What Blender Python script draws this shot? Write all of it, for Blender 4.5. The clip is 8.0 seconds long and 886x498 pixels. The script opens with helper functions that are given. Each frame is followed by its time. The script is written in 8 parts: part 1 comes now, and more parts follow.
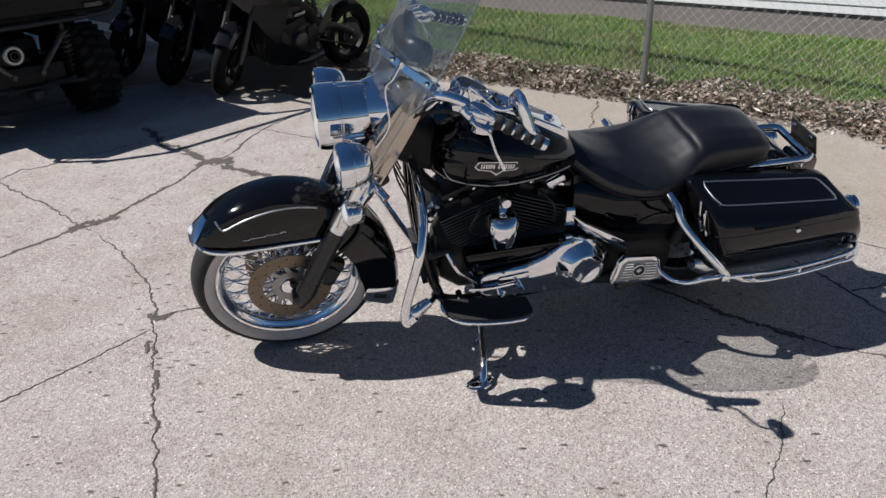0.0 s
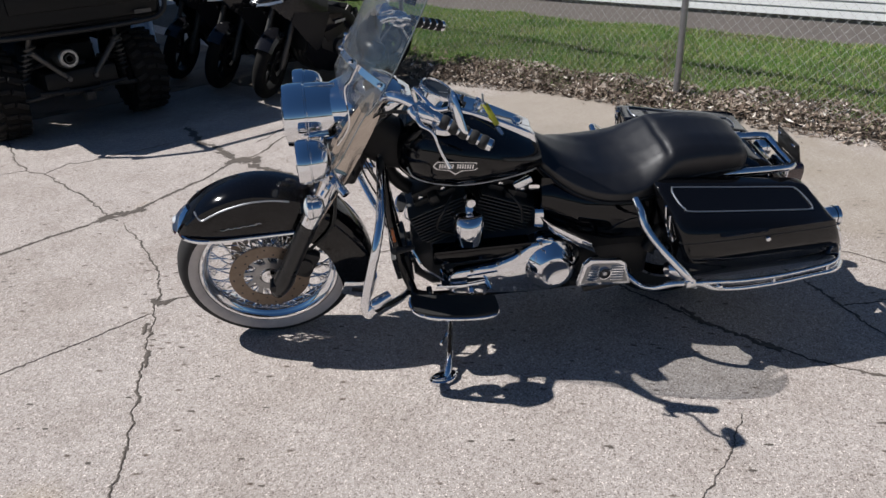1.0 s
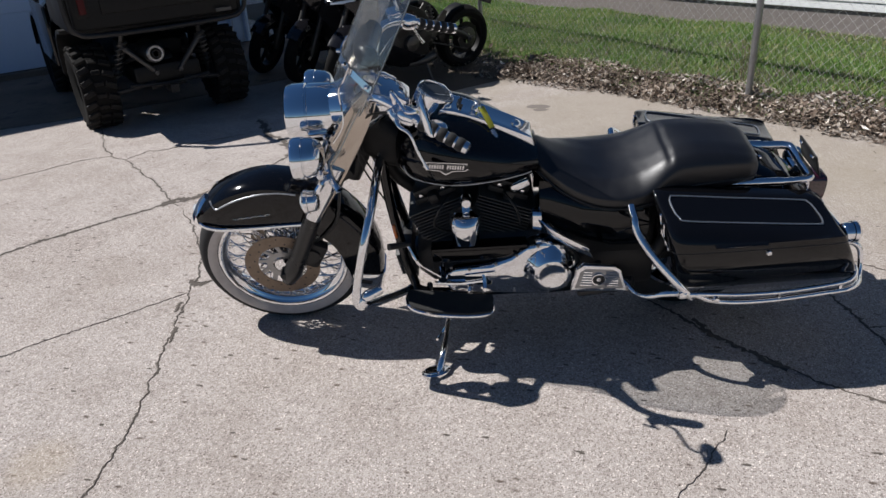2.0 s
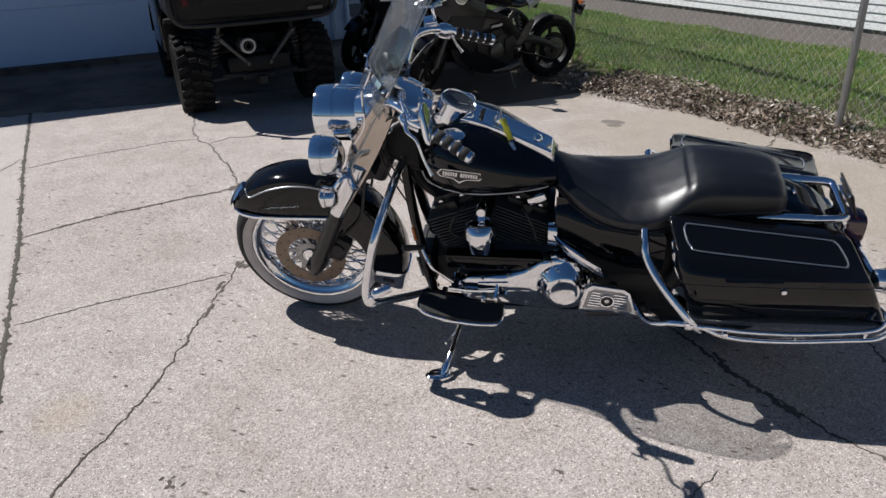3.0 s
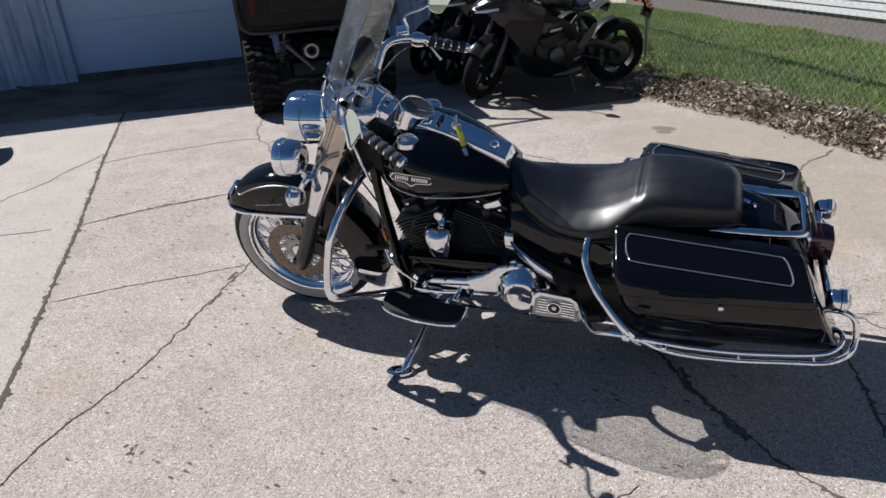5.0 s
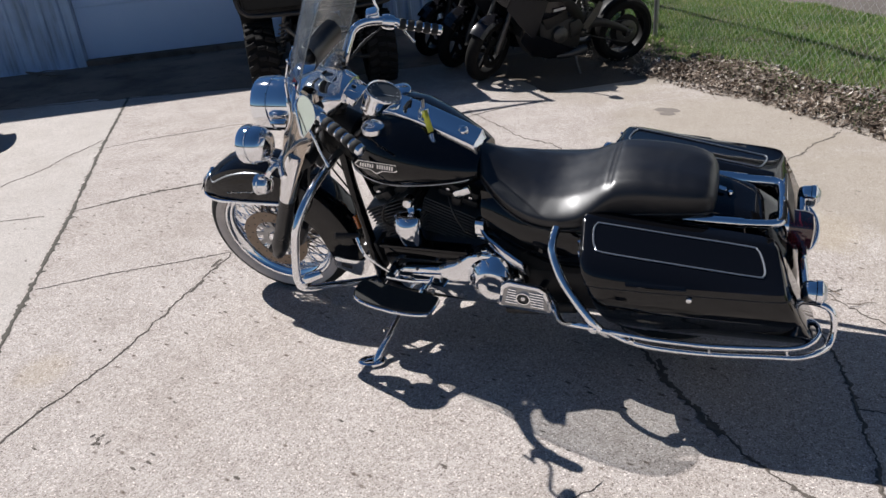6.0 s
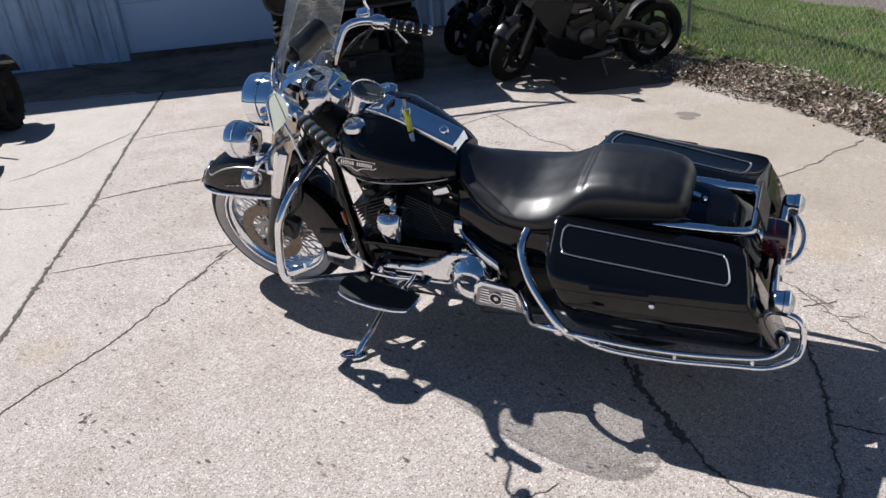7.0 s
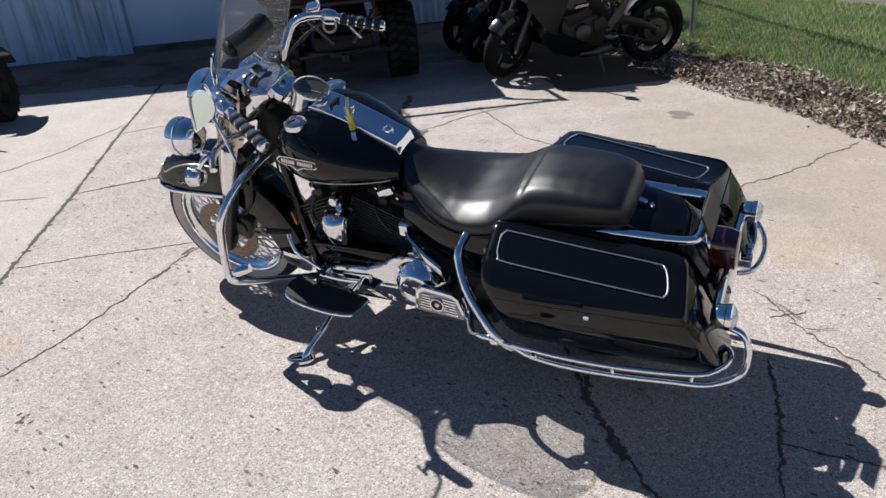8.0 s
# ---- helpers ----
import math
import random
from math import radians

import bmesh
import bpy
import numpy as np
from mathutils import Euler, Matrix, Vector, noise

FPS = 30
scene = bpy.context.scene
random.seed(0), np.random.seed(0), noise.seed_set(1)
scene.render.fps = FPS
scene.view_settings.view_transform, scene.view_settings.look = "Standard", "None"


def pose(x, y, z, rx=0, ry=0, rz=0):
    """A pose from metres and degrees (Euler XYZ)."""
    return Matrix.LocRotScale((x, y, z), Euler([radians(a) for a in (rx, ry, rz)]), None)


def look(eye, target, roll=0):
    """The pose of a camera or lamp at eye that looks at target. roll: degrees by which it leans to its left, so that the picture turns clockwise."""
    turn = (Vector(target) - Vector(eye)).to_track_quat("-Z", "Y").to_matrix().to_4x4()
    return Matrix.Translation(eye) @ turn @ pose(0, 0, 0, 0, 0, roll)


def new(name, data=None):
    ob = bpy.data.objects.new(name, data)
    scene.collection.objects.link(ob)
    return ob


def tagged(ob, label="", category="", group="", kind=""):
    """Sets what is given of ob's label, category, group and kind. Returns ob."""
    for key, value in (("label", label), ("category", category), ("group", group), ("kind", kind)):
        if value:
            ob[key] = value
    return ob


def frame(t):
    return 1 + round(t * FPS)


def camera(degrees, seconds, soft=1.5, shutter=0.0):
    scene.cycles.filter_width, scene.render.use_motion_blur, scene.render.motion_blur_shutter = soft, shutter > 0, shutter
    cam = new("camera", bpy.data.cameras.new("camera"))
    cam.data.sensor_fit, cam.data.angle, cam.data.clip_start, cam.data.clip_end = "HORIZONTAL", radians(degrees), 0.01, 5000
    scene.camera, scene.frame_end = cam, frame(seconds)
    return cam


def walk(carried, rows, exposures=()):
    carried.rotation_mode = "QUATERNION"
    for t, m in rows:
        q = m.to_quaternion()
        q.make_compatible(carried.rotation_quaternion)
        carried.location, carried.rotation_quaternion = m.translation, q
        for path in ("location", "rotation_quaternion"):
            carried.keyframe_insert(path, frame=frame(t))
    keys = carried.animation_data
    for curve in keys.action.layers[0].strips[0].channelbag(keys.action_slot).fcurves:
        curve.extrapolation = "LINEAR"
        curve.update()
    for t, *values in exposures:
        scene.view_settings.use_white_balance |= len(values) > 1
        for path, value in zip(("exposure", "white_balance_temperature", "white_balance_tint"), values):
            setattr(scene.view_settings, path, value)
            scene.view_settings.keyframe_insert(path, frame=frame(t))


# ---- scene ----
cam = camera(63.8, 8.0)
METRES, EYE, TILT, LEAN, TURN = 2.451, 1.62, 0.0, 0.0, 0.0
ROWS = [
    (0.0, 0.0, 0.0, 0.0, -0.86, -27.44, 1.66),
    (0.5, 0.072, -0.0354, -0.0027, 1.95, -27.8, 2.32),
    (1.0, 0.1493, -0.0321, -0.0037, 4.99, -26.61, 2.37),
    (1.5, 0.2265, -0.027, 0.0037, 9.24, -26.14, 2.89),
    (1.7, 0.2628, -0.0295, 0.0035, 11.02, -26.29, 3.19),
    (2.8, 0.4055, -0.0221, 0.0092, 20.86, -26.32, 2.60),
    (3.0, 0.4342, -0.0046, 0.0089, 23.02, -25.79, 1.92),
    (3.5, 0.4961, 0.0256, 0.0168, 26.14, -25.27, 1.6),
    (4.0, 0.572, 0.0345, 0.0172, 29.72, -24.36, 2.45),
    (4.5, 0.6303, 0.0522, 0.0132, 31.71, -24.93, 3.07),
    (4.7, 0.6423, 0.0589, 0.0133, 31.93, -25.14, 3.34),
    (5.8, 0.7003, 0.1334, 0.0069, 33.33, -25.70, 4.21),
    (6.0, 0.7116, 0.1431, 0.0051, 33.86, -26.53, 4.52),
    (6.5, 0.7499, 0.164, 0.0079, 36.49, -26.31, 4.82),
    (7.0, 0.7997, 0.1909, 0.0026, 37.92, -26.31, 4.46),
    (7.5, 0.8346, 0.2195, -0.0014, 38.35, -27.09, 4.72),
    (8.0, 0.8624, 0.2895, -0.0106, 39.79, -26.56, 4.4),
]
walk(cam, [(t, pose(0, 0, EYE, TILT, LEAN, TURN) @ pose(METRES * x, METRES * y, METRES * z, 90 + pitch, roll, yaw)) for t, x, y, z, yaw, pitch, roll in ROWS],
     exposures=[(0.0, 0.21), (1.5, 0.18), (3.5, 0.24), (4.5, 0.26), (6.0, 0.43), (7.0, 0.50), (8.0, 0.50)])

# ---- light: high spring sun from beyond the machine, clear sky ----
SUN_AWAY = Vector((0.795, -0.035, -1.0)).normalized()
SUN_EL = math.asin(-SUN_AWAY.z)
SUN_AZ = math.atan2(-SUN_AWAY.x, -SUN_AWAY.y)
world = bpy.data.worlds.new("sky")
scene.world = world
world.use_nodes = True
wn = world.node_tree.nodes
wl = world.node_tree.links
sky = wn.new("ShaderNodeTexSky")
sky.sky_type = "NISHITA"
sky.sun_disc = False
sky.sun_elevation = SUN_EL
sky.sun_rotation = SUN_AZ
sky.altitude = 1200
sky.air_density, sky.dust_density, sky.ozone_density = 1.0, 0.0, 4.0
wn["Background"].inputs["Strength"].default_value = 0.0455
deep = wn.new("ShaderNodeHueSaturation")
deep.inputs["Saturation"].default_value = 1.14
deep.inputs["Value"].default_value = 1.0
wl.new(sky.outputs[0], deep.inputs["Color"])
wl.new(deep.outputs[0], wn["Background"].inputs["Color"])
sun_data = bpy.data.lights.new("sun", "SUN")
sun_data.energy, sun_data.angle, sun_data.color = 5.0, radians(0.53), (1.0, 0.978, 0.966)
sun = new("sun", sun_data)
sun.matrix_world = look((0, 0, 12), Vector((0, 0, 12)) + SUN_AWAY)


# ---- materials ----
def mat(name, color=(0.5, 0.5, 0.5), rough=0.5, metal=0.0, coat=0.0, spec=0.5):
    m = bpy.data.materials.new(name)
    m.use_nodes = True
    p = m.node_tree.nodes["Principled BSDF"]
    p.inputs["Base Color"].default_value = (*color, 1)
    p.inputs["Roughness"].default_value = rough
    p.inputs["Metallic"].default_value = metal
    p.inputs["Coat Weight"].default_value = coat
    p.inputs["Coat Roughness"].default_value = 0.03
    p.inputs["Specular IOR Level"].default_value = spec
    return m


def node(m, kind, **values):
    n = m.node_tree.nodes.new(kind)
    for k, v in values.items():
        n.inputs[k.replace("_", " ")].default_value = v
    return n


def link(m, a, b):
    m.node_tree.links.new(a, b)


def bsdf(m):
    return m.node_tree.nodes["Principled BSDF"]


def coords(m, kind="Object"):
    return m.node_tree.nodes.new("ShaderNodeTexCoord").outputs[kind]


def noise_tex(m, co, scale, detail=4, rough=0.6):
    n = node(m, "ShaderNodeTexNoise", Scale=scale, Detail=detail, Roughness=rough)
    link(m, co, n.inputs["Vector"])
    return n.outputs["Fac"]


def ramp(m, fac, stops):
    r = m.node_tree.nodes.new("ShaderNodeValToRGB")
    e = r.color_ramp.elements
    while len(e) < len(stops):
        e.new(0.5)
    for i, (pos, c) in enumerate(stops):
        e[i].position = pos
        e[i].color = (*c, 1) if len(c) == 3 else c
    link(m, fac, r.inputs["Fac"])
    return r.outputs["Color"]


def mix(m, fac, a, b, mode="MIX"):
    n = m.node_tree.nodes.new("ShaderNodeMix")
    n.data_type, n.blend_type = "RGBA", mode
    for sock, v in ((n.inputs[0], fac), (n.inputs[6], a), (n.inputs[7], b)):
        if hasattr(v, "is_output"):
            link(m, v, sock)
        elif isinstance(v, (int, float)):
            sock.default_value = v
        else:
            sock.default_value = (*v, 1)
    return n.outputs[2]


def bump(m, height, strength=0.3, distance=0.01):
    b = node(m, "ShaderNodeBump", Strength=strength, Distance=distance)
    link(m, height, b.inputs["Height"])
    link(m, b.outputs["Normal"], bsdf(m).inputs["Normal"])
    return b


def speckled(name, dark, light, scale, rough, metal=0.0, bump_strength=0.15, distance=0.002, coat=0.0, spec=0.5):
    """Colour that wanders between two tones at two scales, with fine relief."""
    m = mat(name, dark, rough, metal, coat, spec)
    co = coords(m)
    big = noise_tex(m, co, scale * 0.12, 3)
    fine = noise_tex(m, co, scale, 5)
    c = mix(m, big, dark, light)
    c = mix(m, 0.35, c, ramp(m, fine, [(0.3, dark), (0.7, light)]))
    link(m, c, bsdf(m).inputs["Base Color"])
    bump(m, fine, bump_strength, distance)
    r = ramp(m, big, [(0.3, (rough * 0.85,) * 3), (0.7, (min(1, rough * 1.15),) * 3)])
    link(m, r, bsdf(m).inputs["Roughness"])
    return m


def concrete():
    m = mat("exposed_aggregate_concrete", (0.4, 0.37, 0.33), 0.88, 0, 0, 0.3)
    co = coords(m)
    big = noise_tex(m, co, 0.55, 4, 0.6)
    mid = noise_tex(m, co, 3.2, 5, 0.65)
    grain = noise_tex(m, co, 260, 2, 0.8)
    base = ramp(m, big, [(0.28, (0.390, 0.348, 0.318)), (0.5, (0.452, 0.414, 0.389)), (0.75, (0.494, 0.457, 0.436))])
    base = mix(m, 0.42, base, ramp(m, mid, [(0.3, (0.29, 0.255, 0.225)), (0.52, (0.43, 0.40, 0.375)), (0.7, (0.51, 0.48, 0.455))]))
    # pebbles of the aggregate, pinkish, grey and white
    v = node(m, "ShaderNodeTexVoronoi", Scale=230.0)
    link(m, co, v.inputs["Vector"])
    peb = ramp(m, v.outputs["Color"], [(0.10, (0.33, 0.29, 0.27)), (0.28, (0.80, 0.76, 0.74)), (0.6, (1.05, 1.02, 1.0)), (0.8, (1.18, 1.17, 1.16)), (0.91, (2.0, 1.98, 1.95))])
    base = mix(m, 0.76, base, peb, "MULTIPLY")
    v1 = node(m, "ShaderNodeTexVoronoi", Scale=110.0)
    link(m, co, v1.inputs["Vector"])
    peb = ramp(m, v1.outputs["Color"], [(0.12, (0.62, 0.58, 0.56)), (0.3, (0.97, 0.96, 0.95)), (0.8, (1.05, 1.05, 1.05)), (0.95, (1.35, 1.34, 1.33))])
    base = mix(m, 0.62, base, peb, "MULTIPLY")
    v3 = node(m, "ShaderNodeTexVoronoi", Scale=85.0)
    link(m, co, v3.inputs["Vector"])
    dots = ramp(m, v3.outputs["Distance"], [(0.16, (0.42, 0.39, 0.37)), (0.30, (1, 1, 1))])
    few = ramp(m, v3.outputs["Color"], [(0.52, (0, 0, 0)), (0.56, (1, 1, 1))])
    base = mix(m, few, base, mix(m, 1.0, base, dots, "MULTIPLY"))
    # small lengthwise pits where stones have come out
    sq = m.node_tree.nodes.new("ShaderNodeMapping")
    sq.inputs["Rotation"].default_value = (0, 0, 0.75)
    sq.inputs["Scale"].default_value = (0.45, 1.0, 1.0)
    link(m, co, sq.inputs["Vector"])
    v2 = node(m, "ShaderNodeTexVoronoi", Scale=30.0)
    link(m, sq.outputs[0], v2.inputs["Vector"])
    chips = ramp(m, v2.outputs["Distance"], [(0.10, (0.32, 0.28, 0.25)), (0.25, (1, 1, 1))])
    some = ramp(m, v2.outputs["Color"], [(0.76, (0, 0, 0)), (0.78, (1, 1, 1))])
    base = mix(m, some, base, mix(m, 1.0, base, chips, "MULTIPLY"))
    base = mix(m, 0.72, base, ramp(m, grain, [(0.28, (0.5, 0.47, 0.45)), (0.5, (0.98, 0.97, 0.96)), (0.75, (1.4, 1.4, 1.4))]), "MULTIPLY")
    # the slab beyond the straight joint is finer and paler
    over = m.node_tree.nodes.new("ShaderNodeVectorMath")
    over.operation = "DOT_PRODUCT"
    over.inputs[1].default_value = (-0.650, -0.760, 0)
    link(m, co, over.inputs[0])
    lift = m.node_tree.nodes.new("ShaderNodeMath")
    lift.inputs[1].default_value = 0.082
    link(m, over.outputs["Value"], lift.inputs[0])
    slab = ramp(m, lift.outputs[0], [(0.0, (0, 0, 0)), (0.02, (0.55, 0.55, 0.55))])
    base = mix(m, slab, base, mix(m, 0.35, (0.500, 0.470, 0.435), base))
    # damp stains, rust
    st = ramp(m, noise_tex(m, co, 1.15, 6, 0.7), [(0.60, (1, 1, 1)), (0.72, (0.78, 0.75, 0.72))])
    base = mix(m, 0.8, base, st, "MULTIPLY")
    ru = ramp(m, noise_tex(m, co, 2.3, 4, 0.5), [(0.70, (0, 0, 0)), (0.82, (0.4, 0.4, 0.4))])
    base = mix(m, ru, base, (0.42, 0.31, 0.19))
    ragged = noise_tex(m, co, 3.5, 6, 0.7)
    rust, damp, shade_tone, dirt = (0.44, 0.34, 0.19), (0.20, 0.18, 0.16), (0.13, 0.118, 0.11), (0.31, 0.265, 0.205)
    # spots under the vehicles and by the garage put shade into the colour
    for x, y, r, tone, amount in ((-1.09, 1.36, 0.12, rust, 0.22), (1.40, 4.00, 0.24, rust, 0.36), (1.27, 4.07, 0.05, rust, 0.4), (0.70, 5.06, 0.20, damp, 0.5), (1.24, 4.48, 0.17, damp, 0.42), (-2.9, 6.2, 1.0, shade_tone, 0.6), (-1.7, 6.9, 0.9, shade_tone, 0.8), (-0.9, 6.95, 0.75, shade_tone, 0.75), (-1.35, 6.35, 0.5, shade_tone, 0.6), (-5.3, 5.9, 1.1, shade_tone, 0.6), (-4.2, 7.3, 1.3, shade_tone, 0.65), (-6.6, 4.2, 1.0, damp, 0.7), (-0.9, 6.6, 0.9, dirt, 0.8), (0.6, 5.6, 0.9, dirt, 0.8), (1.7, 4.7, 0.85, dirt, 0.8), (2.6, 3.8, 0.9, dirt, 0.75), (1.15, 6.54, 0.25, damp, 0.4)):
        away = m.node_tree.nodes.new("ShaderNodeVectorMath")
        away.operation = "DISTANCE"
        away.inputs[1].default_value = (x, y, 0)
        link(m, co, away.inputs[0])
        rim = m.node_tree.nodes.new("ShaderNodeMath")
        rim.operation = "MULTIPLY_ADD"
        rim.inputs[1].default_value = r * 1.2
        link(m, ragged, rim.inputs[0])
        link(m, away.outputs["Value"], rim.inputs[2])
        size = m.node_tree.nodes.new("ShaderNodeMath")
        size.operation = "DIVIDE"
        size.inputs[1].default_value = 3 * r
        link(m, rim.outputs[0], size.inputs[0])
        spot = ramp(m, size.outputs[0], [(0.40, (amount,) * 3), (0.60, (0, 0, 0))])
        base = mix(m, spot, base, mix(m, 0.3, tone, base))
    link(m, base, bsdf(m).inputs["Base Color"])
    h = mix(m, 0.5, grain, v.outputs["Distance"])
    bump(m, h, 0.8, 0.005)
    return m


def apron_mat():
    """Old stained concrete, worn smooth, with dark patches; its tone also deepens garage shade."""
    m = mat("stained_apron", (0.25, 0.215, 0.185), 0.85, 0, 0, 0.3)
    co = coords(m)
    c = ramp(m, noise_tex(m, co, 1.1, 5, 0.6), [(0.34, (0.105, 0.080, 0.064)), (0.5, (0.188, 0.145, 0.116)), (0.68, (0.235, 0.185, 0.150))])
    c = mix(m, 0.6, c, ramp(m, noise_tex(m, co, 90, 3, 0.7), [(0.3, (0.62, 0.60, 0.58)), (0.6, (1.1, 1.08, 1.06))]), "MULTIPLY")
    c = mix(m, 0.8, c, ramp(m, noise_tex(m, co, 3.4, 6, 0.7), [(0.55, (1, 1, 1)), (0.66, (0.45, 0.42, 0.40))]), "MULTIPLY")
    link(m, c, bsdf(m).inputs["Base Color"])
    bump(m, noise_tex(m, co, 120, 3), 0.5, 0.004)
    return m


def grass_mat():
    m = mat("grass", (0.08, 0.16, 0.03), 0.55, 0, 0, 0.25)
    g = m.node_tree.nodes.new("ShaderNodeNewGeometry")
    c = ramp(m, g.outputs["Random Per Island"], [(0.0, (0.098, 0.205, 0.042)), (0.5, (0.150, 0.282, 0.066)), (0.80, (0.215, 0.330, 0.095)), (0.91, (0.42, 0.41, 0.20)), (1.0, (0.56, 0.50, 0.31))])
    patchy = ramp(m, noise_tex(m, coords(m), 1.3, 4), [(0.33, (0.72, 0.88, 0.66)), (0.68, (1.30, 1.10, 1.10))])
    link(m, mix(m, 1.0, c, patchy, "MULTIPLY"), bsdf(m).inputs["Base Color"])
    bsdf(m).inputs["Subsurface Weight"].default_value = 0.0
    return m


def leaf_mat():
    m = mat("dry_leaf", (0.3, 0.2, 0.1), 0.75, 0, 0, 0.25)
    g = m.node_tree.nodes.new("ShaderNodeNewGeometry")
    c = ramp(m, g.outputs["Random Per Island"], [(0.0, (0.060, 0.043, 0.032)), (0.3, (0.170, 0.125, 0.094)), (0.62, (0.32, 0.255, 0.200)), (0.88, (0.48, 0.41, 0.34)), (0.95, (0.63, 0.56, 0.48)), (1.0, (0.88, 0.83, 0.76))])
    drift = ramp(m, noise_tex(m, coords(m), 2.6, 4), [(0.36, (0.62, 0.60, 0.58)), (0.62, (1.12, 1.12, 1.12))])
    link(m, mix(m, 1.0, c, drift, "MULTIPLY"), bsdf(m).inputs["Base Color"])
    return m


def glass_mat():
    """Thin polycarbonate sheet: mostly clear, a little tint, a gloss that grows towards grazing angles."""
    m = bpy.data.materials.new("clear_polycarbonate")
    m.use_nodes = True
    nt = m.node_tree
    nt.nodes.remove(nt.nodes["Principled BSDF"])
    tr = nt.nodes.new("ShaderNodeBsdfTransparent")
    tr.inputs["Color"].default_value = (0.86, 0.87, 0.87, 1)
    gl = nt.nodes.new("ShaderNodeBsdfGlossy")
    gl.inputs["Roughness"].default_value = 0.03
    fr = nt.nodes.new("ShaderNodeLayerWeight")
    fr.inputs["Blend"].default_value = 0.5
    steep = nt.nodes.new("ShaderNodeMath")
    steep.operation = "POWER"
    steep.inputs[1].default_value = 4.0
    nt.links.new(fr.outputs["Facing"], steep.inputs[0])
    gloss = nt.nodes.new("ShaderNodeMath")
    gloss.operation = "MULTIPLY_ADD"
    gloss.inputs[1].default_value, gloss.inputs[2].default_value = 0.45, 0.085
    nt.links.new(steep.outputs[0], gloss.inputs[0])
    # dust and fine scratches
    film = nt.nodes.new("ShaderNodeBsdfDiffuse")
    film.inputs["Color"].default_value = (0.75, 0.78, 0.80, 1)
    glow = nt.nodes.new("ShaderNodeBsdfTranslucent")
    glow.inputs["Color"].default_value = (0.78, 0.80, 0.82, 1)
    haze = nt.nodes.new("ShaderNodeMixShader")
    haze.inputs[0].default_value = 0.6
    nt.links.new(film.outputs[0], haze.inputs[1])
    nt.links.new(glow.outputs[0], haze.inputs[2])
    dust = nt.nodes.new("ShaderNodeMixShader")
    dust.inputs[0].default_value = 0.035
    nt.links.new(tr.outputs[0], dust.inputs[1])
    nt.links.new(haze.outputs[0], dust.inputs[2])
    mx = nt.nodes.new("ShaderNodeMixShader")
    nt.links.new(gloss.outputs[0], mx.inputs[0])
    nt.links.new(dust.outputs[0], mx.inputs[1])
    nt.links.new(gl.outputs[0], mx.inputs[2])
    nt.links.new(mx.outputs[0], nt.nodes["Material Output"].inputs["Surface"])
    return m


def corrugated_mat():
    m = mat("weathered_painted_steel", (0.42, 0.47, 0.5), 0.55)
    co = coords(m)
    mp = m.node_tree.nodes.new("ShaderNodeMapping")
    mp.inputs["Scale"].default_value = (7.0, 7.0, 0.5)
    link(m, co, mp.inputs["Vector"])
    streak = noise_tex(m, mp.outputs[0], 1.6, 5, 0.65)
    c = ramp(m, streak, [(0.30, (0.12, 0.145, 0.18)), (0.48, (0.43, 0.55, 0.70)), (0.7, (0.58, 0.71, 0.86))])
    c = mix(m, 0.4, c, ramp(m, noise_tex(m, co, 3, 4), [(0.35, (0.36, 0.45, 0.56)), (0.65, (0.58, 0.71, 0.86))]))
    link(m, c, bsdf(m).inputs["Base Color"])
    return m


def painted_black():
    m = mat("black_gloss_paint", (0.0028, 0.0028, 0.0034), 0.3, 0, 1.0, 0.0)
    bsdf(m).inputs["Coat IOR"].default_value = 1.45
    n = noise_tex(m, coords(m), 260, 2)
    r = ramp(m, noise_tex(m, coords(m), 9, 4), [(0.35, (0.025,) * 3), (0.75, (0.10,) * 3)])
    link(m, r, bsdf(m).inputs["Coat Roughness"])
    bump(m, n, 0.01, 0.0004)
    return m


def vinyl_mat():
    m = mat("black_vinyl", (0.0055, 0.006, 0.0082), 0.38, 0, 0, 0.58)
    co = coords(m)
    v = node(m, "ShaderNodeTexVoronoi", Scale=330.0)
    link(m, co, v.inputs["Vector"])
    big = noise_tex(m, co, 11, 3)
    fold = node(m, "ShaderNodeTexWave", Scale=4.0, Distortion=9.0, Detail=2.0)
    link(m, co, fold.inputs["Vector"])
    soft = mix(m, 0.55, big, fold.outputs["Fac"])
    bump(m, mix(m, 0.80, v.outputs["Distance"], soft), 0.16, 0.006)
    r = ramp(m, noise_tex(m, co, 6, 4), [(0.3, (0.33,) * 3), (0.7, (0.43,) * 3)])
    link(m, r, bsdf(m).inputs["Roughness"])
    return m


def chrome_mat():
    m = mat("chrome", (0.82, 0.83, 0.85), 0.03, 1.0)
    r = ramp(m, noise_tex(m, coords(m), 22, 4), [(0.35, (0.015,) * 3), (0.75, (0.075,) * 3)])
    link(m, r, bsdf(m).inputs["Roughness"])
    return m


CHROME = chrome_mat()
BLACK = painted_black()
VINYL = vinyl_mat()
SATIN = speckled("black_wrinkle_coat", (0.012, 0.012, 0.012), (0.026, 0.025, 0.025), 160, 0.42, spec=0.3)
FORKBLACK = speckled("satin_black_lower", (0.010, 0.010, 0.010), (0.020, 0.020, 0.020), 90, 0.3)
RUBBER = speckled("tyre_rubber", (0.016, 0.016, 0.016), (0.034, 0.033, 0.032), 60, 0.7, spec=0.3)
WHITEWALL = speckled("dusty_whitewall_rubber", (0.36, 0.33, 0.31), (0.58, 0.54, 0.51), 28, 0.7)
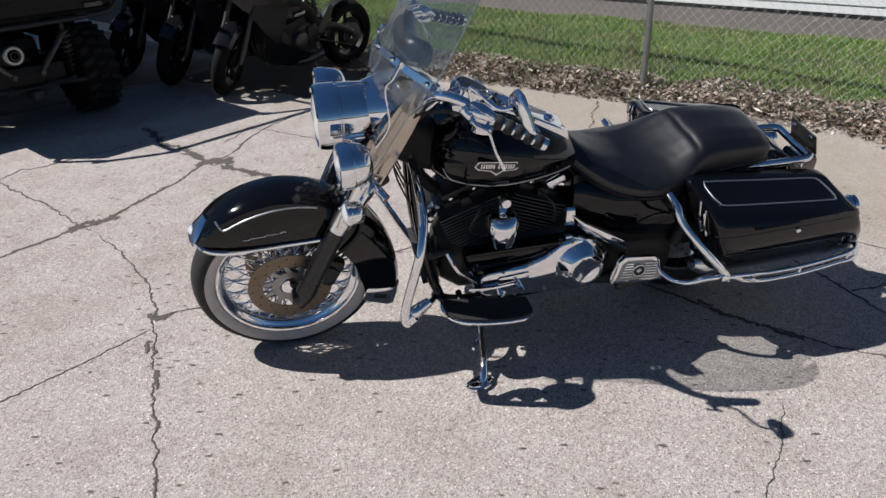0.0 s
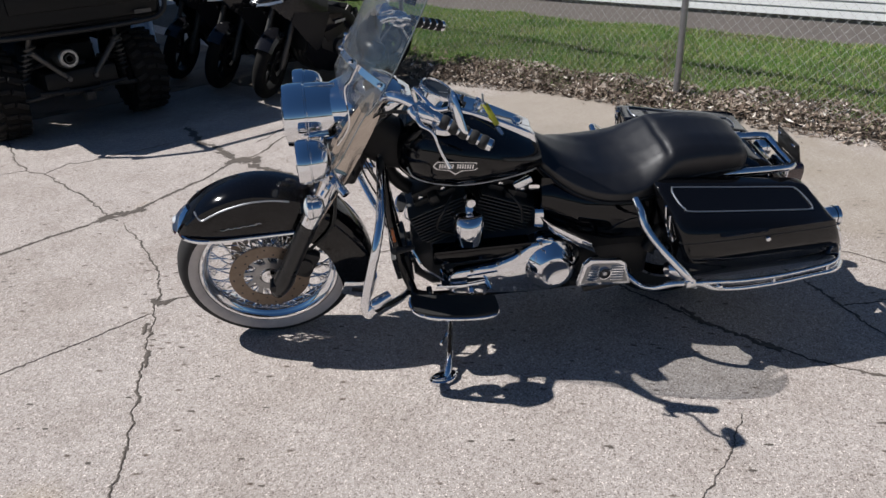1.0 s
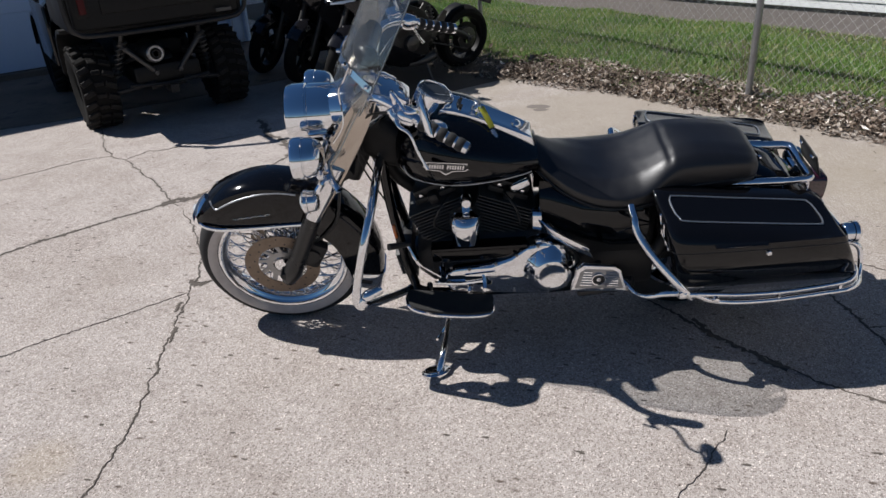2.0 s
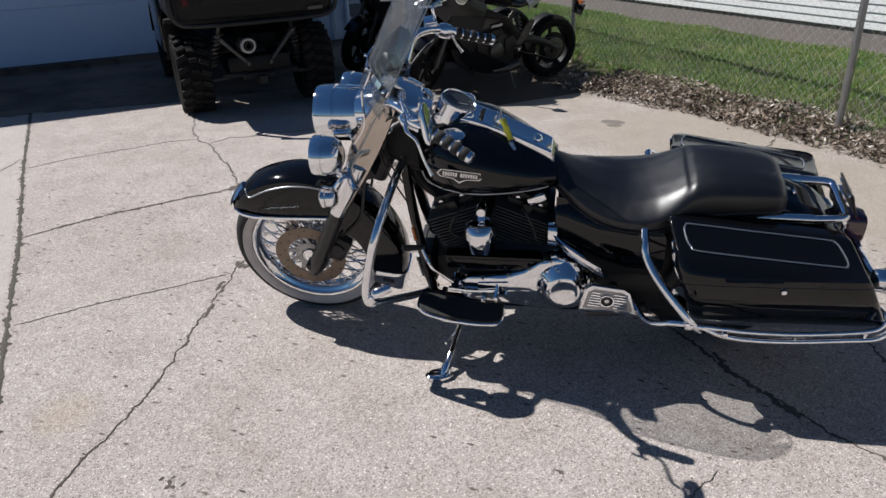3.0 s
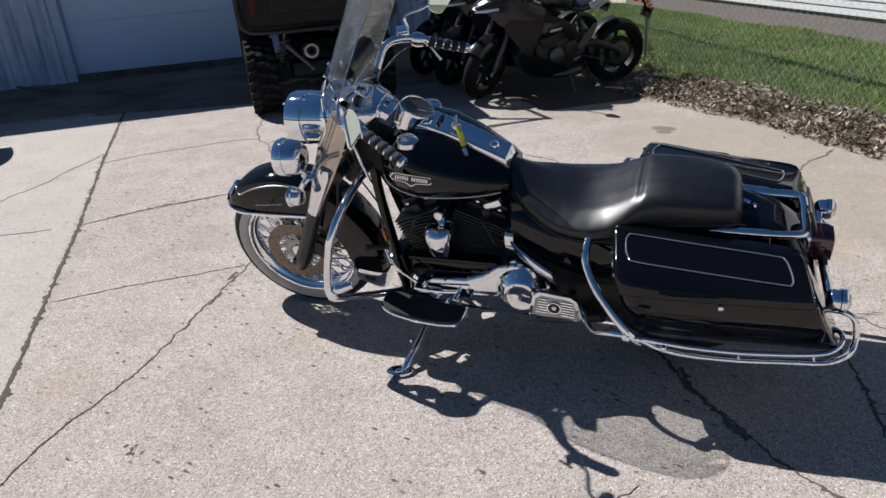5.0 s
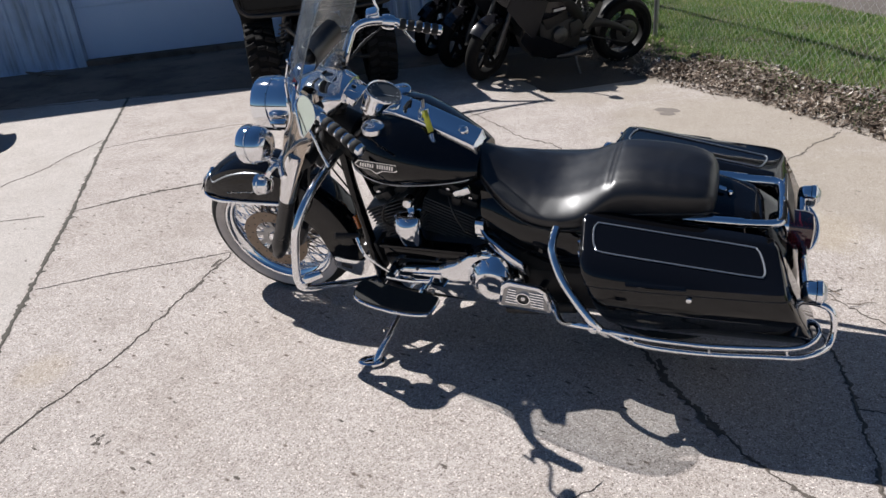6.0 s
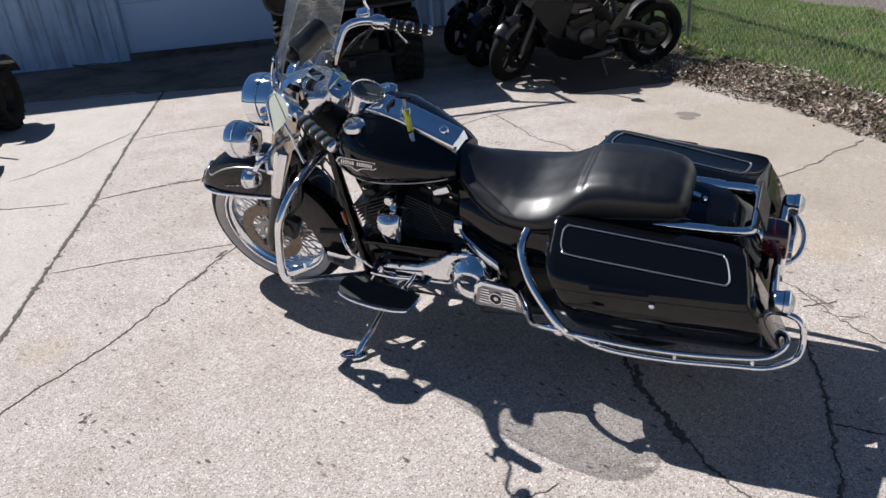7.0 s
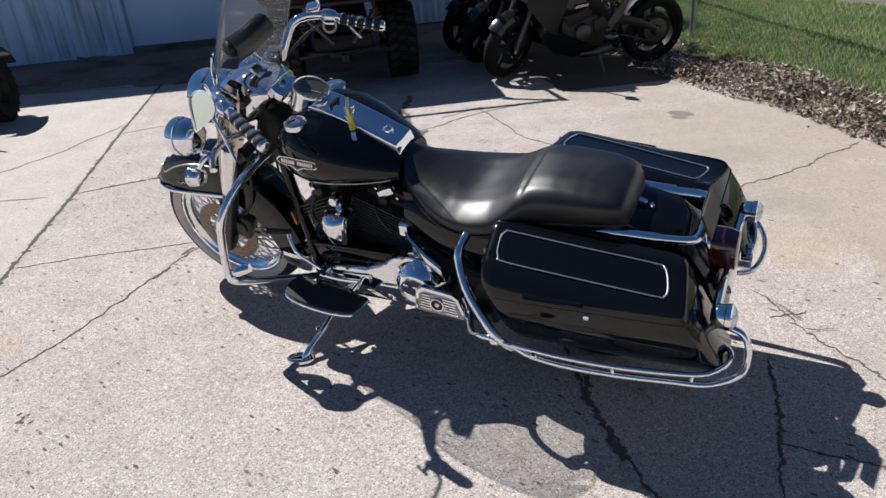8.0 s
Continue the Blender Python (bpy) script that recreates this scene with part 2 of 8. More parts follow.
FINBLACK = speckled("cooling_fin_black", (0.022, 0.022, 0.022), (0.045, 0.045, 0.044), 120, 0.35, spec=0.6)
DUSTYLUG = speckled("dusty_tread_rubber", (0.009, 0.009, 0.009), (0.034, 0.031, 0.028), 30, 0.8, spec=0.15)
PARKEDTYRE = speckled("parked_black_tyre", (0.006, 0.006, 0.006), (0.016, 0.015, 0.014), 40, 0.85, spec=0.12)
DISC = speckled("brake_disc_steel", (0.15, 0.115, 0.085), (0.26, 0.205, 0.16), 45, 0.42, 0.7)
# darkened copy of STEEL that puts the parked machines' shade into its colour
DULLSTEEL = speckled("darkened_steel", (0.05, 0.05, 0.05), (0.12, 0.115, 0.11), 50, 0.45, 0.7)
STEEL = speckled("dull_steel", (0.25, 0.25, 0.25), (0.42, 0.42, 0.42), 50, 0.35, 0.9)
PINSTRIPE = mat("silver_pinstripe", (0.40, 0.42, 0.45), 0.32, 0.85)
SILVER = mat("polished_badge", (0.72, 0.72, 0.72), 0.2, 0.9)
BADGEBLACK = mat("badge_ground", (0.02, 0.02, 0.02), 0.4)
REDLENS = mat("dark_red_lens", (0.05, 0.005, 0.009), 0.08, 0, 1.0)
DIMRED = mat("dull_red_lens", (0.060, 0.004, 0.006), 0.45, 0, 0.0, 0.2)
AMBER = mat("amber_reflector", (0.40, 0.095, 0.012), 0.12, 0, 0.6)
CLEARLENS = mat("clear_lens", (0.75, 0.77, 0.78), 0.05, 0.3, 1.0)
DIAL = mat("dial_face", (0.05, 0.055, 0.06), 0.35)
WHITEMARK = mat("white_marking", (0.75, 0.75, 0.72), 0.5)
YELLOW = mat("yellow_plastic_tag", (0.42, 0.40, 0.04), 0.3, 0, 0.2)
MIRROR = mat("mirror_glass", (0.72, 0.75, 0.66), 0.005, 1.0)
SHIELD = glass_mat()
HOSE = mat("black_hose", (0.012, 0.012, 0.012), 0.45)
# chrome tinted tan: the ground's reflection is put into its colour
TANCHROME = speckled("tan_tinted_chrome", (0.42, 0.37, 0.32), (0.56, 0.50, 0.44), 18, 0.10, 1.0, 0.02, 0.0005)
TWIG = speckled("dry_twig", (0.09, 0.065, 0.045), (0.24, 0.18, 0.13), 60, 0.85)
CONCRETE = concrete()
CRACK = speckled("crack_dirt", (0.045, 0.037, 0.031), (0.150, 0.126, 0.106), 60, 0.95, 0, 0.6, 0.006)
JOINT = speckled("joint_dirt", (0.022, 0.02, 0.016), (0.12, 0.105, 0.085), 45, 0.95, 0, 0.8, 0.008)
APRON = apron_mat()
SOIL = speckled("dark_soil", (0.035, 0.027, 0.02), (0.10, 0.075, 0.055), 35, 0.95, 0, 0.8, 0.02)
GRASS = grass_mat()
TREELINE = speckled("distant_trees", (0.035, 0.032, 0.028), (0.075, 0.065, 0.055), 0.6, 0.95)
LEAF = leaf_mat()
GALV = speckled("galvanised_steel", (0.20, 0.20, 0.20), (0.36, 0.36, 0.36), 40, 0.42, 0.75)
WIRE = mat("galvanised_wire", (0.46, 0.46, 0.45), 0.55, 0.3)
SIDING = speckled("white_vinyl_siding", (0.70, 0.71, 0.70), (0.80, 0.81, 0.80), 14, 0.55)
FOUNDATION = speckled("parged_foundation", (0.19, 0.165, 0.152), (0.31, 0.272, 0.252), 22, 0.95, 0, 0.5, 0.01)
DOORPAINT = speckled("pale_blue_painted_door", (0.56, 0.71, 0.92), (0.63, 0.77, 0.95), 5, 0.5)
CORRUGATED = corrugated_mat()
ROOFING = speckled("dark_roofing", (0.06, 0.06, 0.06), (0.12, 0.12, 0.12), 20, 0.9)
PLASTIC = speckled("black_plastic", (0.006, 0.006, 0.006), (0.013, 0.013, 0.013), 30, 0.5, spec=0.2)
BIKEGREY = speckled("dark_grey_fairing_paint", (0.006, 0.006, 0.008), (0.014, 0.014, 0.017), 6, 0.22, 0.0, 0.02, 0.001, 0.2, 0.3)
BIKELIGHT = mat("grey_fairing_paint", (0.36, 0.37, 0.39), 0.25, 0.3, 0.9)
BIKEPANEL = speckled("satin_grey_side_panel", (0.010, 0.010, 0.012), (0.020, 0.020, 0.023), 9, 0.34, 0.0, 0.02, 0.001, 0.0, 0.2)
BIKEBLACK = mat("gloss_black_fairing", (0.009, 0.009, 0.011), 0.14, 0, 0.5, 0.2)
DARKGLASS = mat("smoked_screen", (0.01, 0.01, 0.012), 0.05, 0, 0.8)


# ---- shape helpers ----
def smooth_path(pts, res=6):
    """A rounded line through the points."""
    p = [Vector(q) for q in pts]
    if len(p) < 3:
        return p
    out = []
    for i in range(len(p) - 1):
        a, b, c, d = p[max(i - 1, 0)], p[i], p[i + 1], p[min(i + 2, len(p) - 1)]
        for k in range(res):
            t = k / res
            out.append(0.5 * (2 * b + (c - a) * t + (2 * a - 5 * b + 4 * c - d) * t * t + (3 * b - a - 3 * c + d) * t ** 3))
    return out + [p[-1]]


def tube(pts, r, n=10, res=6, caps=True, flat=1.0):
    """A round bar of radius r (a number, or one for each point) along a rounded line; flat squeezes it sideways."""
    line = smooth_path(pts, res)
    m = len(line)
    if not isinstance(r, (int, float)):
        rr = [float(v) for v in np.interp(np.linspace(0, len(r) - 1, m), range(len(r)), r)]
    else:
        rr = [r] * m
    tang = [(line[min(i + 1, m - 1)] - line[max(i - 1, 0)]).normalized() for i in range(m)]
    ref = Vector((0, 0, 1)) if abs(tang[0].z) < 0.9 else Vector((1, 0, 0))
    u = tang[0].cross(ref).normalized()
    verts, faces = [], []
    for i in range(m):
        u = (u - tang[i] * u.dot(tang[i])).normalized()
        w = tang[i].cross(u)
        for k in range(n):
            a = 2 * math.pi * k / n
            verts.append(line[i] + u * (math.cos(a) * rr[i] * flat) + w * (math.sin(a) * rr[i]))
    for i in range(m - 1):
        for k in range(n):
            faces.append((i * n + k, i * n + (k + 1) % n, (i + 1) * n + (k + 1) % n, (i + 1) * n + k))
    if caps:
        faces.append(tuple(range(n - 1, -1, -1)))
        faces.append(tuple((m - 1) * n + k for k in range(n)))
    return verts, faces


def lathe(profile, n=32, axis="x", at=(0, 0, 0), closed=False):
    """Turns (radius, along) points round an axis."""
    verts, faces = [], []
    m = len(profile)
    for k in range(n):
        a = 2 * math.pi * k / n
        c, s = math.cos(a), math.sin(a)
        for r, h in profile:
            p = {"x": (h, r * c, r * s), "y": (r * s, h, r * c), "z": (r * c, r * s, h)}[axis]
            verts.append(Vector(p) + Vector(at))
    for k in range(n):
        j = (k + 1) % n
        for i in range(m if closed else m - 1):
            i2 = (i + 1) % m
            faces.append((k * m + i, j * m + i, j * m + i2, k * m + i2))
    return verts, faces


def loft(rings, caps=True, ring_closed=True):
    n = len(rings[0])
    verts = [Vector(v) for ring in rings for v in ring]
    faces = []
    for i in range(len(rings) - 1):
        for k in range(n if ring_closed else n - 1):
            faces.append((i * n + k, i * n + (k + 1) % n, (i + 1) * n + (k + 1) % n, (i + 1) * n + k))
    if caps and ring_closed:
        faces.append(tuple(range(n - 1, -1, -1)))
        faces.append(tuple((len(rings) - 1) * n + k for k in range(n)))
    return verts, faces


def rbox(size, at=(0, 0, 0), bevel=0.01, seg=2, turn=(0, 0, 0)):
    """A box with rounded edges."""
    bm = bmesh.new()
    bmesh.ops.create_cube(bm, size=1.0)
    bmesh.ops.scale(bm, vec=Vector(size), verts=bm.verts)
    b = min(bevel, min(size) * 0.45)
    bmesh.ops.bevel(bm, geom=bm.edges[:], offset=b, segments=seg, profile=0.5, affect="EDGES")
    bm.transform(pose(*at, *turn))
    bm.verts.index_update()
    out = [v.co.copy() for v in bm.verts], [tuple(v.index for v in f.verts) for f in bm.faces]
    bm.free()
    return out


def prism(outline, thick, m=Matrix(), bevel=0.0):
    """A plate of that outline (x, y), with thickness from z = 0, put at the pose m."""
    bm = bmesh.new()
    vs = [bm.verts.new((x, y, 0)) for x, y in outline]
    f = bm.faces.new(vs)
    r = bmesh.ops.extrude_face_region(bm, geom=[f])
    bmesh.ops.translate(bm, vec=(0, 0, thick), verts=[v for v in r["geom"] if isinstance(v, bmesh.types.BMVert)])
    if bevel:
        bmesh.ops.bevel(bm, geom=[e for e in bm.edges], offset=bevel, segments=2, profile=0.5, affect="EDGES", clamp_overlap=True)
    bmesh.ops.recalc_face_normals(bm, faces=bm.faces)
    bm.transform(m)
    bm.verts.index_update()
    out = [v.co.copy() for v in bm.verts], [tuple(v.index for v in f.verts) for f in bm.faces]
    bm.free()
    return out


def both(*geos):
    """Several shapes in one mesh."""
    verts, faces = [], []
    for v, f in geos:
        k = len(verts)
        verts += list(v)
        faces += [tuple(i + k for i in q) for q in f]
    return verts, faces


def moved(geo, m):
    return [m @ Vector(v) for v in geo[0]], geo[1]


def mirrored(geo):
    """The other side of the machine."""
    return [Vector((v[0], -v[1], v[2])) for v in geo[0]], [tuple(reversed(f)) for f in geo[1]]


def mesh_of(name, geo, material, angle=38):
    me = bpy.data.meshes.new(name)
    me.from_pydata([tuple(v) for v in geo[0]], [], [tuple(f) for f in geo[1]])
    me.validate()
    bm = bmesh.new()
    bm.from_mesh(me)
    if len(bm.faces) < 60000:
        bmesh.ops.recalc_face_normals(bm, faces=bm.faces)
    bm.to_mesh(me)
    bm.free()
    if angle:
        me.shade_smooth()
        me.set_sharp_from_angle(angle=radians(angle))
    me.materials.append(material)
    return me


def part(name, geo, material, parent=None, label="", angle=38, at=None):
    """One mesh object, under a thing or under a part."""
    ob = new(name, mesh_of(name, geo, material, angle))
    if parent is not None:
        ob.parent = parent
    if at is not None:
        ob.matrix_local = at
    return tagged(ob, label) if label else ob


def thing(name, label, category, m=Matrix(), group="", kind=""):
    ob = new(name)
    ob.empty_display_size = 0.1
    ob.matrix_world = m
    return tagged(ob, label, category, group, kind)


def ell(cx, cy, cz, ry, rz, n=24, p=2.0, tilt=0.0):
    """A ring across the machine's length at x = cx: a rounded rectangle for large p."""
    out = []
    for k in range(n):
        a = 2 * math.pi * k / n
        c, s = math.cos(a), math.sin(a)
        y = ry * math.copysign(abs(c) ** (2 / p), c)
        z = rz * math.copysign(abs(s) ** (2 / p), s)
        out.append(Vector((cx + tilt * z, cy + y, cz + z)))
    return out


# ---- the lot: e1 runs along fence and joint, e2 along the garage ----
E1, E2 = Vector((0.738, -0.675, 0)), Vector((0.675, 0.738, 0))
rng = random.Random(7)


def lot(k, s, z=0.0, base=(1.70, 5.84)):
    """A place k metres along the fence and s metres beyond it, from the near fence post."""
    return Vector((base[0], base[1], 0)) + E1 * k + E2 * s + Vector((0, 0, z))


def build_ground():
    xs = [-400, -60, -20] + [(-12 + 0.5 * i) for i in range(45)] + [20, 60, 400]
    ys = [-400, -60, -20] + [(-4 + 0.5 * i) for i in range(33)] + [20, 60, 400]
    verts = [(x, y, 0.0) for y in ys for x in xs]
    n = len(xs)
    faces = [(j * n + i, j * n + i + 1, (j + 1) * n + i + 1, (j + 1) * n + i) for j in range(len(ys) - 1) for i in range(n - 1)]
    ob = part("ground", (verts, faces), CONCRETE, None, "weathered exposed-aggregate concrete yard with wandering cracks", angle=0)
    return tagged(ob, category="ground", kind="structure")


GROUND = build_ground()


def build_backdrop():
    """A far dark line of trees and roofs all round the horizon."""
    n = 240
    verts, faces = [], []
    for k in range(n):
        a = 2 * math.pi * k / n
        top = 5.5 + 2.5 * noise.noise(Vector((9 * math.cos(a), 9 * math.sin(a), 0))) + 1.5 * noise.noise(Vector((40 * math.cos(a), 40 * math.sin(a), 3)))
        verts += [(95 * math.cos(a), 95 * math.sin(a), -0.5), (95 * math.cos(a), 95 * math.sin(a), top)]
    for k in range(n):
        j = (k + 1) % n
        faces.append((2 * k, 2 * j, 2 * j + 1, 2 * k + 1))
    tagged(part("backdrop", (verts, faces), TREELINE, None, "far dark line of bare trees along the horizon", angle=0), category="trees", kind="structure")


build_backdrop()


def crack(pts, width, wander=0.03, seed=1, material=CRACK, name="crack", step=0.010):
    """A ragged groove of dirt along a line on the concrete."""
    r = random.Random(seed)
    p = [Vector((x, y, 0)) for x, y in pts]
    line, off = [], 0.0
    for a, b in zip(p, p[1:]):
        n = max(2, int((b - a).length / step))
        side = Vector((-(b - a).y, (b - a).x, 0)).normalized()
        for i in range(n):
            off = off * 0.90 + r.uniform(-1, 1) * wander * 0.24
            line.append(a.lerp(b, i / n) + side * off * min(1, 4 * i / n + 0.2))
    line.append(p[-1])
    verts, faces = [], []
    wv = 1.0
    for i, q in enumerate(line):
        t = (line[min(i + 1, len(line) - 1)] - line[max(i - 1, 0)]).normalized()
        s = Vector((-t.y, t.x, 0))
        wv = wv * 0.62 + 0.38 * r.uniform(0.0, 2.5)
        taper = min(1.0, 0.25 + 8 * min(i, len(line) - 1 - i) / len(line))
        w = width * wv * taper * 0.25
        left, right = [w * r.uniform(0.45, 1.4) + (w * r.uniform(0.8, 1.8) if r.uniform(0, 1) < 0.07 else 0) for _ in (0, 1)]
        verts += [q - s * left + Vector((0, 0, 0.0015)), q + Vector((0, 0, 0.0035)), q + s * right + Vector((0, 0, 0.0015))]
        if i:
            k = 3 * i
            faces += [(k - 3, k - 2, k + 1, k), (k - 2, k - 1, k + 2, k + 1)]
    return part(name, (verts, faces), material, GROUND, angle=0)


crack([(-2.67, 2.43), (-2.53, 2.75), (-2.34, 3.02), (-2.12, 3.31), (-1.98, 3.50), (-1.89, 3.57), (-1.83, 3.71), (-1.75, 3.89), (-1.64, 4.12), (-1.56, 4.46)], 0.038, 0.02, 1)
crack([(-1.56, 4.46), (-1.44, 4.58), (-1.35, 5.02), (-1.27, 5.26), (-1.14, 5.49)], 0.022, 0.02, 2)
crack([(-1.56, 4.46), (-1.75, 4.75), (-2.0, 4.95), (-2.25, 5.3)], 0.085, 0.05, 3)
crack([(-1.60, 4.40), (-1.50, 4.50), (-1.42, 4.50), (-1.40, 4.42)], 0.13, 0.04, 33)
crack([(-1.44, 4.42), (-1.30, 4.33), (-1.22, 4.27), (-1.01, 4.13)], 0.085, 0.04, 4)
crack([(-2.01, 3.48), (-1.90, 3.58), (-1.80, 3.64)], 0.08, 0.05, 5)
crack([(-3.60, 5.00), (-3.30, 4.62), (-3.0, 4.31), (-2.82, 4.25), (-2.52, 4.01), (-2.25, 3.78), (-2.01, 3.58), (-1.88, 3.47)], 0.014, 0.03, 6)
crack([(-1.84, 3.44), (-1.62, 3.21), (-1.45, 2.97), (-1.32, 2.78), (-1.25, 2.63), (-1.21, 2.47), (-1.14, 2.33), (-1.08, 2.15), (-1.03, 1.96), (-0.97, 1.80), (-0.91, 1.62), (-0.86, 1.40), (-0.82, 1.15), (-0.70, 0.8)], 0.0135, 0.022, 7)
crack([(-1.205, 2.40), (-1.19, 2.35), (-1.175, 2.31)], 0.035, 0.01, 71)
crack([(-1.10, 2.20), (-1.085, 2.15), (-1.06, 2.08)], 0.035, 0.01, 72)
crack([(-1.28, 2.60), (-1.22, 2.56), (-1.16, 2.61)], 0.05, 0.03, 8)
crack([(-1.22, 2.48), (-1.30, 2.38), (-1.42, 2.24), (-1.56, 2.08), (-1.69, 1.93), (-1.84, 1.73)], 0.0085, 0.02, 9)
crack([(-1.23, 2.58), (-1.14, 2.62), (-1.05, 2.64), (-0.9, 2.75)], 0.014, 0.02, 10)
crack([(-2.82, 4.25), (-2.76, 4.46), (-2.63, 4.50), (-2.45, 4.68), (-2.2, 4.9)], 0.011, 0.03, 11)
crack([(-3.76, 3.33), (-3.62, 3.63), (-3.42, 3.88), (-3.19, 4.2), (-3.0, 4.31)], 0.011, 0.025, 12)
crack([(-3.68, 2.30), (-3.71, 2.71), (-3.93, 3.30), (-4.0, 3.5)], 0.011, 0.03, 13)
crack([(-3.3, 1.9), (-3.03, 2.09), (-2.80, 2.30)], 0.011, 0.02, 14)
crack([(0.55, 3.05), (0.80, 2.80), (1.02, 2.60), (1.10, 2.50), (1.24, 2.39), (1.36, 2.30), (1.48, 2.21), (1.63, 2.14), (1.85, 2.05)], 0.016, 0.025, 15)
crack([(1.27, 2.38), (1.33, 2.31), (1.40, 2.28)], 0.042, 0.03, 16)
crack([(1.08, 2.58), (1.13, 2.49), (1.19, 2.43)], 0.045, 0.03, 73)
crack([(1.14, 1.90), (1.06, 1.72), (0.98, 1.60), (0.90, 1.48), (0.85, 1.3)], 0.006, 0.02, 17)
crack([(1.56, 3.05), (1.61, 2.93), (1.71, 2.69), (1.78, 2.48), (1.82, 2.33), (1.88, 2.1)], 0.018, 0.025, 18)
crack([(1.74, 2.60), (1.82, 2.62), (1.92, 2.66), (2.05, 2.68)], 0.010, 0.02, 19)
crack([(1.35, 3.47), (1.53, 3.35), (1.65, 3.27), (1.74, 3.22), (1.90, 3.12), (2.2, 2.95)], 0.010, 0.03, 20)
crack([(1.48, 3.30), (1.55, 3.37), (1.58, 3.42)], 0.012, 0.03, 21)
crack([(0.85, 4.35), (0.97, 4.64), (1.08, 4.90), (1.17, 5.22), (1.28, 5.64)], 0.014, 0.04, 22)
crack([(-1.53, 4.87), (-1.48, 5.05), (-1.42, 5.27)], 0.012, 0.03, 23)
crack([(-1.42, 5.20), (-1.08, 5.01), (-0.66, 4.75), (-0.41, 4.71), (-0.1, 4.5)], 0.010, 0.04, 24)
crack([(-0.9, 2.75), (-0.4, 3.05), (0.1, 3.25), (0.55, 3.05)], 0.012, 0.04, 25)
# the straight joint between the slabs, and one along the garage apron
crack([(-0.15, 0.22), (-1.08, 1.03), (-2.67, 2.42), (-3.65, 3.23), (-4.94, 4.34), (-6.2, 5.42)], 0.040, 0.004, 26, JOINT, "joint", 0.018)
crack([(-7.2, 2.80), (-6.22, 3.67), (-5.32, 4.38), (-4.12, 5.24), (-3.0, 6.32)], 0.030, 0.03, 27, JOINT, "joint")


def build_apron():
    """Old dirty concrete between the yard's slabs and the garage, with a broken edge."""
    # edge moved 0.15 m outwards, so dark colour stands in for shade there
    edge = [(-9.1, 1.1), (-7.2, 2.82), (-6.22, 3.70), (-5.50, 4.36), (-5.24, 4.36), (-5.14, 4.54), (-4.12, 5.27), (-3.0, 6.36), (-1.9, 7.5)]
    line = []
    for (x0, y0), (x1, y1) in zip(edge, edge[1:]):
        for i in range(16):
            t = i / 16
            x, y = x0 + (x1 - x0) * t, y0 + (y1 - y0) * t
            w = 0.035 * noise.noise(Vector((x * 5, y * 5, 2.0))) + 0.012 * noise.noise(Vector((x * 22, y * 22, 5.0)))
            line.append(Vector((x, y, 0)) - E1 * w)
    verts, faces = [], []
    for q in line:
        verts += [q + Vector((0, 0, 0.0005)), q - E1 * 0.012 + Vector((0, 0, 0.005)), q - E1 * 4.2 + Vector((0, 0, 0.006))]
    for i in range(len(line) - 1):
        k = 3 * i
        faces += [(k, k + 3, k + 4, k + 1), (k + 1, k + 4, k + 5, k + 2)]
    ob = part("apron", (verts, faces), APRON, None, "old stained concrete apron, widened to deepen the garage's shade", angle=0)
    return tagged(ob, category="pavement", kind="structure")


build_apron()


def blotch(x, y, rx, ry, material, seed, name="stain"):
    """A shallow worn spot in the concrete with a ragged rim."""
    r = random.Random(seed)
    ring = [(x + rx * math.cos(a) * r.uniform(0.82, 1.12), y + ry * math.sin(a) * r.uniform(0.82, 1.12), 0.0015) for a in [2 * math.pi * k / 18 for k in range(18)]]
    return part(name, ([(x, y, 0.0025)] + ring, [(0, 1 + k, 1 + (k + 1) % 18) for k in range(18)]), material, GROUND, angle=0)


STAIN = speckled("damp_spot", (0.13, 0.11, 0.095), (0.22, 0.19, 0.165), 30, 0.8)
blotch(0.07, 5.74, 0.105, 0.060, STAIN, 301)
blotch(0.10, 5.65, 0.06, 0.05, STAIN, 302)
pit_rng = random.Random(12)
for i in range(290):
    blotch(pit_rng.uniform(-3.4, 2.3), pit_rng.uniform(0.6, 4.6), pit_rng.uniform(0.006, 0.017), pit_rng.uniform(0.003, 0.006), CRACK, 40 + i, "pit")
for i in range(9):
    blotch(-0.47 + pit_rng.gauss(0, 0.022), 1.21 + pit_rng.gauss(0, 0.022), pit_rng.uniform(0.003, 0.008), pit_rng.uniform(0.005, 0.012), CRACK, 140 + i, "pit")


def build_bike_shade():
    """Dark soil sheet, kept within the bikes' shadow to deepen that shade."""
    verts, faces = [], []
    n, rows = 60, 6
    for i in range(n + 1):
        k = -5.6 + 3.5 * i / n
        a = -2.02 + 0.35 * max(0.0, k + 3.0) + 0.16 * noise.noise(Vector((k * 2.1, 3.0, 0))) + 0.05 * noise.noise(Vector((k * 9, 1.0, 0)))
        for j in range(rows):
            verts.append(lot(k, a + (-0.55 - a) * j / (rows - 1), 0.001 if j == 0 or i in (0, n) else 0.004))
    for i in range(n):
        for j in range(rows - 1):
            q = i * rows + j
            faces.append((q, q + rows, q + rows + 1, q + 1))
    ob = part("dirt", (verts, faces), SOIL, None, "dark soil sheet deepening the shade under the bikes", angle=60)
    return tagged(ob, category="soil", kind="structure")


build_bike_shade()


def litter_edge(k):
    return float(np.interp(k, [-7, -2.6, -1.85, -1.3, -0.9, -0.45, 0.0, 0.6, 4, 9], [-1.15, -0.92, -0.78, -0.61, -0.48, -0.44, -0.38, -0.28, -0.15, -0.1]))


